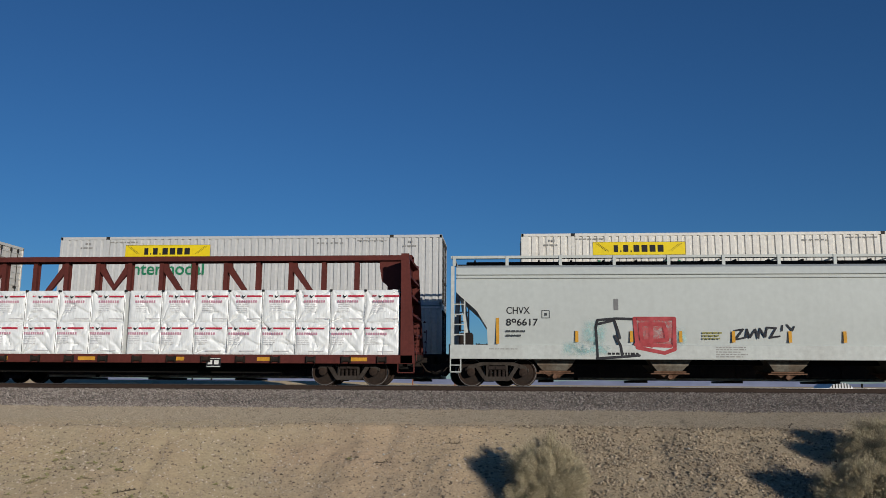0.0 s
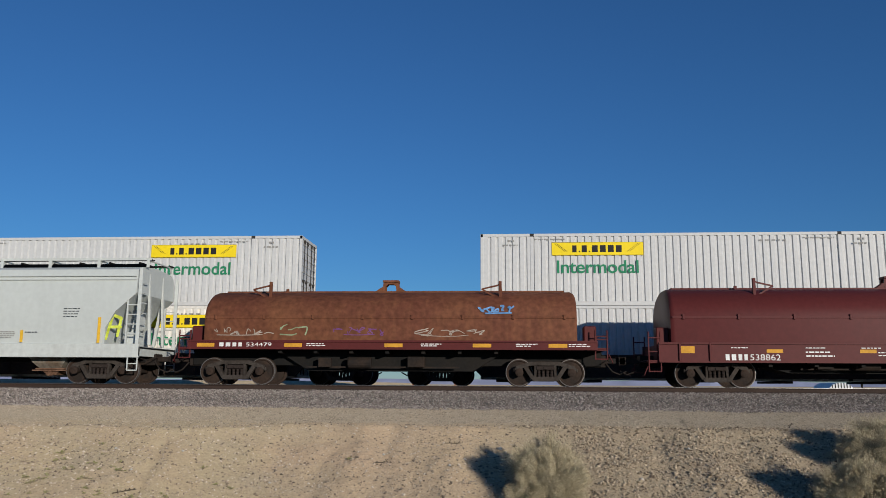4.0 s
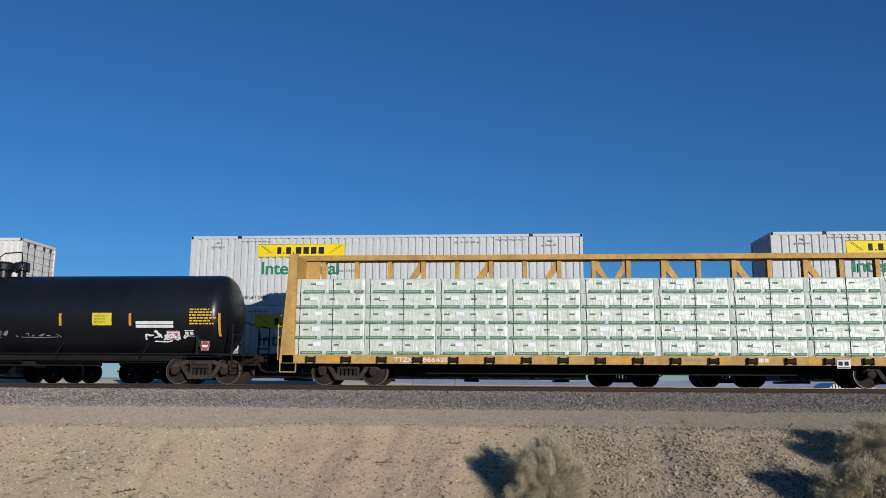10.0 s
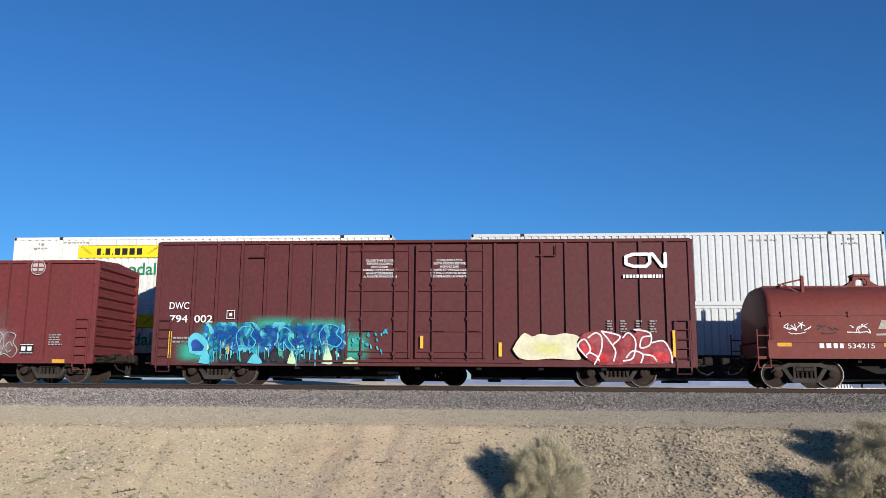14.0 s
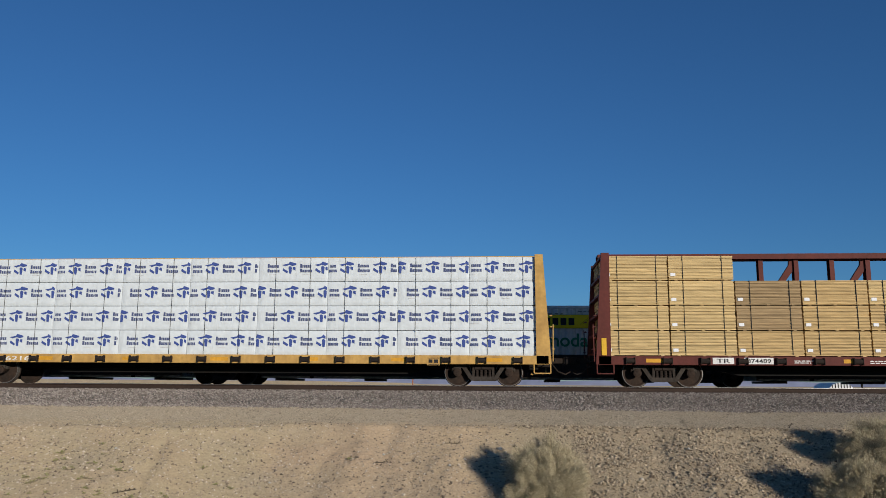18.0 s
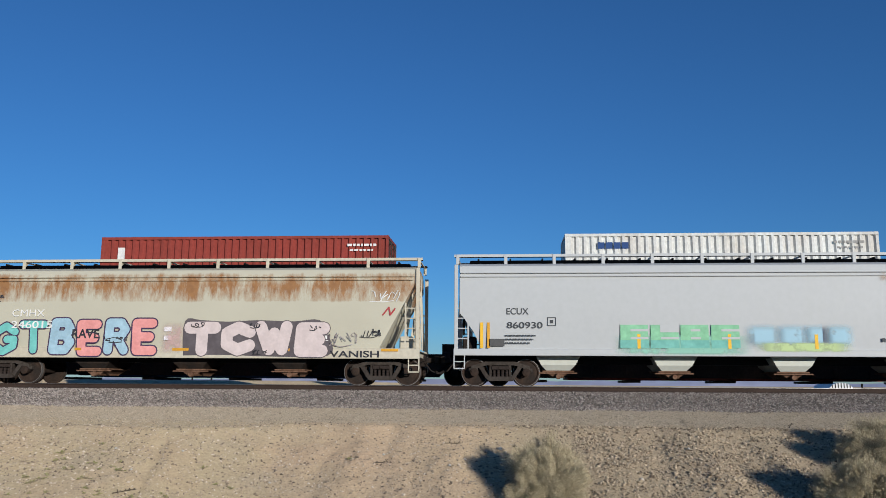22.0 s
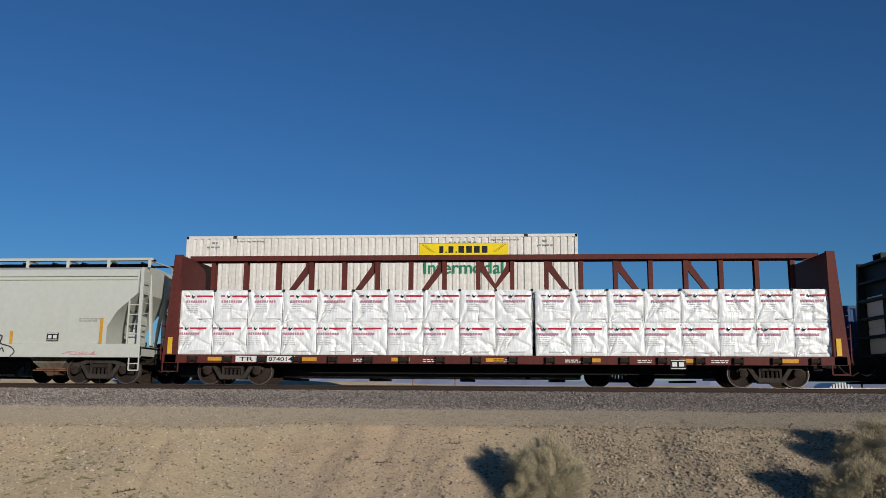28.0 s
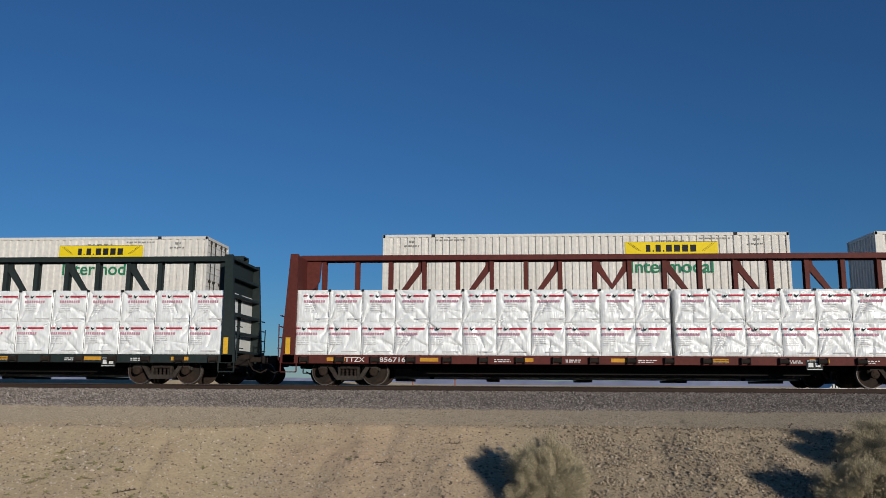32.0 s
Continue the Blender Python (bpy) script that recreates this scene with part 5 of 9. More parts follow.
# dead sticks
for i, (a, b, ang) in enumerate(((-2.90, 18.00, 0.4), (-1.38, 18.90, -0.3), (-7.63, 15.66, 0.3), (-6.75, 15.56, 0.2), (6.88, 20.50, 1.2))):
    g = Geo()
    rng = random.Random(50 + i)
    p = Vector((0, 0, 0.01))
    for k in range(4):
        q = p + Vector((math.cos(ang) * 0.11, math.sin(ang) * 0.11, rng.uniform(-0.01, 0.02)))
        g.bar(p, q, 0.022 - 0.004 * k, None, 0, 5)
        g.bar(q, q + Vector((rng.uniform(-.05, .08), rng.uniform(-.08, .08), rng.uniform(0.02, 0.07))), 0.010, None, 0, 4)
        p = q
    o = part("dead_stick", g, mat("stick_wood", (0.10, 0.075, 0.055), 0.9, 0, 0.4, 20, 5, 0.3))
    o.location = (a, b, ground_z(a, b))
    tagged(o, "dry broken stick on the bank", "stick", "sticks on the bank")

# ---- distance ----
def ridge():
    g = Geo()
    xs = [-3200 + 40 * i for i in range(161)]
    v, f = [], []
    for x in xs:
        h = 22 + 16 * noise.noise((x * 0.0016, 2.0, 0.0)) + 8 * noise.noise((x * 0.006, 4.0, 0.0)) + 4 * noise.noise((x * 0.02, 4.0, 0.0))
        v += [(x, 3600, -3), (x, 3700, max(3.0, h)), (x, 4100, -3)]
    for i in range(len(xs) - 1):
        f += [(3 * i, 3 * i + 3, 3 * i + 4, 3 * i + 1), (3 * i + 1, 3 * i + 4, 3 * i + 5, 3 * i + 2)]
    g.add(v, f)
    # the blue-grey of distance haze is put into the hills' own colour
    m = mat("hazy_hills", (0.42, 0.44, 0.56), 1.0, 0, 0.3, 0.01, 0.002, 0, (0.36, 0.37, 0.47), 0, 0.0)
    return tagged(part("backdrop", g, m), "far hills on the horizon, coloured blue-grey for distance haze", "hills", "", "structure")


ridge()
g = Geo()
n = 12
prof = [(47.0 + 1.8 * math.cos(math.pi * k / n), 0.0 + 1.35 * math.sin(math.pi * k / n)) for k in range(n + 1)]
g.extrude(prof, "y", 118, 124)
hut = part("hoop_shelter", g, mat("white_sheet", (0.75, 0.75, 0.74), 0.6, 0, 0.1, 4, 1, 0.1), None, "", 30)
hut.location = (0, 0, -0.70)
tagged(hut, "small white arched shelter standing far off in the desert", "shelter")
g = Geo()
for k in range(9):
    xx = 45.4 + 0.4 * k
    g.box(xx - 0.05, xx + 0.05, 117.93, 117.99, 0, 1.35 * math.sqrt(max(0.05, 1 - ((xx - 47) / 1.8) ** 2)))
part("rib", g, STEEL_DARK, hut)
for a, b, h, c in ((-29.5, 75.0, 1.5, 0), (-25.8, 70.0, 1.2, 0), (-10.2, 90.0, 1.6, 1), (-5.5, 90.0, 1.4, 1), (38.0, 90.0, 1.1, 0)):
    g = Geo()
    g.bar((0, 0, 0), (0, 0, h), 0.12)
    g.box(-0.1, 0.1, -0.02, 0.02, h - 0.3, h)
    o = part("marker_post", g, STEEL_DARK if not c else mat("post_rust", (0.35, 0.14, 0.08), 0.8))
    o.location = (a, b, ground_z(a, b))
    tagged(o, "thin marker post standing in the desert behind the tracks", "post", "marker posts")


# ---- containers and well cars of the far train ----
BOXWHITE = mat("container_white", (0.74, 0.71, 0.65), 0.5, 0, 0.25, 7, 0.5, 0.06, (0.60, 0.56, 0.49), 0.3)
BOXCOOL = mat("container_cool_white", (0.54, 0.54, 0.53), 0.5, 0, 0.15, 7, 0.5, 0.06, (0.66, 0.65, 0.62), 0.2)
BOXRED = mat("container_red", (0.27, 0.052, 0.040), 0.55, 0, 0.3, 8, 0.7, 0.08, (0.16, 0.04, 0.03), 0.3)
BOXGREY = mat("container_pale", (0.66, 0.67, 0.64), 0.55, 0, 0.3, 8, 0.7, 0.08, (0.40, 0.34, 0.28), 0.4)
BOXBLUE = mat("container_blue", (0.035, 0.085, 0.19), 0.5, 0, 0.3, 8, 0.7, 0.08, (0.02, 0.04, 0.10), 0.2)
SIGNY = mat("sign_yellow", (0.86, 0.64, 0.02), 0.5, 0, 0.12, 10, 1, 0.0)
WELL = mat("well_car_brown", (0.060, 0.040, 0.032), 0.75, 0, 0.5, 10, 1.0, 0.2, (0.03, 0.025, 0.022))
DKLET = mat("dark_stencil", (0.10, 0.09, 0.08), 0.7, 0, 0.2, 20, 2, 0)
CORNER = mat("corner_casting", (0.05, 0.045, 0.04), 0.7, 0, 0.4, 12, 2, 0.1)


def corrugated(g, L, W, z0, z1, pitch, depth, y):
    """One wall of folded sheet along x on the plane y; folds go inwards."""
    n = max(4, int(L / pitch))
    p = L / n
    s = 1 if y < 0 else -1
    xs = []
    for i in range(n):
        if depth > 0.06:
            xs += [(i * p + 0.06 * p, 0), (i * p + 0.36 * p, 0), (i * p + 0.56 * p, 1), (i * p + 0.84 * p, 1)]
        else:
            xs += [(i * p + 0.10 * p, 0), (i * p + 0.62 * p, 0), (i * p + 0.74 * p, 1), (i * p + 0.98 * p, 1)]
    xs = [(0, 0)] + xs + [(L, 0)]
    v = []
    for a, d in xs:
        v += [(a, y + s * depth * d, z0), (a, y + s * depth * d, z1)]
    g.add(v, [(2 * i, 2 * i + 2, 2 * i + 3, 2 * i + 1) for i in range(len(xs) - 1)])


CONT_ME = {}


def container(x, L, W, H, z, m, label, pitch=0.29, depth=0.050, sign=None, plain=False, lower=False, posts=True, seed=0):
    """A ribbed freight container with corner castings, doors at its far end, and its signs."""
    ob = thing("freight_container", label, "container", "containers on the far train")
    yh = W / 2
    key = (L, W, H, pitch, depth)
    if key not in CONT_ME:
        g = Geo()
        corrugated(g, L - 0.24, W, 0.16, H - 0.12, pitch, depth, -yh + 0.012)
        a = g.mesh("side_wall", [m])
        g = Geo()
        for s in (-1, 1):
            g.box(0, L, s * (yh - 0.06), s * yh, 0.0, 0.16, 0.01)
            g.box(0, L, s * (yh - 0.06), s * yh, H - 0.12, H, 0.01)
            for e in (0.0, L - 0.12):
                g.box(e, e + 0.12, s * (yh - 0.08), s * yh, 0.1, H - 0.1, 0.01)
        for e in (0.0, L - 0.1):
            g.box(e, e + 0.1, -yh, yh, H - 0.13, H - 0.01)
            g.box(e, e + 0.1, -yh, yh, 0.0, 0.15)
        b = g.mesh("frame", [m])
        g = Geo()
        g.box(0.05, L - 0.05, -yh + 0.05, yh - 0.05, H - 0.05, H - 0.015)
        g.box(0.05, L - 0.05, -yh + 0.05, yh - 0.05, 0.10, 0.14)
        c = g.mesh("roof", [m])
        g = Geo()
        for k in range(int(W / 0.26)):
            yy = -yh + 0.1 + 0.26 * k
            g.extrude([(0.04, yy), (0.01, yy + 0.04), (0.01, yy + 0.15), (0.04, yy + 0.19), (0.07, yy + 0.19), (0.07, yy)], "z", 0.14, H - 0.12)
        g.box(0.05, 0.08, -yh + 0.05, yh - 0.05, 0.1, H - 0.1)
        d = g.mesh("front_wall", [m])
        g = Geo()
        pr = [(L - 0.09, 0.14)]
        for k in range(9):
            zz = 0.26 + (H - 0.6) * k / 8
            pr += [(L - 0.045, zz - 0.02), (L - 0.02, zz), (L - 0.02, zz + 0.06), (L - 0.045, zz + 0.08)]
        pr += [(L - 0.045, H - 0.12), (L - 0.09, H - 0.12)]
        g.extrude(pr, "y", 0.012, yh - 0.07)
        e = g.mesh("door", [m])
        g = Geo()
        for yy in (-0.85, -0.35, 0.35, 0.85):
            g.bar((L + 0.005, yy, 0.12), (L + 0.005, yy, H - 0.12), 0.035, None, 0, 6)
            g.box(L - 0.03, L + 0.03, yy - 0.05, yy + 0.05, H - 0.3, H - 0.16, 0.01)
            g.box(L - 0.03, L + 0.03, yy - 0.12, yy + 0.05, 1.0, 1.1, 0.01)
        r = g.mesh("lock_rod", [CORNER])
        CONT_ME[key] = a, b, c, d, e, r
    for nm, me in zip(("side_wall", "frame", "roof", "front_wall", "door", "lock_rod"), CONT_ME[key]):
        o = new(nm, me)
        o.parent = ob
        if nm != "lock_rod":
            o.material_slots[0].link = "OBJECT"
            o.material_slots[0].material = m
        if nm == "door":
            o2 = new(nm, me)
            o2.parent, o2.location = ob, (0, -yh + 0.058, 0)
            o2.material_slots[0].link = "OBJECT"
            o2.material_slots[0].material = m
        if nm == "side_wall":
            o.location = (0.12, 0, 0)
            o2 = new(nm, me)
            o2.parent, o2.location, o2.rotation_euler = ob, (L - 0.12, 0, 0), (0, 0, math.pi)
            o2.material_slots[0].link = "OBJECT"
            o2.material_slots[0].material = m
    # lifting castings
    ends = [0.0, L - 0.18] if L < 13 else [(L - 12.19) / 2, (L + 12.19) / 2 - 0.18]
    for a in ends:
        for s in (-1, 1):
            for zz in (0.0, H - 0.13):
                g = Geo()
                g.box(a, a + 0.18, s * (yh + 0.006), s * (yh - 0.16), zz, zz + 0.135, 0.015)
                part("corner_casting", g, CORNER if L > 13 else m, ob)
            if L > 13 and s < 0:
                g = Geo()
                g.box(a + 0.02, a + 0.16, -yh - 0.002, -yh + 0.05, 0.1, H - 0.1, 0.01)
                part("post", g, m, ob)
    rng = random.Random(seed)
    y = -yh - 0.006
    if sign is not None:
        sx = sign
        g = Geo()
        g.box(sx, sx + 3.62, -yh - 0.012, -yh + 0.03, H - 0.90, H - 0.36, 0.004)
        sg = part("sign_panel", g, SIGNY, ob, "yellow company sign with dark block letters")
        g = Geo()
        # the company's name as plain blocks
        cx = sx + 0.82
        for w, kk in ((0.20, 0), (0.05, 2), (0.23, 1), (0.05, 2), (0.26, 0), (0.26, 1), (0.26, 0), (0.26, 1)):
            hh = 0.06 if kk == 2 else 0.26
            if kk == 2:
                g.box(cx, cx + 0.05, -yh - 0.012, -yh - 0.016, H - 0.77, H - 0.71)
            else:
                g.box(cx, cx + w - 0.03, -yh - 0.012, -yh - 0.016, H - 0.77, H - 0.49)
            cx += w + (0.07 if kk == 2 else 0.055)
        for a, b in ((sx + 0.01, sx + 3.61),):
            for zz in (H - 0.895, H - 0.375):
                g.box(a, b, -yh - 0.012, -yh - 0.016, zz, zz + 0.012)
        for a, s in ((sx + 0.42, 1), (sx + 3.2, -1)):
            g.bar((a - s * 0.3, -yh - 0.014, H - 0.42), (a + s * 0.12, -yh - 0.014, H - 0.74), 0.012)
            g.bar((a - s * 0.22, -yh - 0.014, H - 0.42), (a + s * 0.2, -yh - 0.014, H - 0.74), 0.012)
        part("sign_lettering", g, BLACK, sg)
        words("word", "Intermodal", sx + 0.20, H - 1.62, 0.52, GREEN, ob, -yh - 0.008, 3.22, "large green lettering", 0.014)
    g = Geo()
    if L > 13:
        for a in (0.9, L - 1.6):
            bars(g, rng, a, a + 0.6, H - 0.50, 0.06, y)
            bars(g, rng, a + 0.2, a + 0.45, H - 0.33, 0.08, y)
        bars(g, rng, (L - 12.19) / 2 + 0.2, (L - 12.19) / 2 + 1.4, H - 0.26, 0.05, y)
        bars(g, rng, (L + 12.19) / 2 - 1.5, (L + 12.19) / 2 - 0.3, H - 0.26, 0.05, y)
        bars(g, rng, L * 0.68, L * 0.68 + 1.1, H - 0.35, 0.05, y, 0.1)
        words("word", "TOP LIFT ONLY", (L - 12.19) / 2 + 0.25, 0.27, 0.13, DKLET, ob, y, 1.15, "", 0.012)
    else:
        bars(g, rng, L - 1.7, L - 0.5, H - 0.45, 0.10, y)
        bars(g, rng, L - 1.6, L - 0.6, H - 0.65, 0.07, y)
    part("stencil_print", g, GREYLET if m in (BOXWHITE, BOXCOOL, BOXGREY) else WHITE, ob)["kind"] = "stuff"
    RIDES.append((ob, 1, x, 0.0, z, 0))
    return ob


FLOOR_Z = 0.26
H53 = 2.90


def well_car(x, units, label, singles=False):
    """An articulated well car: x is the middle of its first well; the wells stand 19.4 m apart."""
    P = 19.4
    L = P * (units - 1) + 21.2
    tx = [0.9 + 0.0] + [10.6 + P * (k + 0.5) for k in range(units - 1)] + [L - 0.9]
    ob = car_base("well_car", label, x - 10.6, L, tx, 1.72, 1, 0.86)
    for k in range(units):
        c = 10.6 + P * k
        g = Geo()
        for s in (-1, 1):
            g.extrude([(c - 8.6, 0.95), (c - 8.0, 0.34), (c + 8.0, 0.34), (c + 8.6, 0.95), (c + 8.6, 1.25), (c + 8.0, 1.18), (c - 8.0, 1.18), (c - 8.6, 1.25)], "y", s * 1.36, s * 1.52)
            for j in range(13):
                xx = c - 7.8 + 1.3 * j
                g.box(xx - 0.05, xx + 0.05, s * 1.50, s * 1.57, 0.36, 1.16, 0.01)
            g.box(c - 8.5, c + 8.5, s * 1.34, s * 1.58, 1.14, 1.22, 0.01)
        for j in range(5):
            xx = c - 7.2 + 3.6 * j
            g.box(xx - 0.25, xx + 0.25, -1.4, 1.4, 0.16, 0.25)
        part("well", g, WELL, ob)
        for e in (-1, 1):
            g = Geo()
            a = c + e * 8.35
            g.box(a, a + e * 1.75, -0.45, 0.45, 0.84, 1.20, 0.03)
            g.box(a, a + e * 0.35, -1.5, 1.5, 0.9, 1.30, 0.02)
            g.extrude([(a, 1.2), (a + e * 1.5, 1.2), (a + e * 1.5, 1.35), (a + e * 0.5, 1.62), (a, 1.62)], "y", -1.45, 1.45)
            g.bar((a + e * 1.5, -1.5, 0.5), (a + e * 1.5, -1.5, 1.65), 0.05)
            g.bar((a + e * 1.1, -1.5, 0.5), (a + e * 1.1, -1.5, 1.65), 0.05)
            rungs(g, a + e * 1.1, a + e * 1.5, -1.5, [0.52, 0.85, 1.2, 1.6])
            part("end_platform", g, WELL, ob)
    return ob


W53 = "white ribbed 53-foot freight container with a yellow company sign"
PLAIN = "plain white ribbed 53-foot freight container"
# middle of each well, its upper and lower load
well_car(-49.4, 3, "brown three-unit well car loaded with stacked containers") if False else None
FAR_CARS = [(-29.95, 3), (32.2, 1), (55.65, 3), (118.0, 1), (141.5, 3), (203.7, 3), (265.98, 3), (327.9, 1), (350.9, 3), (413.2, 3)]
for i, (c, n) in enumerate(FAR_CARS):
    well_car(c, n, "brown single well car carrying stacked containers" if n == 1 else "brown three-unit well car carrying containers")


def box53(c, sign, level, m=BOXWHITE, label=W53, seed=0):
    z = FLOOR_Z + (H53 + 0.012 if level else 0.0)
    return container(c - 8.077, 16.154, 2.59, H53, z, m, label, 0.285, 0.050, sign, seed=seed)


LEFT, RIGHT = 2.86, 9.76
UPPER = [(-29.95, RIGHT, BOXWHITE), (-10.58, LEFT, BOXCOOL), (8.77, LEFT, BOXWHITE), (32.18, RIGHT, BOXCOOL), (55.67, LEFT, BOXCOOL), (75.13, LEFT, BOXWHITE), (94.52, LEFT, BOXWHITE),
         (118.02, LEFT, BOXCOOL), (141.51, LEFT, BOXCOOL), (160.88, LEFT, BOXWHITE), (180.26, None, BOXCOOL), (350.88, RIGHT, BOXWHITE), (389.7, RIGHT, BOXWHITE), (413.2, RIGHT, BOXWHITE), (432.6, LEFT, BOXWHITE)]
for i, (c, sg, m) in enumerate(UPPER):
    box53(c, sg, 1, m, W53 if sg else PLAIN, i)
LOWER = [(-29.95, LEFT), (-10.58, LEFT), (8.77, LEFT), (32.18, RIGHT), (55.67, None), (75.13, LEFT), (94.52, RIGHT), (118.02, LEFT), (141.51, LEFT), (160.88, LEFT), (180.26, None),
         (203.7, LEFT), (223.1, RIGHT), (242.5, LEFT), (327.9, LEFT), (350.88, RIGHT), (389.7, RIGHT), (413.2, RIGHT), (432.6, LEFT)]
for i, (c, sg) in enumerate(LOWER):
    box53(c, sg, 0, BOXCOOL if sg is None else BOXWHITE, W53 if sg else PLAIN, 40 + i)
ISO = "ribbed 40-foot steel sea container"
z1 = FLOOR_Z + H53 + 0.012
for i, (c, m, lb) in enumerate(((265.98, BOXRED, "dark red "), (285.34, BOXGREY, "pale weathered "), (304.7, BOXRED, "dark red "))):
    o = container(c - 6.096, 12.192, 2.438, H53, z1, m, lb + ISO, 0.30, 0.085, seed=70 + i)
    g = Geo()
    if m == BOXRED:
        plate(g, 0.75, 1.05, H53 - 0.95, H53 - 0.45, -1.219, 0.006)
        part("emblem", g, WHITE, o)
    else:
        for k in range(4):
            plate(g, 1.3 + 0.32 * k, 1.3 + 0.32 * k + 0.26, H53 - 0.62, H53 - 0.36, -1.219, 0.006)
        part("emblem", g, mat("sign_blue", (0.03, 0.07, 0.2), 0.6), o)
    container(c - 6.096, 12.192, 2.438, H53, FLOOR_Z, BOXBLUE if i != 1 else BOXRED, ("dark blue " if i != 1 else "dark red ") + ISO, 0.30, 0.085, seed=80 + i)
container(370.3 - 6.096, 12.192, 2.438, H53, FLOOR_Z, BOXBLUE, "dark blue " + ISO, 0.30, 0.085, seed=90)


# ---- loads of the near train ----
WRAP = mat("white_plastic_wrap", (0.87, 0.885, 0.87), 0.30, 0, 0.10, 5, 1.2, 0.25, (0.72, 0.71, 0.71))


def crease(m, sx, sz, turn, strength, dist):
    """Adds long slanting folds to a wrap's relief."""
    N, L = m.node_tree.nodes, m.node_tree.links
    b = N["Principled BSDF"]
    co, oi, mp, n = N.new("ShaderNodeTexCoord"), N.new("ShaderNodeObjectInfo"), N.new("ShaderNodeMapping"), N.new("ShaderNodeTexNoise")
    mp.inputs["Scale"].default_value, mp.inputs["Rotation"].default_value = (sx, 1.0, sz), (0, radians(turn), 0)
    n.inputs["Scale"].default_value, n.inputs["Detail"].default_value = 1.0, 3
    n.noise_dimensions = "4D"
    mu = N.new("ShaderNodeMath")
    mu.operation = "MULTIPLY"
    mu.inputs[1].default_value = 30.0
    L.new(oi.outputs["Random"], mu.inputs[0]), L.new(mu.outputs["Value"], n.inputs["W"])
    L.new(co.outputs["Object"], mp.inputs["Vector"]), L.new(mp.outputs["Vector"], n.inputs["Vector"])
    ab = N.new("ShaderNodeMath")
    ab.operation = "SUBTRACT"
    ab.inputs[1].default_value = 0.5
    a2 = N.new("ShaderNodeMath")
    a2.operation = "ABSOLUTE"
    L.new(n.outputs["Fac"], ab.inputs[0]), L.new(ab.outputs["Value"], a2.inputs[0])
    bp = N.new("ShaderNodeBump")
    bp.inputs["Strength"].default_value, bp.inputs["Distance"].default_value = strength, dist
    old = b.inputs["Normal"].links[0].from_socket
    L.new(old, bp.inputs["Normal"]), L.new(a2.outputs["Value"], bp.inputs["Height"]), L.new(bp.outputs["Normal"], b.inputs["Normal"])


crease(WRAP, 4.0, 1.0, 38, 0.55, 0.10)
crease(WRAP, 11.0, 1.5, -32, 0.55, 0.045)

WRAPG = mat("pale_green_wrap", (0.635, 0.655, 0.565), 0.40, 0, 0.2, 5, 1.2, 0.22, (0.55, 0.58, 0.48))
WRAPB = mat("white_paper_wrap", (0.66, 0.70, 0.72), 0.5, 0, 0.16, 5, 1.2, 0.15, (0.56, 0.60, 0.63))
crease(WRAPG, 4.5, 1.2, 22, 0.6, 0.12)
crease(WRAPG, 10.0, 1.6, -35, 0.45, 0.05)
crease(WRAPB, 4.0, 1.2, 35, 0.5, 0.07)
STRAP = mat("black_strap", (0.03, 0.03, 0.032), 0.5, 0, 0.2, 20, 3, 0)
BLUEP = mat("blue_print", (0.06, 0.095, 0.30), 0.6, 0, 0.2, 20, 3, 0)
GREENP = mat("dark_green_print", (0.12, 0.23, 0.145), 0.6, 0, 0.2, 20, 3, 0)
GREYP = mat("grey_print", (0.66, 0.64, 0.64), 0.6, 0, 0.2, 20, 3, 0)
PALER = mat("pale_red_print", (0.62, 0.28, 0.30), 0.6, 0, 0.2, 20, 3, 0)
LABELW = mat("paper_label", (0.82, 0.82, 0.84), 0.6, 0, 0.1, 20, 3, 0)


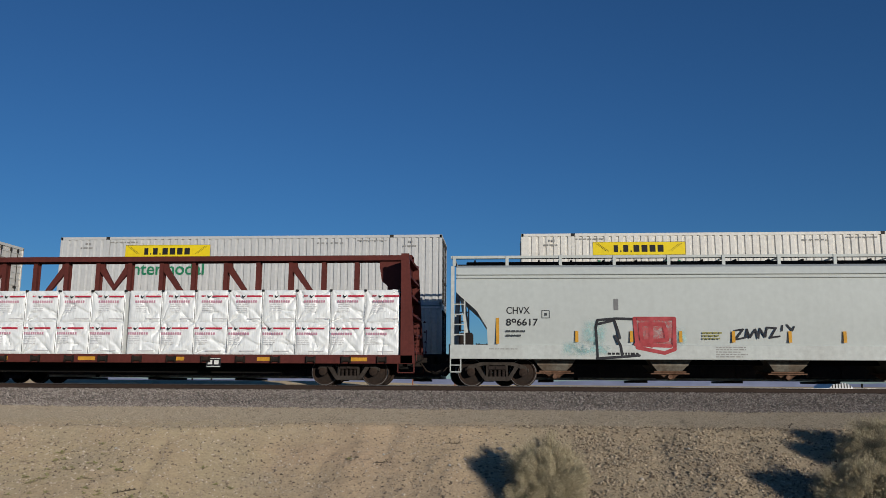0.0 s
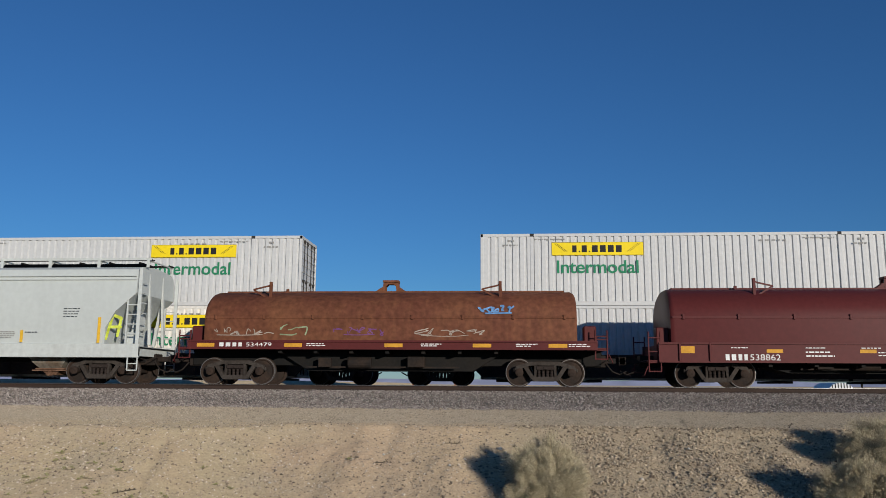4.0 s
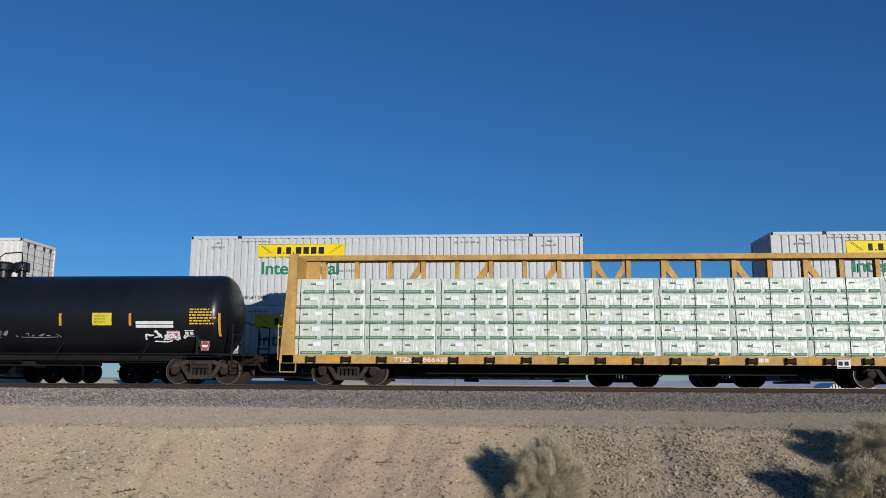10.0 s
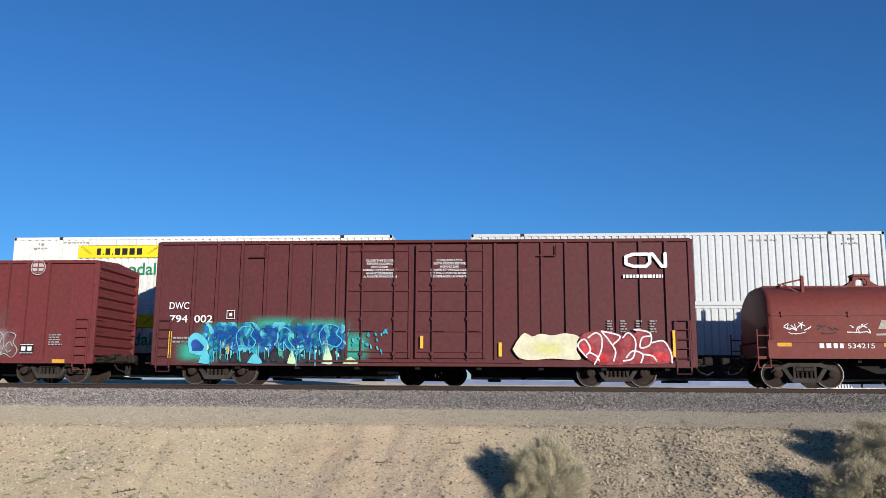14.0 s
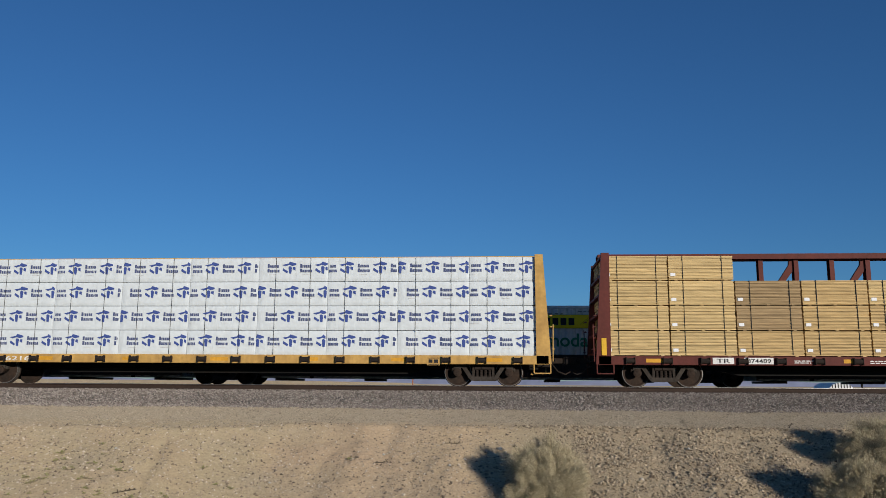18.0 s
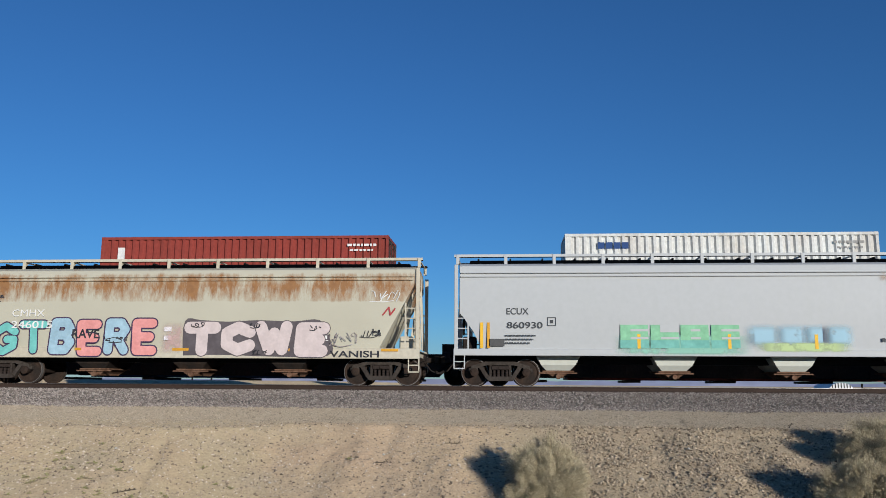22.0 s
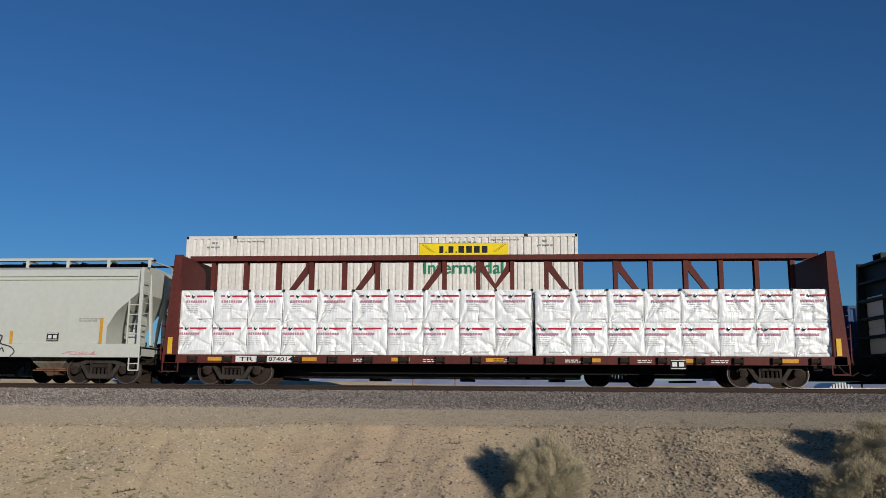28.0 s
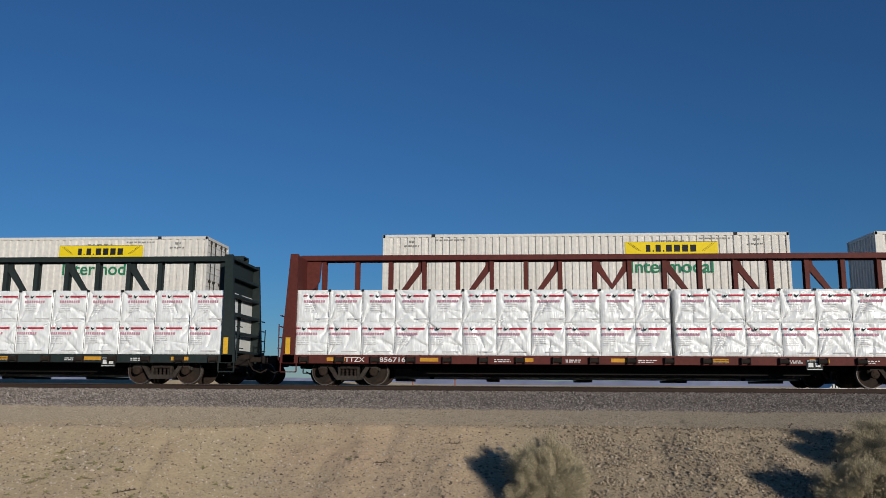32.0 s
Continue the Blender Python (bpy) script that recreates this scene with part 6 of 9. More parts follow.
def wood_mat(name, a, b, c):
    m = bpy.data.materials.new(name)
    m.use_nodes = True
    N, L = m.node_tree.nodes, m.node_tree.links
    bs = N["Principled BSDF"]
    bs.inputs["Roughness"].default_value, bs.inputs["Specular IOR Level"].default_value = 0.75, 0.2
    ge, oi = N.new("ShaderNodeNewGeometry"), N.new("ShaderNodeObjectInfo")
    ra = N.new("ShaderNodeValToRGB")
    ra.color_ramp.elements[0].color, ra.color_ramp.elements[1].color = (*a, 1), (*c, 1)
    e = ra.color_ramp.elements.new(0.45)
    e.color = (*b, 1)
    L.new(ge.outputs["Random Per Island"], ra.inputs["Fac"])
    co, mp, n = N.new("ShaderNodeTexCoord"), N.new("ShaderNodeMapping"), N.new("ShaderNodeTexNoise")
    mp.inputs["Scale"].default_value = (1.2, 20, 28)
    n.inputs["Scale"].default_value, n.inputs["Detail"].default_value = 1.5, 5
    L.new(co.outputs["Object"], mp.inputs["Vector"]), L.new(mp.outputs["Vector"], n.inputs["Vector"])
    r = N.new("ShaderNodeMapRange")
    r.inputs["From Min"].default_value, r.inputs["From Max"].default_value, r.inputs["To Min"].default_value, r.inputs["To Max"].default_value = 0.3, 0.7, 0.72, 1.2
    mu = N.new("ShaderNodeMix")
    mu.data_type, mu.blend_type = "RGBA", "MULTIPLY"
    mu.inputs["Factor"].default_value = 1
    L.new(n.outputs["Fac"], r.inputs["Value"]), L.new(ra.outputs["Color"], mu.inputs["A"]), L.new(r.outputs["Result"], mu.inputs["B"])
    hs = N.new("ShaderNodeHueSaturation")
    r2 = N.new("ShaderNodeMapRange")
    r2.inputs["To Min"].default_value, r2.inputs["To Max"].default_value = 0.86, 1.10
    L.new(oi.outputs["Random"], r2.inputs["Value"]), L.new(r2.outputs["Result"], hs.inputs["Value"])
    L.new(mu.outputs["Result"], hs.inputs["Color"]), L.new(hs.outputs["Color"], bs.inputs["Base Color"])
    return m


PINE = wood_mat("sawn_pine", (0.32, 0.195, 0.078), (0.53, 0.36, 0.16), (0.66, 0.475, 0.24))
CEDAR = wood_mat("sawn_dark_pine", (0.37, 0.235, 0.095), (0.60, 0.425, 0.195), (0.71, 0.535, 0.28))
OLDWOOD = wood_mat("weathered_lumber", (0.22, 0.14, 0.075), (0.34, 0.23, 0.12), (0.48, 0.35, 0.19))
LY0, LY1 = -1.42, -0.19     # a bundle's outer and inner face
LOAD_ME = {}


def wrap_mesh(w, h, seed, m, wr=0.018, nx=14, nz=9):
    """A pack wrapped in sheet: the outer face is creased and slack, the edges are rounded."""
    key = ("wrap", round(w, 2), round(h, 2), seed, m.name)
    if key in LOAD_ME:
        return LOAD_ME[key]
    rng = random.Random(seed)
    g = Geo()
    ph = [rng.uniform(0, 50) for _ in range(3)]
    slope = rng.choice((-1.2, 0.9, 1.4, -0.8))
    folds = []
    for _ in range(rng.randint(9, 14)):
        px, pz = rng.choice(((0.0, 0.0), (w, 0.0), (w, h), (0.0, h), (w * rng.random(), 0.0), (w * rng.random(), h), (w * rng.random(), h * 0.3)))
        an = math.atan2(h * rng.uniform(0.2, 0.9) - pz, w * rng.uniform(0.1, 0.9) - px) + rng.uniform(-0.2, 0.2)
        folds.append((px, pz, math.cos(an), math.sin(an), rng.uniform(0.35, 0.95), rng.uniform(0.45, 1.2), rng.uniform(0.012, 0.04), rng.choice((-1, 1))))
    def dy(u, v):
        e = min(u, 1 - u, v, 1 - v)
        k = min(1.0, e * 8)
        cr = abs(noise.noise((u * 3 + ph[0] + v * slope * 2, v * 2.0 + ph[1], seed * 1.0)))
        f = 0.0
        for px, pz, c, q, ln, am, wd, sg in folds:
            al, ac = (u * w - px) * c + (v * h - pz) * q, ((v * h - pz) * c - (u * w - px) * q) * sg
            if -0.05 < al < ln:
                ww = wd * (0.5 + 1.2 * al / ln)
                f += am * (1 - al / ln) ** 0.7 * (math.exp(-ac / (2.2 * ww)) if ac > 0 else math.exp(ac / (0.6 * ww)))
        return -wr * 0.4 * k - wr * 1.8 * (0.35 - cr) * k + wr * 2.8 * min(1.3, f) * min(1.0, 0.35 + k) + 0.03 * (1 - min(1.0, e * 14)) ** 2
    v = [(w * i / nx, LY0 + dy(i / nx, j / nz), h * j / nz) for j in range(nz + 1) for i in range(nx + 1)]
    q = nx + 1
    f = [(j * q + i, j * q + i + 1, (j + 1) * q + i + 1, (j + 1) * q + i) for j in range(nz) for i in range(nx)]
    k = len(v)
    v += [(0, LY1, 0), (w, LY1, 0), (w, LY1, h), (0, LY1, h)]
    f += [tuple(range(nx + 1))[::-1] + (k, k + 1)]
    f += [tuple(nz * q + i for i in range(nx + 1)) + (k + 2, k + 3)]
    f += [tuple(j * q for j in range(nz + 1)) + (k + 3, k)]
    f += [tuple(j * q + nx for j in range(nz + 1))[::-1] + (k + 1, k + 2)]
    f += [(k, k + 3, k + 2, k + 1)]
    g.add(v, f)
    LOAD_ME[key] = g.mesh("wrap", [m], 50)
    return LOAD_ME[key]


def put_load(ob, x0, x, z, both=True):
    RIDES.append((ob, 0, x0 + x, 0.0, z, 0))


def far_copy(ob, x0, x, w, z):
    o = copy_thing(ob, pose(0, 0, 0))
    RIDES.append((o, 0, x0 + x + w, 0.0, z, 180))


def board_pack(x0, x, z, w, h, seed, label):
    """A pack of wallboard in printed white plastic."""
    rng = random.Random(seed)
    ob = thing("wallboard_pack", label, "wallboard", "wallboard packs")
    o = new("wrap", wrap_mesh(w, h, seed % 9, WRAP, 0.030, 34, 30))
    o.parent = ob
    key = ("bp", round(w, 2), round(h, 2), seed % 4)
    if key not in LOAD_ME:
        r2 = random.Random(seed % 4)
        y = LY0 - 0.045
        sx = r2.uniform(-0.1, 0.2)
        g1, g2, g3 = Geo(), Geo(), Geo()
        a = max(0.02, sx + 0.05)
        plate(g1, a + 0.38, min(w - 0.03, a + 0.95), h - 0.235, h - 0.180, y, 0.004)
        g3.add([(a + 0.20, y - 0.002, h - 0.23), (a + 0.26, y - 0.002, h - 0.28), (a + 0.36, y - 0.002, h - 0.17), (a + 0.26, y - 0.002, h - 0.215), (a + 0.21, y - 0.002, h - 0.16)], [(0, 1, 2, 3, 4)])
        bars(g2, r2, a + 0.0, a + 0.17, h - 0.225, 0.05, y, 0.01, 0.03, 0.05)
        # the maker's name as plain blocks
        cx = a + 0.02
        gn = Geo()
        for k in range(9):
            wd = r2.uniform(0.058, 0.074)
            plate(gn, cx, cx + wd - 0.010, h - 0.425, h - 0.345, y, 0.003)
            cx += wd + 0.014
            if cx > w - 0.1:
                break
        gg = Geo()
        for k in range(5):
            bars(gg, r2, a + 0.05, min(w - 0.05, a + 0.45), h - 0.5 - 0.06 * k, 0.014, y, 0.03, 0.08, 0.25)
        plate(gg, a + 0.42, min(w - 0.04, a + 0.95), 0.10, 0.13, y, 0.003)
        LOAD_ME[key] = (g1.mesh("print", [REDLET]), g2.mesh("print", [REDLET]), g3.mesh("print", [BLACK]), gn.mesh("print", [mat("plum_print", (0.60, 0.31, 0.39), 0.6, 0, 0.2, 20, 3, 0)]), gg.mesh("print", [GREYP]))
    for me in LOAD_ME[key]:
        p = new("print", me)
        p.parent = ob
    k2 = ("bps", round(h, 2), round(w, 2))
    if k2 not in LOAD_ME:
        g = Geo()
        g.box(w - 0.010, w - 0.003, LY0 - 0.028, LY0 - 0.010, 0.0, h)
        LOAD_ME[k2] = g.mesh("strap", [STRAP])
    p = new("strap", LOAD_ME[k2])
    p.parent = ob
    put_load(ob, x0, x, z)
    return ob


def capped(ob, w, h):
    g = Geo()
    g.box(w - 0.045, w + 0.035, LY0 - 0.035, LY0 + 0.06, h - 0.05, h + 0.02, 0.008)
    part("edge_protector", g, BLACK, ob)


def wallboard_load(x0, spans, z0=0.99, h=1.08, seed=0, dark=""):
    k = seed
    for a, b in spans:
        n = max(1, round((b - a) / 1.17))
        w = (b - a) / n
        for i in range(n):
            for tier in range(2):
                o = board_pack(x0, a + w * i, z0 + h * tier, w - 0.006, h - 0.004, k, "pack of wallboard in creased white plastic with red print")
                if tier:
                    capped(o, w, h - 0.004)
                far_copy(o, x0, a + w * i, w, z0 + h * tier)
                k += 1


def house_pack(x0, x, z, w, h, seed, first):
    """A paper-wrapped lumber pack with a repeated blue house emblem and plain blocks for the maker's name."""
    ob = thing("wrapped_lumber_pack", "lumber pack in white paper printed with blue emblems", "lumber pack", "paper-wrapped lumber packs")
    o = new("wrap", wrap_mesh(w, h, seed % 5, WRAPB, 0.007, 24, 12))
    o.parent = ob
    key = ("hp", seed % 4, round(w, 2))
    if key not in LOAD_ME:
        r2 = random.Random(seed % 4)
        y = LY0 - 0.014
        g, gd, gt = Geo(), Geo(), Geo()
        a = r2.uniform(-1.0, 0.0)
        cl = lambda q: min(w - 0.01, max(0.01, q))
        while a < w:
            c = a + 0.78
            if 0.0 < c < w:
                for sh in (((-0.24, 0.70), (-0.02, 0.76), (0.02, 0.84), (0.24, 0.76), (0.25, 0.70), (0.12, 0.66), (0.0, 0.70), (-0.14, 0.64)),
                           ((0.0, 0.34), (0.08, 0.32), (0.10, 0.60), (0.03, 0.66), (-0.02, 0.62)), ((-0.22, 0.46), (-0.06, 0.34), (-0.03, 0.42), (-0.20, 0.56)), ((0.12, 0.52), (0.22, 0.46), (0.22, 0.60), (0.14, 0.62))):
                    g.add([(cl(c + p), y - 0.003, h * q) for p, q in sh], [tuple(range(len(sh)))])
            for zz, ww in ((0.58, (0.065, 0.028, 0.06, 0.05, 0.05, 0.06)), (0.38, (0.07, 0.058, 0.05, 0.028, 0.04, 0.028, 0.058))):
                cx = a + 0.04
                for j, q in enumerate(ww):
                    if 0.02 < cx and cx + q < w - 0.02:
                        plate(gt, cx, cx + q, h * zz, h * zz + (0.125 if j == 0 else 0.09), y, 0.003)
                    cx += q + 0.013
            if 0.05 < a + 0.1 and a + 0.4 < w:
                plate(gd, a + 0.1, a + 0.36, h * 0.28, h * 0.28 + 0.012, y, 0.003)
            a += 1.12
        LOAD_ME[key] = g.mesh("emblem_print", [BLUEP]), gt.mesh("name_print", [mat("navy_print", (0.09, 0.11, 0.22), 0.6, 0, 0.2, 20, 3, 0)]), gd.mesh("small_print", [GREYP])
    for me in LOAD_ME[key]:
        p = new(me.name.split(".")[0], me)
        p.parent = ob
    key = ("hps", round(h, 2))
    if key not in LOAD_ME:
        g = Geo()
        g.box(-0.004, 0.004, LY0 - 0.026, LY0 - 0.008, 0, h)
        LOAD_ME[key] = g.mesh("strap", [STRAP])
    for u in (0.25, 0.75):
        p = new("strap", LOAD_ME[key])
        p.parent, p.location = ob, (w * u, 0, 0)
    put_load(ob, x0, x, z)
    far_copy(ob, x0, x, w, z)
    return ob


def green_pack(x0, x, z, w, h, seed):
    ob = thing("wrapped_lumber_pack", "lumber pack in pale green-white plastic with dark green printed bands", "lumber pack", "plastic-wrapped lumber packs")
    o = new("wrap", wrap_mesh(w, h, seed % 6, WRAPG, 0.014, 28, 12))
    o.parent = ob
    key = ("gp", seed % 5, round(w, 2))
    if key not in LOAD_ME:
        r2 = random.Random(seed % 5)
        y = LY0 - 0.024
        g, gb = Geo(), Geo()
        a = r2.uniform(0.0, 0.3)
        while a < w - 0.25:
            b = min(a + 0.72, w - 0.04)
            plate(g, a, b, 0.025, 0.115, y, 0.004)
            cx = a + 0.04
            while cx < b - 0.08:
                plate(gb, cx, cx + 0.035, 0.055, 0.09, y - 0.004, 0.002)
                cx += 0.052
            if a + 0.45 < w:
                plate(g, a + 0.25, a + 0.42, h * 0.60, h * 0.60 + 0.05, y, 0.003)
            a += 0.86
        gl = Geo()
        lx = w * r2.uniform(0.2, 0.3)
        plate(gl, lx, lx + 0.26, h * 0.56, h * 0.56 + 0.13, y - 0.002, 0.003)
        LOAD_ME[key] = g.mesh("print_band", [GREENP]), gb.mesh("print_letters", [mat("pale_green_print", (0.42, 0.52, 0.42), 0.6)]), gl.mesh("paper_label", [LABELW])
    for me in LOAD_ME[key]:
        p = new(me.name.split(".")[0], me)
        p.parent = ob
    key = ("gps", round(h, 2))
    if key not in LOAD_ME:
        g = Geo()
        g.box(-0.004, 0.004, LY0 - 0.036, LY0 - 0.012, 0, h)
        LOAD_ME[key] = g.mesh("strap", [STRAP])
    for u in (0.08, 0.55):
        p = new("strap", LOAD_ME[key])
        p.parent, p.location = ob, (w * u, 0, 0)
    put_load(ob, x0, x, z)
    far_copy(ob, x0, x, w, z)
    return ob


def lumber_pack(x0, x, z, w, h, seed, m):
    """A strapped pack of boards: each board on the near side is a part; the hidden far pack keeps them joined."""
    ob = thing("lumber_pack", "strapped pack of bare sawn lumber", "lumber pack", "bare lumber packs")
    key = ("lp", seed % 6, round(w, 2), round(h, 2), m.name)
    if key not in LOAD_ME:
        rng = random.Random(seed % 6)
        n = 17
        t = (h - 0.028) / n
        boards = []
        for k in range(n):
            d = rng.uniform(-0.012, 0.012)
            a, b = rng.uniform(0, 0.018), w - 0.008 - rng.uniform(0, 0.018)
            z0, z1 = 0.024 + t * k, 0.024 + t * (k + 1) - rng.choice((0.005, 0.008, 0.012))
            if rng.random() < 0.25:
                c = rng.uniform(0.3, 0.7) * w
                boards += [(a, c - 0.002, LY0 + d, LY1, z0, z1), (c + 0.002, b, LY0 + d + 0.004, LY1, z0, z1)]
            else:
                boards.append((a, b, LY0 + d, LY1, z0, z1))
        g = Geo()
        for q in boards:
            g.box(*q)
        joined = g.mesh("boards", [m])
        single = []
        for q in boards:
            g = Geo()
            g.box(*q)
            single.append(g.mesh("board", [m]))
        g = Geo()
        for u in (0.12, 0.5, 0.88):
            g.box(w * u - 0.05, w * u + 0.05, LY0 + 0.02, LY1, 0.0, 0.022)
        b = g.mesh("spacers", [m])
        st = []
        for u in (0.22, 0.82):
            g = Geo()
            g.box(w * u - 0.006, w * u + 0.006, LY0 - 0.026, LY0 + 0.01, 0.05, h)
            st.append(("strap", g.mesh("strap", [STRAP])))
        g = Geo()
        plate(g, 0.06, 0.22, 0.14, 0.24, LY0 - 0.018, 0.004)
        d = g.mesh("paper_label", [LABELW])
        LOAD_ME[key] = joined, single, [("spacers", b), *st, ("paper_label", d)]
    joined, single, rest = LOAD_ME[key]
    for nm, me in rest:
        p = new(nm, me)
        p.parent = ob
    p = new("boards", joined)
    p.parent = ob
    put_load(ob, x0, x, z)
    far_copy(ob, x0, x, w, z)
    bpy.data.objects.remove(p)
    for me in single:
        p = new("board", me)
        p.parent = ob
    return ob


# ---- near train, from its head to its tail ----
BROWN = mat("centre_beam_brown", (0.125, 0.032, 0.026), 0.6, 0, 0.3, 9, 0.9, 0.1, (0.07, 0.022, 0.018), 0.3)
YCB = mat("centre_beam_yellow", (0.56, 0.34, 0.105), 0.6, 0, 0.32, 7, 1.3, 0.1, (0.28, 0.15, 0.055), 0.4)
DKGREEN = mat("centre_beam_dark_green", (0.022, 0.032, 0.032), 0.55, 0, 0.3, 9, 0.9, 0.1, (0.04, 0.045, 0.042), 0.2)
HGREY = mat("hopper_grey", (0.505, 0.530, 0.505), 0.5, 0, 0.10, 6, 0.4, 0.05, (0.40, 0.42, 0.40), 0.18)
HGREY2 = mat("hopper_grey_sill", (0.54, 0.565, 0.535), 0.5, 0, 0.2, 8, 0.8, 0.05, (0.40, 0.39, 0.36), 0.25)
HCOOL = mat("hopper_cool_grey", (0.45, 0.46, 0.46), 0.5, 0, 0.06, 6, 0.4, 0.05, (0.43, 0.44, 0.42), 0.2)
HBLUE = mat("hopper_blue_grey", (0.40, 0.44, 0.44), 0.5, 0, 0.06, 6, 0.4, 0.05, (0.33, 0.36, 0.35), 0.2)
HTAN = mat("hopper_pale_olive", (0.53, 0.545, 0.49), 0.55, 0, 0.10, 6, 0.4, 0.05, (0.50, 0.48, 0.41), 0.18)
CREAM = mat("hopper_cream", (0.54, 0.50, 0.40), 0.65, 0, 0.25, 7, 0.5, 0.08, (0.45, 0.38, 0.27), 0.25)


def rust_cream():
    """Cream paint that rust has eaten in a wide band under the roof."""
    m = bpy.data.materials.new("rusty_cream_paint")
    m.use_nodes = True
    N, L = m.node_tree.nodes, m.node_tree.links
    b = N["Principled BSDF"]
    b.inputs["Roughness"].default_value = 0.75
    co = N.new("ShaderNodeTexCoord")
    sep = N.new("ShaderNodeSeparateXYZ")
    L.new(co.outputs["Object"], sep.inputs["Vector"])
    mp = N.new("ShaderNodeMapping")
    mp.inputs["Scale"].default_value = (1.9, 1.0, 0.55)
    n1, n2, n3 = N.new("ShaderNodeTexNoise"), N.new("ShaderNodeTexNoise"), N.new("ShaderNodeTexNoise")
    n1.inputs["Scale"].default_value, n1.inputs["Detail"].default_value, n1.inputs["Roughness"].default_value = 0.62, 9, 0.76
    n2.inputs["Scale"].default_value, n2.inputs["Detail"].default_value = 6, 6
    n3.inputs["Scale"].default_value, n3.inputs["Detail"].default_value = 0.8, 4
    L.new(co.outputs["Object"], mp.inputs["Vector"]), L.new(mp.outputs["Vector"], n1.inputs["Vector"])
    L.new(co.outputs["Object"], n2.inputs["Vector"]), L.new(co.outputs["Object"], n3.inputs["Vector"])
    band = N.new("ShaderNodeValToRGB")
    els = band.color_ramp.elements
    els[0].position, els[0].color = 0.58, (0, 0, 0, 1)
    els[1].position, els[1].color = 0.97, (0.0, 0.0, 0.0, 1)
    for p, c in ((0.66, 0.80), (0.78, 1.0), (0.87, 0.86), (0.90, 0.62), (0.95, 0.85)):
        e = els.new(p)
        e.color = (c, c, c, 1)
    zr = N.new("ShaderNodeMath")
    zr.operation = "DIVIDE"
    zr.inputs[1].default_value = 4.2
    L.new(sep.outputs["Z"], zr.inputs[0]), L.new(zr.outputs["Value"], band.inputs["Fac"])
    ad = N.new("ShaderNodeMath")
    ad.operation = "MULTIPLY_ADD"
    ad.inputs[1].default_value, ad.inputs[2].default_value = 1.0, -0.02
    L.new(band.outputs["Color"], ad.inputs[0])
    pr = N.new("ShaderNodeMath")
    pr.operation = "MULTIPLY"
    L.new(ad.outputs["Value"], pr.inputs[0]), L.new(n1.outputs["Fac"], pr.inputs[1])
    st = N.new("ShaderNodeMapRange")
    st.inputs["From Min"].default_value, st.inputs["From Max"].default_value, st.inputs["To Max"].default_value = 0.36, 0.50, 0.95
    L.new(pr.outputs["Value"], st.inputs["Value"])
    cr = N.new("ShaderNodeMix")
    cr.data_type = "RGBA"
    cr.inputs["A"].default_value, cr.inputs["B"].default_value = (0.51, 0.485, 0.38, 1), (0.43, 0.40, 0.31, 1)
    L.new(n3.outputs["Fac"], cr.inputs["Factor"])
    ru = N.new("ShaderNodeMix")
    ru.data_type = "RGBA"
    ru.inputs["A"].default_value, ru.inputs["B"].default_value = (0.17, 0.064, 0.018, 1), (0.36, 0.17, 0.052, 1)
    L.new(n2.outputs["Fac"], ru.inputs["Factor"])
    fi = N.new("ShaderNodeMix")
    fi.data_type = "RGBA"
    L.new(st.outputs["Result"], fi.inputs["Factor"]), L.new(cr.outputs["Result"], fi.inputs["A"]), L.new(ru.outputs["Result"], fi.inputs["B"])
    L.new(fi.outputs["Result"], b.inputs["Base Color"])
    bp = N.new("ShaderNodeBump")
    bp.inputs["Strength"].default_value, bp.inputs["Distance"].default_value = 0.15, 0.02
    L.new(n2.outputs["Fac"], bp.inputs["Height"]), L.new(bp.outputs["Normal"], b.inputs["Normal"])
    return m


RUSTCREAM = rust_cream()
COILRUST = mat("coil_cover_rust", (0.135, 0.048, 0.028), 0.7, 0, 0.6, 6, 0.5, 0.12, (0.19, 0.078, 0.038), 0.5)
COILRED = mat("coil_dark_red", (0.098, 0.021, 0.020), 0.5, 0, 0.2, 8, 0.6, 0.06, (0.085, 0.024, 0.022), 0.2)
COILRED2 = mat("coil_faded_red", (0.17, 0.042, 0.034), 0.6, 0, 0.25, 8, 0.6, 0.06, (0.15, 0.045, 0.035), 0.25)
TANKGREY = mat("tank_grey", (0.050, 0.058, 0.064), 0.36, 0, 0.22, 5, 0.5, 0.06, (0.065, 0.070, 0.072), 0.2)
TANKBLACK = mat("tank_black", (0.0075, 0.008, 0.0095), 0.34, 0, 0.3, 5, 0.5, 0.05, (0.016, 0.016, 0.016), 0.2)
BOXBROWN = mat("box_car_red", (0.165, 0.036, 0.038), 0.6, 0, 0.3, 8, 0.6, 0.07, (0.115, 0.035, 0.030), 0.4)
BOXDARK = mat("box_car_brown", (0.108, 0.031, 0.033), 0.6, 0, 0.3, 8, 0.6, 0.07, (0.088, 0.034, 0.030), 0.4)

# 1: brown centre beam with wallboard
c0 = centrebeam("brown centre beam flat car loaded with wallboard", -25.2, 22.3, BROWN, [2.3, 20.0], gusset=0.95)
wallboard_load(-25.2, [(0.55, 12.3), (12.45, 21.75)], seed=3)
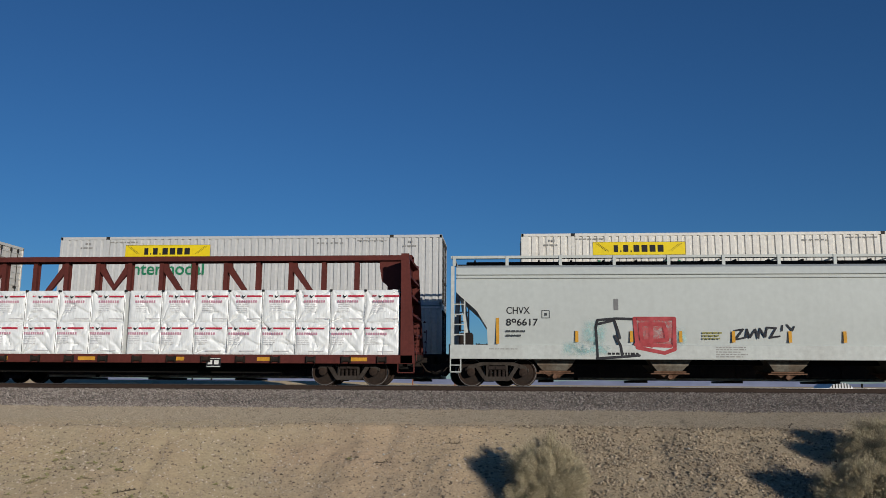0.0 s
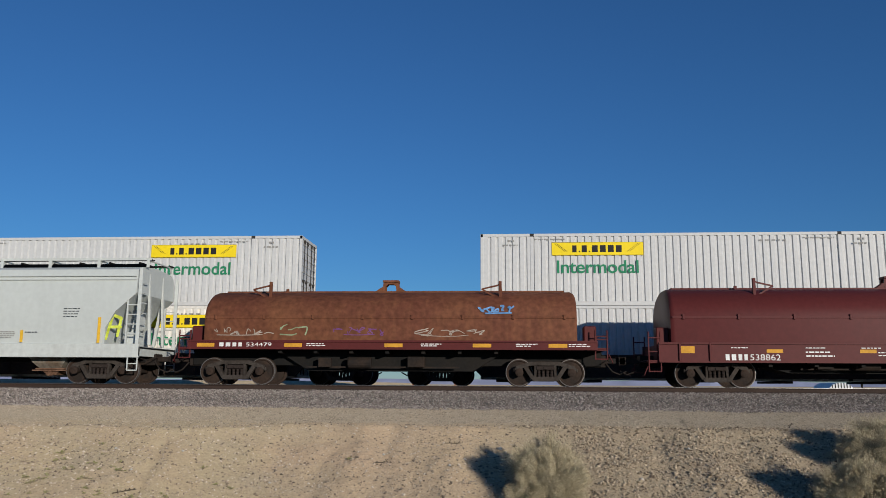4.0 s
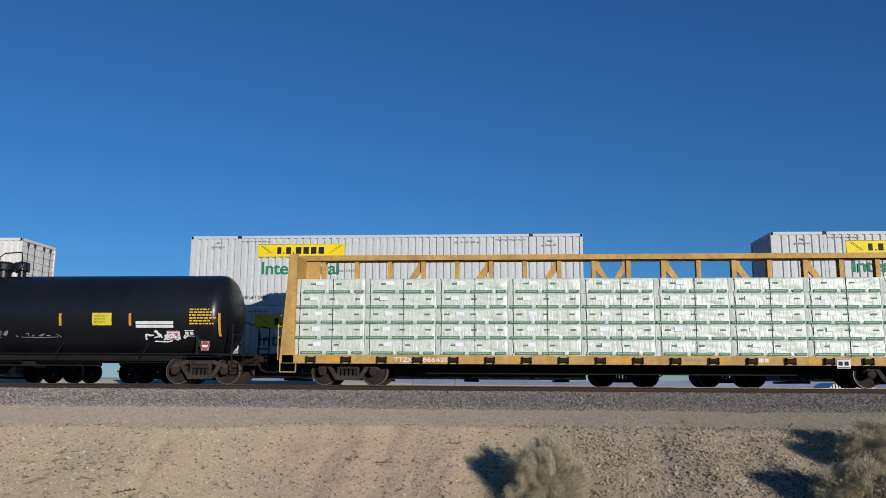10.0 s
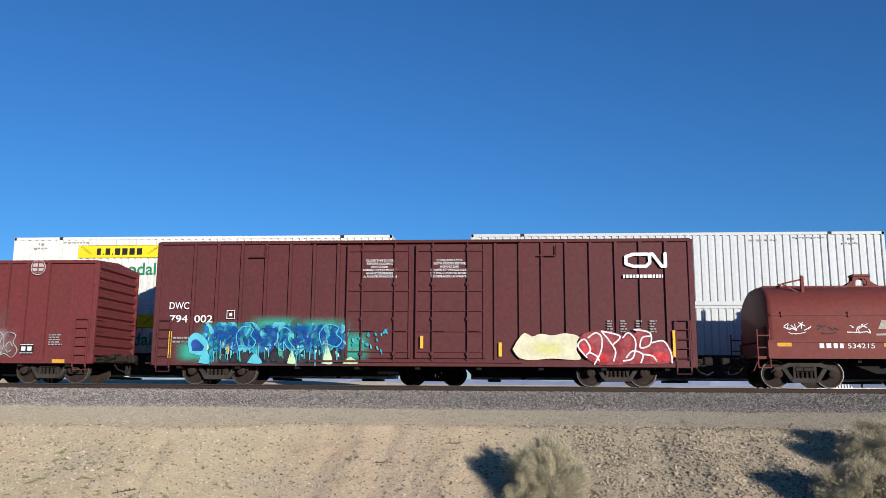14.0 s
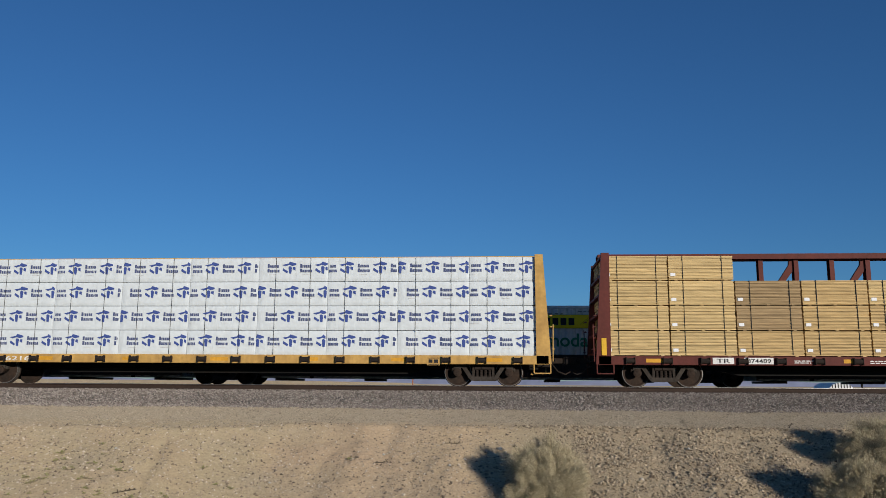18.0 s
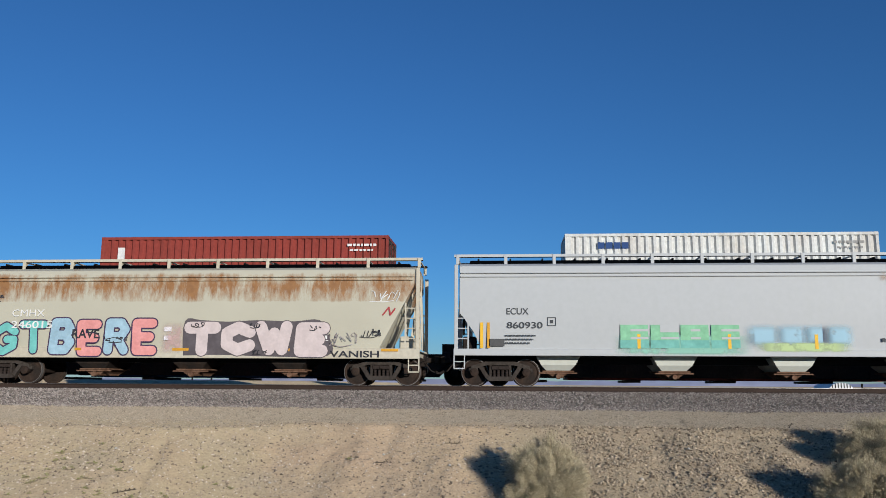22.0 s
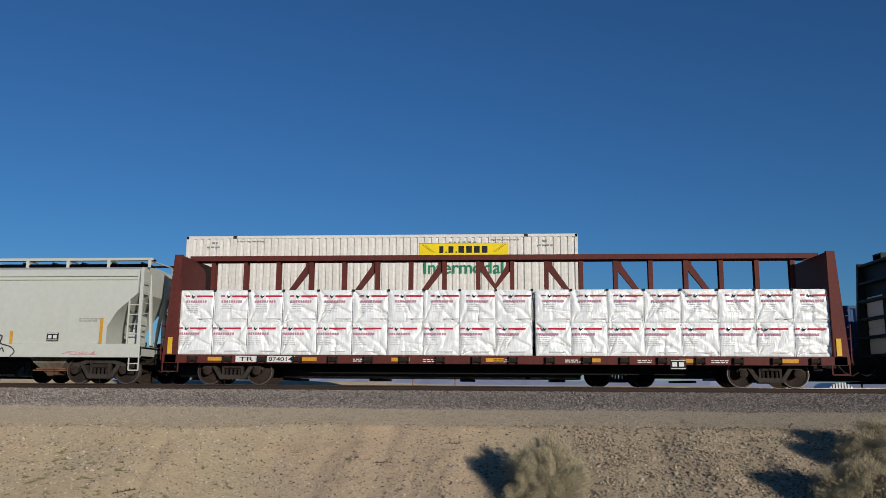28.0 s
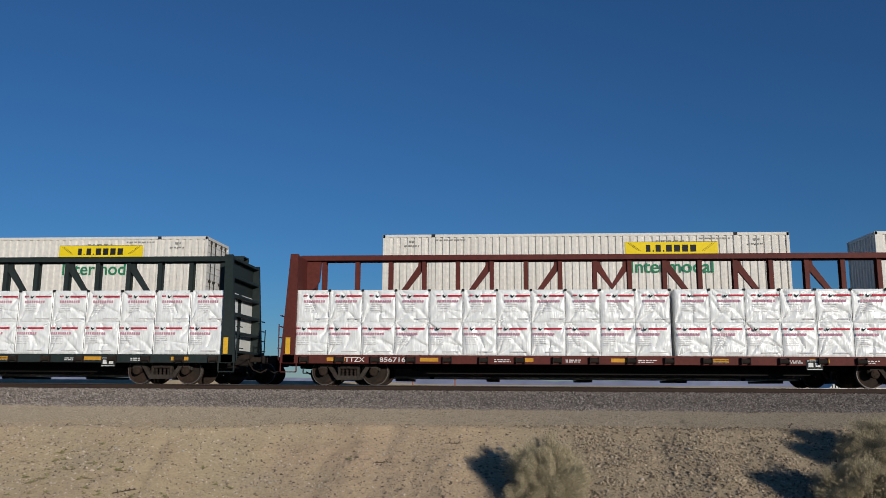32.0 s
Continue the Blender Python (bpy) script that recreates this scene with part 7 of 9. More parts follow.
# 2, 3: grey covered hoppers
c1 = hopper("grey covered hopper with spray-painted tags", -1.8, 18.06, [1.55, 16.55], None, HGREY, HGREY2, HGREY2, stripe_m=ORANGE,
            stripes=[(1.58, 1.36, 2.2)] + [(a, 1.42, 1.78) for a in (4.13, 5.87, 7.42, 9.07, 10.82, 12.5, 14.38)] + [(16.46, 1.38, 2.2)])
c2 = hopper("clean grey covered hopper", 17.47, 18.03, [1.55, 16.45], None, HGREY, HGREY2, HGREY2,
            stripes=[(1.37, 1.34, 2.22)] + [(a, 1.38, 1.78) for a in (3.57, 5.96, 8.28, 11.12, 13.88)] + [(16.6, 1.36, 2.22)])
# 4, 5: coil cars
c4 = coil_car("rusty brown coil car with a single arched cover", 36.82, 14.27, [1.86, 12.26], COILRED, [(0.88, 13.28, [(2.98, 1), (10.8, 1)], 6.98)], 3.19, 1.16, 1.46, COILRUST)
c5 = coil_car("dark red coil car with a single arched cover", 52.32, 16.38, [2.26, 14.0], COILRED, [(0.76, 15.42, [(3.57, -1), (12.64, -1)], 8.37)], 3.27, 0.78, 1.42, COILRED)
# 6, 7: tank cars
c6, zc6 = tank_car("dark grey tank car with a long roof walk", 69.6, 19.3, [1.68, 17.67], TANKGREY, 0.40, 18.75)
c7, zc7 = tank_car("black tank car with a top platform", 90.05, 19.15, [1.45, 17.5], TANKBLACK, 0.46, 18.47)
# 8: yellow centre beam
c8 = centrebeam("yellow centre beam flat car with green-wrapped lumber", 110.37, 22.27, YCB, [2.25, 19.91], ztop=4.36, posts=17)
for i in range(9):
    w = 21.35 / 9
    for k in range(5):
        green_pack(110.37, 0.46 + w * i, 0.99 + 0.507 * k, w - 0.012, 0.503, i * 5 + k * 3)
# 9, 10: box cars
c9 = box_car("faded red box car with a sliding door and graffiti", 134.39, 15.54, [1.75, 13.7], BOXBROWN, 4.24, 0.66, [0.93, 1.79, 2.65, 3.98, 4.83, 10.58, 11.38, 12.25, 12.93, 13.68], [(6.0, 9.54)])
c10 = box_car("tall brown box car with double plug doors and graffiti", 151.82, 18.09, [2.2, 15.55], BOXDARK, 4.86, 0.62, [1.41, 2.22, 3.05, 3.88, 4.72, 5.53, 6.35, 11.6, 12.41, 13.14, 13.92, 14.71, 15.53, 16.32, 17.14], [(6.65, 8.82), (8.96, 11.27)])
# 11: coil car with two covers
c11 = coil_car("faded red coil car with two arched covers", 171.69, 15.29, [1.6, 13.44], COILRED2, [(0.42, 7.38, [(1.69, 1), (6.18, 1)], 3.95), (7.48, 14.7, [(8.8, 1), (13.6, 1)], 10.92)], 3.34, 0.92, 1.50, COILRED2)
# 12: yellow centre beam, paper-wrapped lumber
c12 = centrebeam("yellow centre beam flat car with paper-wrapped lumber", 188.36, 22.0, YCB, [2.3, 19.77], ztop=4.30)
for i in range(9):
    w = 21.4 / 9
    for k in range(4):
        house_pack(188.36, 0.30 + w * i, 0.99 + 0.818 * k, w - 0.012, 0.798, i * 3 + k * 2, i == 0)
# 13: brown centre beam, bare lumber
c13 = centrebeam("brown centre beam flat car with bare lumber", 211.74, 22.1, BROWN, [2.23, 19.97], ztop=4.34)
for i, (a, b, tiers) in enumerate(((0.32, 2.42, 4), (2.43, 4.52, 4), (4.53, 6.60, 3), (6.61, 8.67, 3), (8.68, 10.73, 3), (11.39, 13.47, 3), (13.48, 15.55, 3), (15.56, 17.6, 3), (17.62, 19.66, 4), (19.67, 21.75, 4))):
    for k in range(tiers):
        lumber_pack(211.74, a, 0.99 + 0.815 * k, b - a - 0.01, 0.81, i * 2 + k, OLDWOOD if (i == 2 and k > 0) else CEDAR if i < 2 or (i == 4 and k == 2) else PINE)
# 14 to 17: covered hoppers
c14 = hopper("rusty cream covered hopper with bright graffiti", 234.8, 16.0, [1.45, 14.65], None, RUSTCREAM, CREAM, CREAM, ztop=4.05, zs0=0.86, zs1=1.2, cut=1.35, bays=3, rail_n=10, stripe_m=ORANGE, zcut=3.3, round_cut=False, chute_m=TRUCK)
c15 = hopper("pale grey covered hopper with green and blue graffiti", 251.87, 18.06, [1.54, 16.65], None, HCOOL, HCOOL, HCOOL, ztop=4.15, zs0=0.98, zs1=1.2, bulge=0.095, cut=0.95, stripes=[(0.94, 1.22, 2.05), (17.2, 1.25, 2.05)] + [(a, 1.22, 1.68) for a in (5.98, 8.82, 11.5, 14.31)], rail_n=12, zcut=2.35, chute_m=HTAN)
c16 = hopper("blue-grey covered hopper with cream graffiti", 270.95, 17.9, [1.4, 16.5], None, HBLUE, HBLUE, HBLUE, ztop=4.22, zs0=0.98, zs1=1.3, bulge=0.095, cut=1.5, rail_n=11, zcut=2.6)
c17 = hopper("pale olive-grey covered hopper with outline graffiti", 289.3, 18.0, [1.5, 16.4], None, HTAN, HTAN, HTAN, stripes=[(1.4, 1.32, 2.2)] + [(a, 1.32, 1.75) for a in (4.56, 7.74, 10.29, 13.44)] + [(16.6, 1.34, 2.2)], stripe_m=ORANGE, rail_n=13)
# 18 to 20: centre beams with wallboard
c18 = centrebeam("brown centre beam flat car loaded with wallboard", 308.04, 22.3, BROWN, [2.3, 19.96], gusset=0)
wallboard_load(308.04, [(0.5, 12.38), (12.48, 21.85)], seed=11)
c19 = centrebeam("dark green centre beam flat car loaded with wallboard", 331.77, 21.9, DKGREEN, [2.7, 19.2], wx=0.36)
wallboard_load(331.77, [(0.45, 10.3), (10.5, 21.45)], seed=29)
c20 = centrebeam("dark brown centre beam flat car loaded with wallboard", 355.15, 22.3, BROWN, [2.25, 20.0], wx=-0.25)
wallboard_load(355.15, [(0.5, 12.8), (12.95, 21.8)], seed=41)

# ---- lettering, signs and graffiti of the near train ----
YH = -(S + 0.003)            # the plane of a hopper's side
SPB = spray("spray_black", (0.03, 0.03, 0.035), 0.2)
SPR = spray("spray_red", (0.36, 0.055, 0.06), 0.3)
SPW = mat("spray_white", (0.72, 0.72, 0.70), 0.7, 0, 0.3, 10, 3, 0)
SPS = mat("spray_silver", (0.36, 0.33, 0.32), 0.55, 0, 0.5, 8, 3, 0, (0.22, 0.15, 0.14))
PURPLE = spray("spray_purple", (0.14, 0.05, 0.16), 0.3)
DKGREY = mat("stencil_grey", (0.07, 0.075, 0.08), 0.6, 0, 0.2, 20, 2, 0)


def frame_box(parent, x, z, s, material, y, name="stencil_box"):
    lines(name, parent, [[(x, z), (x + s, z), (x + s, z + s), (x, z + s), (x, z)]], 0.022, material, y)
    g = Geo()
    plate(g, x + s * 0.32, x + s * 0.68, z + s * 0.3, z + s * 0.7, y, 0.005)
    part(name, g, material, parent)


def small_print(parent, x0, x1, z, n, material, y, seed, h=0.045, step=0.085, name="small_print"):
    rng = random.Random(seed)
    g = Geo()
    for k in range(n):
        bars(g, rng, x0, x1 - rng.uniform(0, 0.3) * (x1 - x0), z - step * k, h, y, 0.03, 0.05, 0.16)
    o = part(name, g, material, parent)
    o["kind"] = "stuff"
    return o


def data_plate(parent, x, z, w, h, y, seed=1, back=None, front=None):
    g = Geo()
    plate(g, x, x + w, z, z + h, y, 0.005)
    p = part("data_panel", g, back or BLACK, parent)
    g = Geo()
    t = 0.02
    yy = (lambda q: on(y, q) - 0.006) if callable(y) else y - 0.006
    plate(g, x + t, x + w - t, z + h - 2 * t, z + h - t, yy), plate(g, x + t, x + w - t, z + t, z + 2 * t, yy)
    plate(g, x + 0.12 * w, x + 0.42 * w, z + 0.3 * h, z + 0.72 * h, yy), plate(g, x + 0.55 * w, x + 0.85 * w, z + 0.3 * h, z + 0.72 * h, yy)
    part("panel_print", g, front or WHITE, p)


# first grey hopper
words("reporting_mark", "CHVX", 1.87, 2.33, 0.23, BLACK, c1, YH - 0.004, 0.76, "", 0.01)
words("car_number", "896617", 1.86, 1.95, 0.23, BLACK, c1, YH - 0.004, 1.03, "", 0.01)
frame_box(c1, 3.02, 2.20, 0.24, DKGREY, YH)
small_print(c1, 1.85, 2.5, 1.74, 2, DKGREY, YH, 1, 0.06, 0.14)
small_print(c1, 1.3, 2.6, 1.18, 1, GREYLET, -S - 0.002, 2, 0.03)
small_print(c1, 5.1, 6.2, 1.02, 1, BLACK, -S - 0.002, 3, 0.07)
small_print(c1, 8.5, 9.5, 1.25, 5, GREYLET, -S - 0.002, 4, 0.035, 0.075)
small_print(c1, 8.1, 8.85, 1.70, 3, mat("olive_print", (0.30, 0.28, 0.10), 0.6), YH, 5, 0.05, 0.09)
small_print(c1, 14.7, 15.7, 2.12, 3, GREYLET, YH, 6, 0.03, 0.08)
small_print(c1, 15.5, 16.2, 1.62, 2, DKGREY, YH, 7, 0.03, 0.07)
data_plate(c1, 14.82, 1.46, 0.42, 0.28, YH)
lines("graffiti", c1, [[(4.78, 0.90), (4.74, 1.9), (4.80, 2.13), (5.4, 2.18), (6.02, 2.16)], [(5.32, 2.16), (5.44, 1.80), (5.50, 1.55)], [(5.36, 1.62), (5.52, 1.3), (5.56, 0.98)], [(4.76, 0.90), (5.5, 0.95), (6.1, 1.0)], [(4.8, 2.0), (5.3, 2.12)]], 0.085, SPB, YH, "black sprayed outline letter")
lines("graffiti", c1, [[(5.98, 2.18), (7.24, 2.18), (7.22, 1.2), (6.9, 1.08), (6.05, 1.25), (5.98, 2.18)], [(6.15, 2.0), (6.9, 2.0), (7.0, 1.5), (6.2, 1.45), (6.15, 2.0)], [(6.0, 1.35), (7.1, 1.30)], [(6.5, 2.1), (6.5, 1.3)]], 0.12, SPR, YH, "red sprayed block letter")
CYH = haze_mat("spray_cyan_wash", (0.36, 0.60, 0.58), 0.75, 0.4, 5.0, 0.35, 0.6)
for xx, ww, z0, z1 in ((3.55, 1.0, 0.92, 1.5), (4.2, 1.0, 1.2, 2.2), (3.9, 1.5, 0.95, 1.4), (7.2, 0.45, 1.25, 1.95)):
    coat("graffiti", c1, xx, xx + ww, z0, z1, YH, CYH, "faded pale cyan overspray")
coat("graffiti", c1, 5.95, 7.3, 1.25, 2.25, YH - 0.001, haze_mat("spray_red_wash", (0.50, 0.10, 0.10), 0.75, 0.15, 6.0, 0.3, 0.55), "thin red overspray")
lines("graffiti_tag", c1, [[(9.12, 1.80), (9.38, 1.84), (9.14, 1.52), (9.46, 1.58), (9.50, 1.84), (9.58, 1.58), (9.76, 1.84), (9.84, 1.56), (9.90, 1.86), (10.06, 1.60), (10.12, 1.90), (10.40, 1.88), (10.22, 1.58), (10.5, 1.62)], [(10.6, 1.95), (10.58, 1.80)], [(10.74, 1.98), (10.90, 1.80), (10.96, 1.92)]], 0.055, SPB, YH, "black marker tag")
g = Geo()
plate(g, 5.33, 5.48, 2.45, 2.82, YH)
part("paint_patch", g, mat("patch_grey", (0.22, 0.22, 0.22), 0.7), c1)
# second grey hopper
words("reporting_mark", "CHVX", 1.69, 2.33, 0.24, BLACK, c2, YH - 0.004, 0.86, "", 0.01)
words("car_number", "896674", 1.66, 1.88, 0.26, BLACK, c2, YH - 0.004, 1.10)
frame_box(c2, 3.03, 2.16, 0.24, DKGREY, YH)
small_print(c2, 1.68, 2.75, 1.68, 2, DKGREY, YH, 11, 0.06, 0.15)
g = Geo()
plate(g, 11.44, 12.15, 1.50, 1.76, YH)
yl = part("yellow_label", g, YELLOW, c2)
small_print(yl, 11.5, 12.1, 1.70, 3, BLACK, YH - 0.005, 12, 0.04, 0.075)
small_print(c2, 12.95, 13.7, 1.72, 4, GREYLET, YH, 13, 0.03, 0.065)
small_print(c2, 15.3, 15.9, 2.5, 4, DKGREY, YH, 14, 0.03, 0.09)
small_print(c2, 14.0, 14.6, 1.7, 1, DKGREY, YH, 15, 0.03)
small_print(c2, 3.4, 3.8, 1.08, 1, ORANGE, -S - 0.002, 16, 0.09)
lines("graffiti", c2, [[(16.8, 1.5), (17.0, 2.3), (17.3, 2.2), (17.2, 1.6)], [(16.9, 1.9), (17.3, 1.9)]], 0.10, spray("spray_lime", (0.45, 0.50, 0.05)), YH + 0.12, "lime green sprayed mark")

# rusty coil car
YC = -(S - 0.02) - 0.004
blocks("company_mark", c4, 1.45, 1.25, 0.13, (0.17, 0.18, 0.15, 0.14), 0.05, WHITE, -S - 0.004)
words("car_number", "534479", 2.36, 1.25, 0.13, WHITE, c4, -S - 0.006, 0.86)
for k, xx in enumerate((0.98, 3.95, 7.3, 10.2, 12.65)):
    g = Geo()
    plate(g, xx - 0.3, xx + 0.3, 1.24, 1.36, -S - 0.002)
    part("reflector", g, ORANGE, c4)
for xx in (4.4, 8.2, 11.3, 13.0):
    small_print(c4, xx, xx + 0.7, 1.33, 2, WHITE, -S - 0.002, int(xx * 10), 0.03, 0.06)
PALEW = mat("faded_chalk", (0.42, 0.36, 0.30), 0.7, 0, 0.5, 12, 3, 0)
tag_strokes("graffiti_tag", c4, 1.2, 3.3, 1.60, 1.92, YC, PALEW, 61, 0.035, 6, "faded chalky tag")
tag_strokes("graffiti_tag", c4, 3.5, 4.4, 1.62, 2.05, YC, spray("spray_faded_green", (0.22, 0.27, 0.16)), 62, 0.05, 3, "faded green tag")
tag_strokes("graffiti_tag", c4, 5.3, 7.0, 1.62, 1.9, YC, PURPLE, 63, 0.035, 6)
tag_strokes("graffiti_tag", c4, 8.0, 10.4, 1.60, 1.9, YC, PALEW, 64, 0.03, 6)
tag_strokes("graffiti_tag", c4, 10.0, 11.3, 2.32, 2.62, lambda z: YC - 0.03 + max(0.0, z - 2.3) * 0.3, spray("spray_blue", (0.10, 0.22, 0.42)), 65, 0.07, 5, "blue sprayed tag")

# dark red coil car
blocks("company_mark", c5, 10.40, 2.06, 0.27, (0.62, 0.62, 0.62, 0.52), 0.12, WHITE, YC, 0.45, "white slanted company mark")
lines("mark_line", c5, [[(10.32, 1.90), (13.3, 2.0)]], 0.07, WHITE, YC)
blocks("company_mark", c5, 2.42, 0.86, 0.19, (0.14, 0.16, 0.13, 0.12), 0.05, WHITE, -S - 0.004)
words("car_number", "538862", 3.18, 0.86, 0.19, WHITE, c5, -S - 0.006, 0.94)
for xx in (1.22, 3.95, 6.8, 9.7, 12.5, 14.9):
    g = Geo()
    big = xx in (1.22, 14.9)
    plate(g, xx - 0.25, xx + 0.25, 1.08 if big else 1.10, 1.30 if big else 1.21, -S - 0.002)
    part("reflector", g, ORANGE, c5)
for k, xx in enumerate((1.2, 2.6, 4.2, 4.9, 5.8, 6.6, 7.5, 8.6, 9.3, 9.9, 10.8, 11.7, 12.5, 13.2, 14.2)):
    small_print(c5, xx, xx + 0.65, 1.36, 1 + k % 2, WHITE, -S - 0.002, 100 + k, 0.03, 0.12)
small_print(c5, 7.1, 7.5, 1.10, 2, WHITE, -S - 0.002, 123, 0.03, 0.09)
small_print(c5, 10.6, 11.3, 1.12, 3, WHITE, -S - 0.002, 124, 0.018, 0.05)
small_print(c5, 13.1, 13.7, 1.05, 2, GREYLET, -S - 0.002, 125, 0.03, 0.08)
small_print(c5, 8.0, 8.6, 0.95, 1, WHITE, -S - 0.002, 126, 0.03)
small_print(c5, 4.9, 5.8, 1.10, 2, WHITE, -S - 0.002, 120, 0.045, 0.12)
small_print(c5, 9.0, 9.8, 1.80, 3, WHITE, YC, 121, 0.035, 0.07)
small_print(c5, 8.3, 8.5, 1.78, 1, WHITE, YC, 122, 0.12)
tag_strokes("graffiti_tag", c5, 13.6, 14.5, 1.7, 2.3, YC, spray("spray_dull_blue", (0.05, 0.045, 0.09)), 66, 0.06, 2, "dull blue sprayed tag")
for xx in (1.0, 1.95, 14.4, 15.4):
    g = Geo()
    g.box(xx - 0.03, xx + 0.03, -S - 0.06, -S, 0.80, 1.42, 0.008)
    part("stake", g, COILRED, c5)

# grey tank car
R6 = 1.44


def tank_side(zc):
    return lambda z: -math.sqrt(max(0.01, R6 * R6 - (z - zc) ** 2)) - 0.004


T6, T7 = tank_side(zc6), tank_side(zc7)


def strip(parent, x, z0, z1, y, material, w=0.09):
    g = Geo()
    plate(g, x - w / 2, x + w / 2, z0, z1, y)
    part("reflector", g, material, parent)


for xx, z0, z1 in ((0.93, 1.72, 2.52), (4.42, 2.02, 2.42), (6.83, 2.08, 2.36), (9.58, 2.02, 2.42), (12.27, 2.02, 2.42), (14.94, 2.0, 2.40), (18.3, 1.72, 2.30)):
    strip(c6, xx, z0, z1, T6, ORANGE)
blocks("company_mark", c6, 1.74, 1.90, 0.27, (0.21, 0.23, 0.2, 0.21), 0.05, WHITE, T6)
words("car_number", "51971", 2.84, 1.90, 0.27, WHITE, c6, lambda z: T6(z) - 0.02, 0.90, "", 0.008)
frame_box(c6, 3.92, 1.92, 0.24, WHITE, T6)
small_print(c6, 1.75, 3.1, 1.78, 2, GREYLET, T6, 131, 0.05, 0.12)
g = Geo()
plate(g, 4.2, 5.4, 1.42, 1.90, T6)
part("paint_patch", g, mat("patch_dark", (0.035, 0.037, 0.04), 0.6), c6)
g = Geo()
plate(g, 10.66, 11.4, 1.72, 2.0, T6)
yl = part("yellow_label", g, YELLOW, c6)
small_print(yl, 10.72, 11.35, 1.93, 3, BLACK, lambda z: T6(z) - 0.006, 132, 0.04, 0.085)
tag_strokes("graffiti_tag", c6, 11.5, 13.3, 1.5, 1.95, T6, SPW, 67, 0.032, 13, "white sprayed tag")
tag_strokes("graffiti_tag", c6, 13.4, 14.7, 1.5, 1.9, T6, SPW, 68, 0.032, 10, "white sprayed tag")
data_plate(c6, 15.55, 1.36, 0.5, 0.36, T6, 1, WHITE, REDLET)
for k in range(3):
    g = Geo()
    plate(g, 15.2, 16.5 - 0.3 * (k == 1), 2.42 - 0.14 * k, 2.52 - 0.14 * k, T6)
    part("painted_out_line", g, mat("patch_dark", (0.035, 0.037, 0.04), 0.6), c6)
small_print(c6, 17.05, 18.1, 2.55, 7, GREYLET, T6, 133, 0.035, 0.075)
data_plate(c6, 17.05, 1.55, 0.42, 0.26, T6)
small_print(c6, 9.2, 10.1, 2.62, 2, WHITE, T6, 134, 0.04, 0.07)
small_print(c6, 7.2, 8.0, 2.02, 2, WHITE, T6, 135, 0.03, 0.06)


def placard(parent, x, z, y):
    g = Geo()
    g.box(x - 0.14, x + 0.14, y + 0.01, y + 0.03, z - 0.16, z + 0.16, 0.008)
    p = part("placard_holder", g, GREYLET, parent)
    g = Geo()
    g.add([(x - 0.19, y, z), (x, y, z - 0.19), (x + 0.19, y, z), (x, y, z + 0.19)], [(0, 1, 2, 3)])
    part("placard", g, SPR, p, "red diamond placard")
    g = Geo()
    g.add([(x - 0.10, y - 0.004, z + 0.03), (x - 0.10, y - 0.004, z - 0.05), (x + 0.10, y - 0.004, z - 0.05), (x + 0.10, y - 0.004, z + 0.03)], [(0, 1, 2, 3)])
    part("placard_mark", g, WHITE, p)


placard(c6, 17.9, 1.27, -S + 0.02)
placard(c7, 17.8, 1.27, -S + 0.02)


def post_rail(name, parent, xs, y, z0, z1, material, mids=(), r=0.05):
    for xx in xs:
        g = Geo()
        g.bar((xx, y, z0), (xx, y, z1), r)
        part(name + "_post", g, material, parent)
    g = Geo()
    for zz in (z1, *mids):
        g.bar((xs[0], y, zz), (xs[-1], y, zz), r * 0.8, None, 0, 6)
    part(name, g, material, parent)


g = Geo()
g.box(0.62, 18.65, -0.95, -0.45, 3.80, 3.86, 0.01)
part("roof_walk", g, STEEL_DARK, c6)
post_rail("handrail", c6, [1.0, 3.5, 6.0, 8.5, 10.95, 13.35, 15.8, 18.3], -0.95, 3.82, 4.50, TANKGREY)
for xx in (3.5, 6.0, 8.5, 9.75, 10.95, 13.35, 15.8, 1.0, 18.3):
    g = Geo()
    big = 0.45 if 8 < xx < 11.2 else 0.16
    g.extrude([(xx - 0.10, 3.80), (xx + 0.10, 3.80), (xx + 0.02, 3.80 - big), (xx - 0.02, 3.80 - big)], "y", -1.0, -0.92)
    part("bracket", g, STEEL_DARK, c6)
dome(c6, 9.84, 3.84, TANKBLACK)
for a, b in ((8.5, 9.2), (10.4, 11.0)):
    g = Geo()
    g.path([(a, -0.5, 3.85), (a, -0.5, 4.25), (a + 0.15, -0.5, 4.38), (b - 0.15, -0.5, 4.38), (b, -0.5, 4.25), (b, -0.5, 3.85)], 0.04)
    part("platform_rail", g, TANKBLACK, c6)
for xe, s in ((18.75, 1), (0.40, -1)):
    g = Geo()
    g.path([(xe - s * 0.25, -0.95, 3.85), (xe - s * 0.02, -1.1, 3.2), (xe + s * 0.12, -1.15, 1.2)], 0.045)
    g.path([(xe - s * 0.25, -0.60, 3.85), (xe - s * 0.02, -0.7, 3.2), (xe + s * 0.12, -0.75, 1.2)], 0.045)
    for k in range(8):
        zz = 1.35 + 0.28 * k
        g.bar((xe + s * 0.06, -1.14, zz), (xe + s * 0.06, -0.74, zz), 0.03)
    part("end_ladder", g, WHITE if s > 0 else TANKGREY, c6)

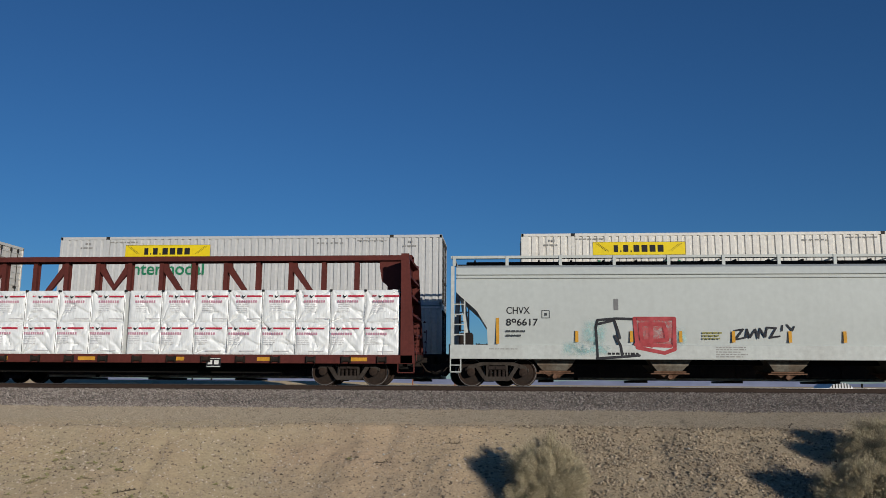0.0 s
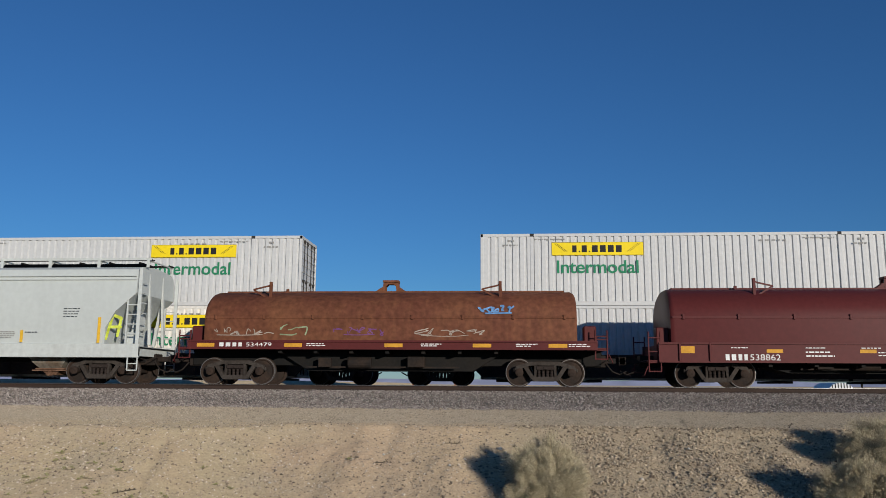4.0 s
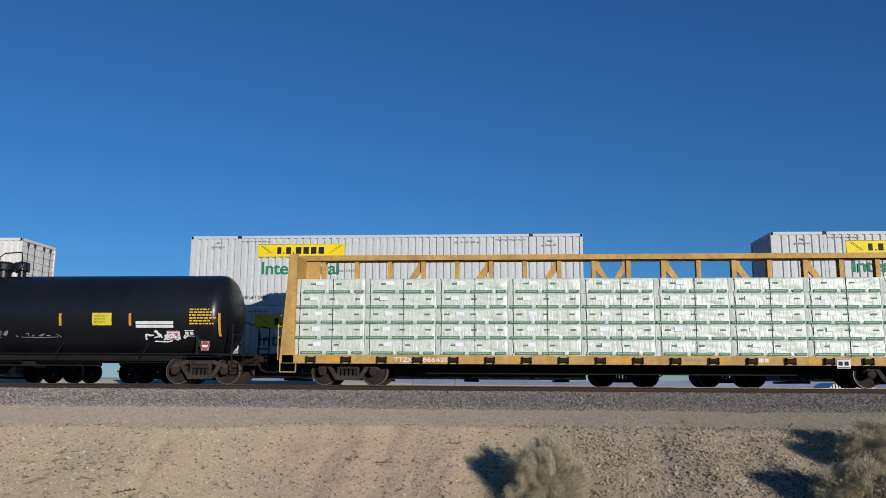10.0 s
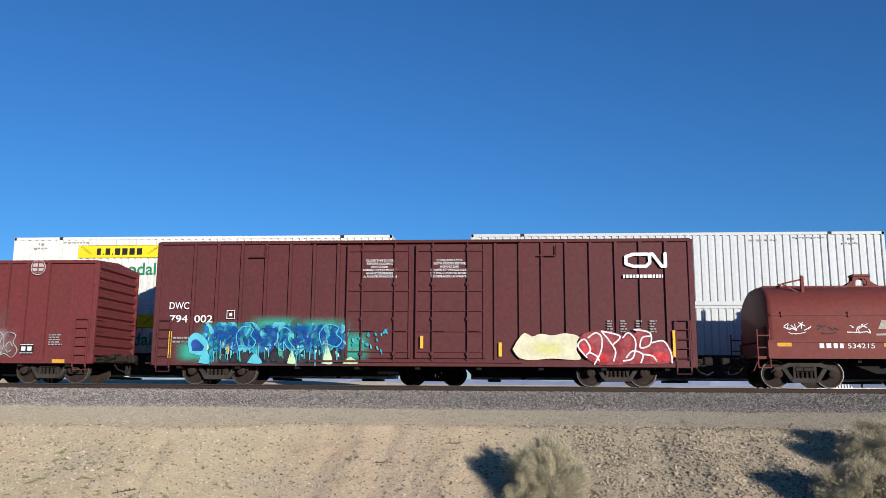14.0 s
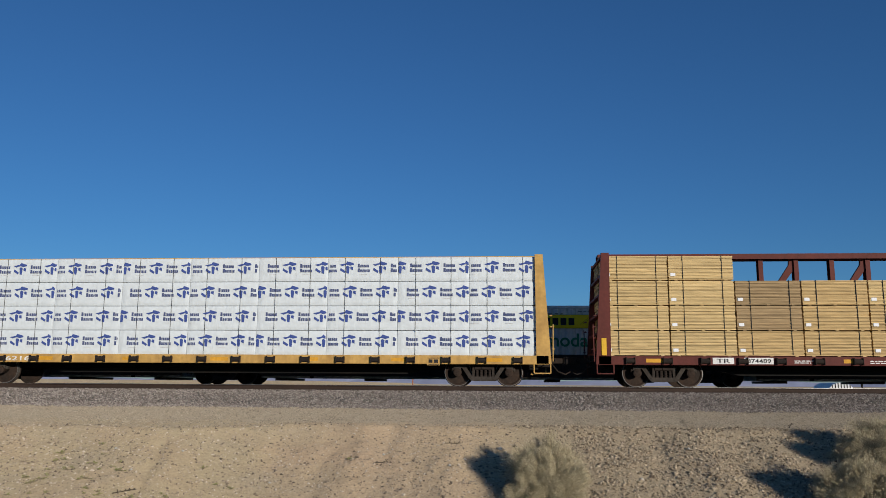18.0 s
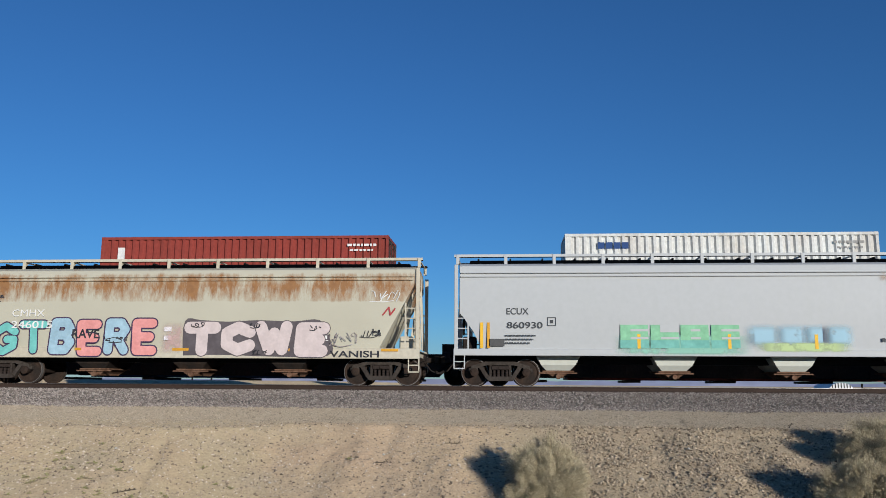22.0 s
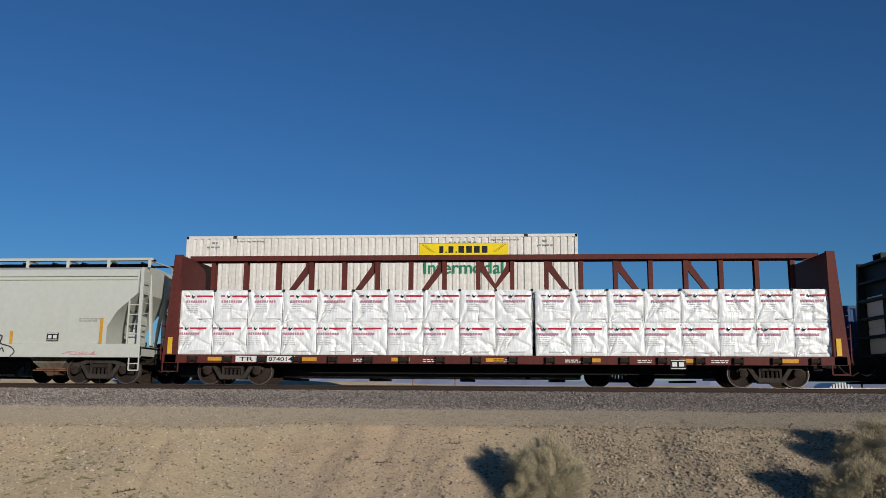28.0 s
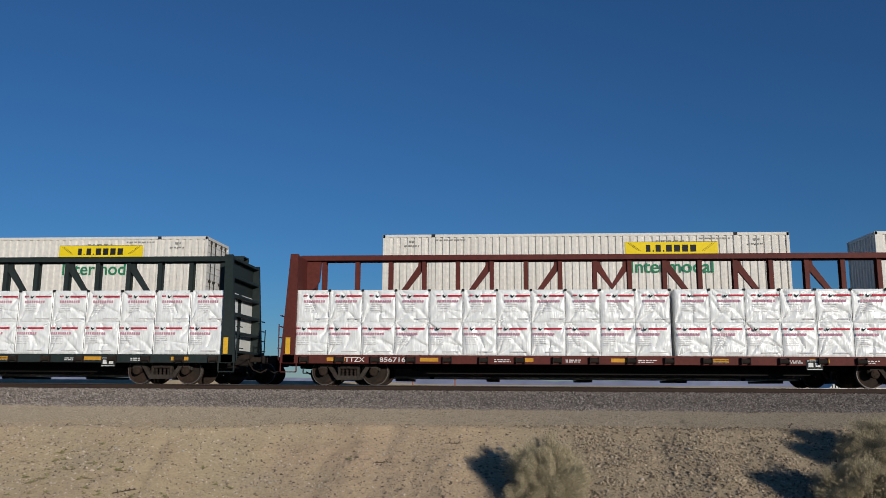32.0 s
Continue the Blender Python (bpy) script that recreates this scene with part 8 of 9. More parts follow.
# black tank car
for xx, z0, z1 in ((0.73, 1.6, 2.36), (3.44, 2.0, 2.36), (6.7, 1.95, 2.36), (9.83, 1.95, 2.36), (12.62, 1.95, 2.36), (15.09, 1.95, 2.36), (18.2, 1.6, 2.36)):
    strip(c7, xx, z0, z1, T7, ORANGE)
words("reporting_mark", "TEIX", 1.58, 1.97, 0.27, YELLOW, c7, lambda z: T7(z) - 0.02, 0.76, "", 0.01)
words("car_number", "33441", 2.48, 1.97, 0.27, YELLOW, c7, lambda z: T7(z) - 0.02, 0.82, "", 0.01)
frame_box(c7, 3.56, 2.0, 0.24, YELLOW, T7)
small_print(c7, 1.6, 3.3, 1.82, 2, YELLOW, T7, 141, 0.05, 0.13)
g = Geo()
plate(g, 13.75, 14.44, 1.96, 2.38, T7)
yl = part("yellow_label", g, mat("label_yellow", (0.75, 0.60, 0.05), 0.5), c7)
small_print(yl, 13.82, 14.38, 2.26, 3, BLACK, lambda z: T7(z) - 0.006, 142, 0.025, 0.1)
for z0, z1, a, b in ((2.0, 2.10, 15.29, 16.6), (1.88, 1.98, 15.29, 16.6)):
    g = Geo()
    plate(g, a, b, z0, z1, T7)
    part("white_label", g, WHITE, c7)
small_print(c7, 17.16, 18.1, 2.47, 6, YELLOW, T7, 143, 0.05, 0.095)
tag_strokes("graffiti_tag", c7, 15.6, 17.1, 1.4, 1.8, T7, SPW, 69, 0.06, 5, "white sprayed tag")
data_plate(c7, 16.35, 1.5, 0.45, 0.28, T7, 1, WHITE, REDLET)
data_plate(c7, 16.95, 1.58, 0.38, 0.24, T7)
tag_strokes("graffiti_tag", c7, 9.9, 10.7, 1.5, 1.8, T7, GREYLET, 70, 0.02, 4)
tag_strokes("graffiti_tag", c7, 11.0, 12.6, 1.55, 1.7, T7, GREYLET, 71, 0.018, 6)
tag_strokes("graffiti_tag", c7, 5.2, 5.7, 1.45, 1.95, T7, GREYLET, 72, 0.018, 2)
tag_strokes("graffiti_tag", c7, 8.3, 9.0, 1.5, 1.7, T7, GREYLET, 73, 0.018, 4)
dome(c7, 9.5, 3.82, TANKBLACK)
dome(c7, 10.2, 3.82, TANKBLACK, 0.22, "valve_housing")
g = Geo()
for s in (-1, 1):
    xx = 4.75 + s * 0.21
    g.path([(xx, -1.47, 0.85), (xx, -1.49, 2.4), (xx, -1.30, 3.2), (xx, -0.9, 3.72), (xx, -0.75, 3.82)], 0.045)
for k in range(11):
    zz = 0.95 + 0.26 * k
    yy = T7(zz) - 0.05 if zz > 1.9 else -1.48
    g.bar((4.54, yy, zz), (4.96, yy, zz), 0.035)
part("ladder", g, TANKBLACK, c7)
g = Geo()
g.box(5.2, 9.6, -0.95, -0.4, 3.80, 3.85, 0.01)
part("platform", g, TANKBLACK, c7)
post_rail("handrail", c7, [5.75, 6.4, 7.2, 7.95, 8.8], -0.95, 3.82, 4.28, TANKBLACK)
post_rail("handrail", c7, [5.45, 6.8, 8.2, 9.1], -0.40, 3.82, 4.52, TANKBLACK)
g = Geo()
g.path([(4.35, -0.9, 4.55), (4.5, -0.9, 4.5), (4.75, -0.9, 4.42), (4.95, -0.9, 4.2), (4.95, -0.9, 3.8)], 0.045)
g.path([(4.45, -0.9, 3.8), (4.45, -0.9, 4.52)], 0.045)
g.path([(9.9, -0.9, 3.8), (9.9, -0.9, 4.42), (10.1, -0.9, 4.55), (10.7, -0.9, 4.58), (10.75, -0.9, 4.3), (10.4, -0.9, 3.85)], 0.045)
part("ladder_rail", g, TANKBLACK, c7)

# yellow centre beam
YS = -(S - 0.02) - 0.003
words("reporting_mark", "TTZX", 3.85, 0.76, 0.15, WHITE, c8, YS - 0.005, 0.62, "", 0.012)
words("car_number", "866420", 4.8, 0.76, 0.15, WHITE, c8, YS - 0.005, 0.84, "", 0.012)
data_plate(c8, 17.85, 0.62, 0.42, 0.30, YS - 0.01, 1, WHITE, BLACK)
small_print(c8, 13.2, 13.9, 0.82, 1, GREYLET, YS, 150, 0.09)
small_print(c8, 15.3, 15.9, 0.80, 1, WHITE, YS, 151, 0.12)
words("word", "LOADING", 1.5, 3.9, 0.10, DKGREY, c8, -0.32, 0.8)
# yellow centre beam with paper-wrapped packs
words("reporting_mark", "TTZX", 2.25, 0.76, 0.15, WHITE, c12, YS - 0.005, 0.62, "", 0.012)
words("car_number", "862168", 3.35, 0.76, 0.15, WHITE, c12, YS - 0.005, 1.3, "", 0.012)
data_plate(c12, 17.95, 0.66, 0.42, 0.26, YS - 0.01, 1, YCB, BLACK)


def number_plates(c, x, a, b, wa, wb):
    g = Geo()
    plate(g, x, x + wa, 0.74, 0.94, YS, 0.006)
    p = part("number_panel", g, WHITE, c)
    words("reporting_mark", a, x + 0.12, 0.775, 0.13, BLACK, p, YS - 0.009, wa - 0.24, "", 0.012)
    g = Geo()
    plate(g, x + wa + 0.32, x + wa + 0.32 + wb, 0.74, 0.94, YS, 0.006)
    p = part("number_panel", g, WHITE, c)
    words("car_number", b, x + wa + 0.40, 0.775, 0.13, BLACK, p, YS - 0.009, wb - 0.16, "", 0.012)


number_plates(c13, 3.68, "TR", "874489", 0.66, 0.90)
number_plates(c18, 2.55, "TR", "874014", 0.72, 0.95)
number_plates(c19, 4.0, "COER", "875120", 0.75, 0.95)
words("reporting_mark", "TTZX", 2.2, 0.76, 0.15, WHITE, c20, YS - 0.005, 0.66, "", 0.012)
words("car_number", "856716", 3.35, 0.76, 0.15, WHITE, c20, YS - 0.005, 0.86, "", 0.012)
for c, xx in ((c0, 15.3), (c13, 18.5), (c18, 16.72), (c19, 17.3), (c20, 16.9)):
    data_plate(c, xx, 0.56, 0.5, 0.32, YS - 0.012, 1, BLACK, WHITE)
for k, c in enumerate((c13, c18, c19, c20)):
    for j in range(6):
        xx = 6.2 + 2.3 * j + 0.3 * k
        small_print(c, xx, xx + 0.6, 0.83, 2, WHITE, YS, 160 + 7 * k + j, 0.03, 0.06)
    for xx in (0.28, 21.95 if k != 2 else 21.55):
        g = Geo()
        g.box(xx - 0.08, xx + 0.08, -S - 0.012, -S + 0.01, 1.0, 1.55, 0.005)
        part("reflector", g, YELLOW, c)

# red box car
YB = -S - 0.006
for xx, w in ((1.19, 0.24), (1.72, 0.26), (2.0, 0.26), (2.66, 0.24)):
    blocks("company_mark", c9, xx, 2.10, 0.27, (w,), 0.1, WHITE, YB)
for xx, tx_ in ((0.98, "72"), (1.80, "23"), (2.66, "65")):
    words("car_number", tx_, xx, 1.55, 0.29, WHITE, c9, YB - 0.045, 0.46, "", 0.015)
frame_box(c9, 3.3, 1.98, 0.24, SPS, YB)
small_print(c9, 1.0, 2.3, 1.28, 2, GREYLET, YB, 170, 0.06, 0.13)
small_print(c9, 7.75, 8.45, 4.0, 4, GREYLET, -S - 0.056, 171, 0.05, 0.09)
g = Geo()
g.add([(13.3 + 0.27 * math.cos(t * math.pi / 12), YB - 0.004, 3.94 + 0.27 * math.sin(t * math.pi / 12)) for t in range(24)], [tuple(range(24))])
em = part("round_emblem", g, mat("faded_emblem", (0.52, 0.46, 0.44), 0.7, 0, 0.3, 14, 3, 0), c9, "round faded white company emblem")
g = Geo()
for t in range(24):
    a0, a1 = t * math.pi / 12, (t + 1) * math.pi / 12
    g.add([(13.3 + r_ * math.cos(q), YB - 0.007, 3.94 + r_ * math.sin(q)) for r_, q in ((0.21, a0), (0.24, a0), (0.24, a1), (0.21, a1))], [(0, 1, 2, 3)])
part("emblem_ring", g, BOXBROWN, em)
lines("emblem_cross", em, [[(13.08, 3.94), (13.52, 3.94)], [(13.3, 3.72), (13.3, 4.16)], [(13.12, 4.1), (13.48, 4.1)], [(13.12, 3.78), (13.48, 3.78)]], 0.045, BOXBROWN, YB - 0.004)
DIMW = mat("spray_dim_white", (0.46, 0.43, 0.41), 0.75, 0, 0.5, 9, 3, 0, (0.20, 0.10, 0.09))
GHOST = haze_mat("spray_grey_ghost", (0.34, 0.27, 0.26), 0.7, 0.25, 2.6, 0.34, 0.62)
GHOSTB = haze_mat("spray_blue_ghost", (0.24, 0.33, 0.40), 0.85, 0.3, 3.2, 0.36, 0.58)
coat("graffiti", c9, 2.5, 6.3, 0.72, 1.75, YB - 0.05, GHOST, "faded silver and blue graffiti")
coat("graffiti", c9, 2.6, 6.1, 0.80, 1.70, YB - 0.053, GHOSTB)
blot("graffiti_spot", c9, 4.9, 1.05, 0.22, 0.42, [(0.1, 0.2), (0.5, 1), (0.95, 0.6), (0.7, 0.05)], spray("spray_mustard", (0.40, 0.30, 0.06), 0.2), YB - 0.055)
coat("graffiti", c9, 9.6, 13.0, 0.80, 1.95, YB - 0.05, GHOST, "washed-out grey graffiti")
coat("graffiti", c9, 10.9, 12.6, 1.7, 2.7, YB - 0.051, haze_mat("spray_dust_ghost", (0.22, 0.12, 0.11), 0.55, 0.3, 2.0, 0.35, 0.65))
coat("graffiti", c9, 9.8, 11.4, 0.95, 1.80, YB - 0.053, GHOSTB)
LOOPS = ([(0.1, 0.1), (0.0, 0.6), (0.3, 1.0), (0.8, 0.9), (0.7, 0.6), (0.95, 0.3), (0.7, 0.0), (0.3, 0.15), (0.1, 0.1)], [(0.05, 0.0), (0.1, 0.95), (0.5, 0.75), (0.9, 1.0), (0.95, 0.1), (0.7, 0.05), (0.65, 0.5), (0.4, 0.1), (0.05, 0.0)],
         [(0.1, 0.0), (0.0, 0.8), (0.4, 1.05), (0.75, 0.8), (0.6, 0.5), (1.0, 0.05), (0.6, 0.1), (0.35, 0.4), (0.35, 0.0), (0.1, 0.0)], [(0.0, 0.3), (0.15, 0.9), (0.6, 1.0), (0.95, 0.75), (0.9, 0.2), (0.5, 0.0), (0.0, 0.3)])
rl = random.Random(31)
for a0, b0, n0 in ((2.55, 6.35, 6), (9.75, 12.9, 5)):
    cw = (b0 - a0) / n0
    for i in range(n0):
        hh = rl.uniform(0.75, 1.0)
        x_, z_ = a0 + cw * i + rl.uniform(-0.08, 0.08), 0.76 + rl.uniform(0, 0.12)
        sketch("graffiti_outline", c9, x_, z_, cw * 1.05, hh, [LOOPS[i % 4], [(0.3, 0.45), (0.5, 0.62), (0.68, 0.45)], [(0.35, 0.3), (0.45, 0.2), (0.6, 0.28)]], 0.030, DIMW, YB - 0.056, "loose white sprayed outline")
data_plate(c9, 12.9, 0.98, 0.5, 0.34, YB, 1, BLACK, WHITE)
small_print(c9, 13.9, 14.4, 1.6, 5, GREYLET, YB, 172, 0.04, 0.08)
tag_strokes("graffiti_tag", c9, 7.8, 8.7, 1.95, 2.2, -S - 0.07, SPW, 77, 0.03, 4)
g = Geo()
plate(g, 7.75, 8.45, 1.5, 1.9, -S - 0.035)
part("paint_patch", g, mat("patch_green", (0.035, 0.045, 0.035), 0.7), c9)
for xx in (0.9, 4.6, 6.9, 8.4, 11.0, 14.3):
    g = Geo()
    plate(g, xx - 0.22, xx + 0.22, 0.68, 0.80, -S - 0.008)
    part("reflector", g, ORANGE, c9)

# tall brown box car
words("reporting_mark", "DWC", 0.62, 2.49, 0.24, WHITE, c10, YB, 0.68, "", 0.012)
words("car_number", "794", 0.65, 2.04, 0.25, WHITE, c10, YB, 0.62, "", 0.012)
words("car_number", "002", 1.50, 2.04, 0.25, WHITE, c10, YB, 0.63, "", 0.012)
frame_box(c10, 2.62, 2.18, 0.26, WHITE, YB)
small_print(c10, 0.8, 2.1, 1.50, 2, GREYLET, YB, 180, 0.06, 0.13)
YD = -S - 0.062
for xx, tx_ in ((7.14, NOTICE_A), (9.47, NOTICE_B)):
    for k, t in enumerate(tx_):
        w = min(1.25, 0.062 * len(t))
        words("door_notice", t, xx + (1.25 - w) / 2, 4.07 - 0.108 * k, 0.075, WHITE, c10, YD, w, "", 0.012)
lines("company_mark", c10, [[(16.55, 4.28), (16.1, 4.28), (15.86, 4.2), (15.86, 3.96), (16.1, 3.88), (16.5, 3.88), (16.62, 4.0), (16.62, 4.28), (16.72, 4.28), (17.0, 3.88), (17.12, 3.88), (17.12, 4.3)]], 0.11, WHITE, YB, "white ribbon-like company mark")
small_print(c10, 15.75, 17.3, 3.50, 1, WHITE, YB, 181, 0.11, 0.1)
TEALP = [spray("spray_blue_bright", (0.015, 0.11, 0.27), 0.3), spray("spray_turquoise", (0.02, 0.24, 0.32), 0.3), spray("spray_deep_blue", (0.012, 0.05, 0.22), 0.3)]
g = Geo()
pts_ = [(1.4, 0.68), (1.0, 0.95), (1.5, 1.15), (1.7, 1.5), (2.2, 1.6), (2.5, 2.05), (3.3, 1.95), (4.2, 2.1), (5.2, 1.95), (6.1, 2.05), (6.5, 1.5), (7.4, 0.9), (7.6, 0.66)]
g.add([(p, YB - 0.002, q) for p, q in pts_], [tuple(range(len(pts_)))])
part("graffiti", g, haze_mat("spray_aqua_back", (0.06, 0.30, 0.24), 0.8, 0.30, 2.2, 0.25, 0.5), c10, "aqua green sprayed cloud behind letters")
g = Geo()
pts_ = [(2.4, 0.66), (2.7, 1.1), (3.6, 1.2), (4.6, 1.05), (5.6, 1.2), (6.3, 1.0), (6.8, 0.66)]
g.add([(p, YB - 0.004, q) for p, q in pts_], [tuple(range(len(pts_)))])
part("graffiti", g, SPB, c10)
LCY = spray("spray_light_cyan", (0.10, 0.42, 0.50), 0.2)
YG = YB - 0.05
GLOW = haze_mat("spray_aqua_cloud", (0.06, 0.34, 0.25), 0.95, 0.38, 2.4, 0.22, 0.45)
for x_, w_, z0, z1 in ((1.5, 2.2, 0.9, 2.15), (3.2, 2.2, 1.3, 2.35), (4.8, 2.2, 1.2, 2.3), (0.8, 1.5, 0.66, 1.5), (6.2, 1.4, 0.64, 1.9)):
    coat("graffiti", c10, x_, x_ + w_, z0, z1, YB - 0.001, GLOW, "aqua green overspray round the letters")
for x_, w_ in ((2.3, 1.5), (3.5, 1.6), (4.9, 1.9)):
    coat("graffiti", c10, x_, x_ + w_, 0.66, 1.35, YB - 0.005, haze_mat("spray_black_shade", (0.02, 0.022, 0.028), 1.0, 0.2, 3.0, 0.2, 0.4))
wild_piece(c10, 1.9, 6.7, 0.72, 2.05, YB - 0.006, [(spray("spray_aqua_green", (0.05, 0.30, 0.22), 0.4), 26, 0.0, 0.95, 0.34), (SPB, 20, 0.0, 0.25, 0.42), (LCY, 34, 0.35, 0.95, 0.40), (TEALP[1], 34, 0.25, 0.9, 0.36),
            (TEALP[0], 30, 0.35, 0.85, 0.34), (TEALP[2], 22, 0.4, 0.85, 0.30), (LCY, 26, 0.1, 0.9, 0.13), (spray("spray_pale_lime", (0.46, 0.58, 0.34), 0.3), 10, 0.1, 0.5, 0.14)], 78, "wild blue and turquoise graffiti with black shadow")
for x_, w_ in ((2.1, 1.3), (3.3, 1.2), (4.4, 1.2), (5.5, 1.2)):
    coat("graffiti", c10, x_, x_ + w_, 1.15, 2.05, YB - 0.062, haze_mat("spray_blue_film", (0.012, 0.075, 0.27), 0.85, 0.25, 3.5, 0.38, 0.55))
rl = random.Random(78)
for m_, n_ in ((LCY, 18), (TEALP[1], 16)):
    runs_ = []
    for _ in range(n_):
        dx, dz = rl.uniform(2.1, 6.5), rl.uniform(1.0, 1.5)
        runs_.append([(dx, dz), (dx, dz - rl.uniform(0.15, 0.45))])
    lines("graffiti_drips", c10, runs_, 0.03, m_, YB - 0.064)["kind"] = "stuff"
for i, (x_, w_) in enumerate(((2.2, 0.9), (3.0, 0.7), (3.7, 0.8), (4.4, 0.6), (5.0, 0.9), (5.8, 0.8))):
    sketch("graffiti_outline", c10, x_, 1.12 + 0.06 * (i % 3), w_, 0.62 + 0.1 * (i % 2), [LOOPS[(i * 3 + 1) % 4]], 0.030, LCY if i % 2 else TEALP[2], YB - 0.066)
LIME = spray("spray_pale_lime", (0.46, 0.58, 0.34), 0.3)
for x_, w_, h_ in ((3.4, 0.5, 0.30), (5.9, 0.36, 0.52), (4.75, 0.28, 0.4), (6.6, 0.5, 0.2), (1.75, 0.4, 0.5)):
    blot("graffiti_spot", c10, x_, 0.70, w_, h_, [(0.0, 0.0), (0.4, 1.0), (0.65, 0.9), (1.0, 0.0)], LIME if x_ > 4 else LCY, YG - 0.008)
blot("graffiti_spot", c10, 1.35, 0.95, 0.75, 0.75, [(0.1, 0.1), (0.0, 0.7), (0.4, 1.0), (0.95, 0.5), (0.7, 0.0)], LCY, YG + 0.002)
blot("graffiti_spot", c10, 1.47, 1.05, 0.48, 0.42, [(0.1, 0.1), (0.0, 0.8), (0.4, 1.0), (1.0, 0.2)], TEALP[2], YG - 0.001)
wild_piece(c10, 6.9, 8.1, 0.9, 1.85, -S - 0.075, [(TEALP[1], 9, 0.2, 0.9, 0.16), (LCY, 7, 0.3, 0.9, 0.12)], 79)
CREAMP = spray("spray_cream", (0.62, 0.56, 0.38), 0.2)
blot("graffiti", c10, 12.15, 0.84, 2.15, 0.86, [(0.0, 0.4), (0.08, 0.75), (0.18, 1.0), (0.3, 0.88), (0.42, 0.98), (0.6, 0.92), (0.8, 1.0), (1.0, 0.85), (0.95, 0.4), (1.0, 0.02), (0.6, 0.06), (0.3, 0.0), (0.1, 0.08)], CREAMP, YG, "cream rolled-out graffiti patch")
coat("graffiti", c10, 12.5, 14.0, 0.9, 1.5, YG - 0.005, haze_mat("spray_lemon_wash", (0.75, 0.72, 0.25), 0.6, 0.4, 3.0))
MAROON, MAROON2 = spray("spray_maroon", (0.22, 0.03, 0.035)), spray("spray_bright_red", (0.42, 0.03, 0.035))
blot("graffiti", c10, 14.15, 0.70, 3.05, 1.05, [(0.02, 0.7), (0.1, 0.95), (0.3, 1.05), (0.5, 0.9), (0.62, 0.95), (0.72, 1.08), (0.8, 0.7), (0.95, 0.7), (1.0, 0.1), (0.6, 0.03), (0.25, 0.0), (0.08, 0.3)], MAROON, YG, "maroon and red graffiti with white outlines")
for x_, z_, w_, h_ in ((14.25, 1.05, 0.5, 0.30), (16.5, 0.82, 0.62, 0.30), (14.7, 0.78, 0.5, 0.3)):
    blot("graffiti_spot", c10, x_, z_, w_, h_, [(0.0, 0.3), (0.3, 1.0), (0.9, 0.8), (1.0, 0.1), (0.4, 0.0)], MAROON2, YG - 0.003)
sketch("graffiti_outline", c10, 14.15, 0.72, 3.05, 1.05, [[(0.12, 0.2), (0.03, 0.55), (0.10, 0.75), (0.16, 0.45), (0.12, 0.28)], [(0.14, 0.8), (0.22, 0.95), (0.28, 0.8), (0.27, 0.4), (0.2, 0.0)], [(0.15, 0.35), (0.22, 0.25), (0.25, 0.1)],
       [(0.28, 1.0), (0.36, 0.7), (0.42, 0.4), (0.40, 0.1)], [(0.28, 1.0), (0.47, 0.85), (0.40, 0.6)], [(0.5, 0.8), (0.56, 0.95), (0.63, 0.7), (0.6, 0.2), (0.5, 0.1)], [(0.62, 1.05), (0.78, 0.95), (0.78, 0.6), (0.68, 0.5), (0.70, 0.8), (0.78, 0.85)],
       [(0.53, 0.2), (0.6, 0.4), (0.7, 0.3), (0.68, 0.05)], [(0.8, 0.65), (0.92, 0.7), (0.99, 0.35), (1.0, 0.05)], [(0.7, 0.3), (0.8, 0.25), (0.84, 0.1)]], 0.05, SPW, YG - 0.006)
for xx in (15.2, 15.62, 16.12, 16.55):
    small_print(c10, xx, xx + 0.22, 2.08, 5, GREYLET, YB, int(xx * 10), 0.04, 0.085)
for xx, z0, z1 in ((0.72, 0.85, 1.75), (2.72, 1.0, 1.45), (6.05, 1.0, 1.45), (9.2, 1.2, 1.6), (11.75, 0.95, 1.4), (13.5, 1.0, 1.4), (15.05, 0.95, 1.4), (17.3, 0.95, 1.8)):
    g = Geo()
    plate(g, xx - 0.05, xx + 0.05, z0, z1, YB - 0.03 if not 6.6 < xx < 11.3 else -S - 0.12)
    part("reflector", g, YELLOW, c10)
g = Geo()
for xx in (3.9, 13.6):
    g.path([(xx - 0.6, -S - 0.03, 4.25), (xx, -S - 0.03, 4.25), (xx, -S - 0.03, 4.6)], 0.05)
part("roof_hand_hold", g, BOXDARK, c10)

# coil car with two covers
YC3 = -(S - 0.02) - 0.004
blocks("company_mark", c11, 3.75, 1.86, 0.28, (0.6, 0.62, 0.6, 0.5), 0.14, PALEW, YC3, 0.45, "faded slanted company mark")
lines("mark_line", c11, [[(3.7, 1.68), (6.7, 1.76)]], 0.06, PALEW, YC3)
blocks("company_mark", c11, 1.92, 1.25, 0.15, (0.16, 0.17, 0.14, 0.13), 0.05, WHITE, -S - 0.004)
words("car_number", "534215", 2.78, 1.25, 0.15, WHITE, c11, -S - 0.006, 0.82)
words("word", "COIL CAR", 6.8, 1.25, 0.17, WHITE, c11, -S - 0.006, 1.38, "", 0.012)
letters(c11, "GONER", 9.05, 12.9, 1.78, 2.78, lambda z: YC3 - 0.01 + max(0.0, z - 2.3) * 0.3, [spray("spray_slate", (0.17, 0.21, 0.23))], SPW, "grey graffiti letters with white outline", 0.04, 8, 0.26, 0.05)
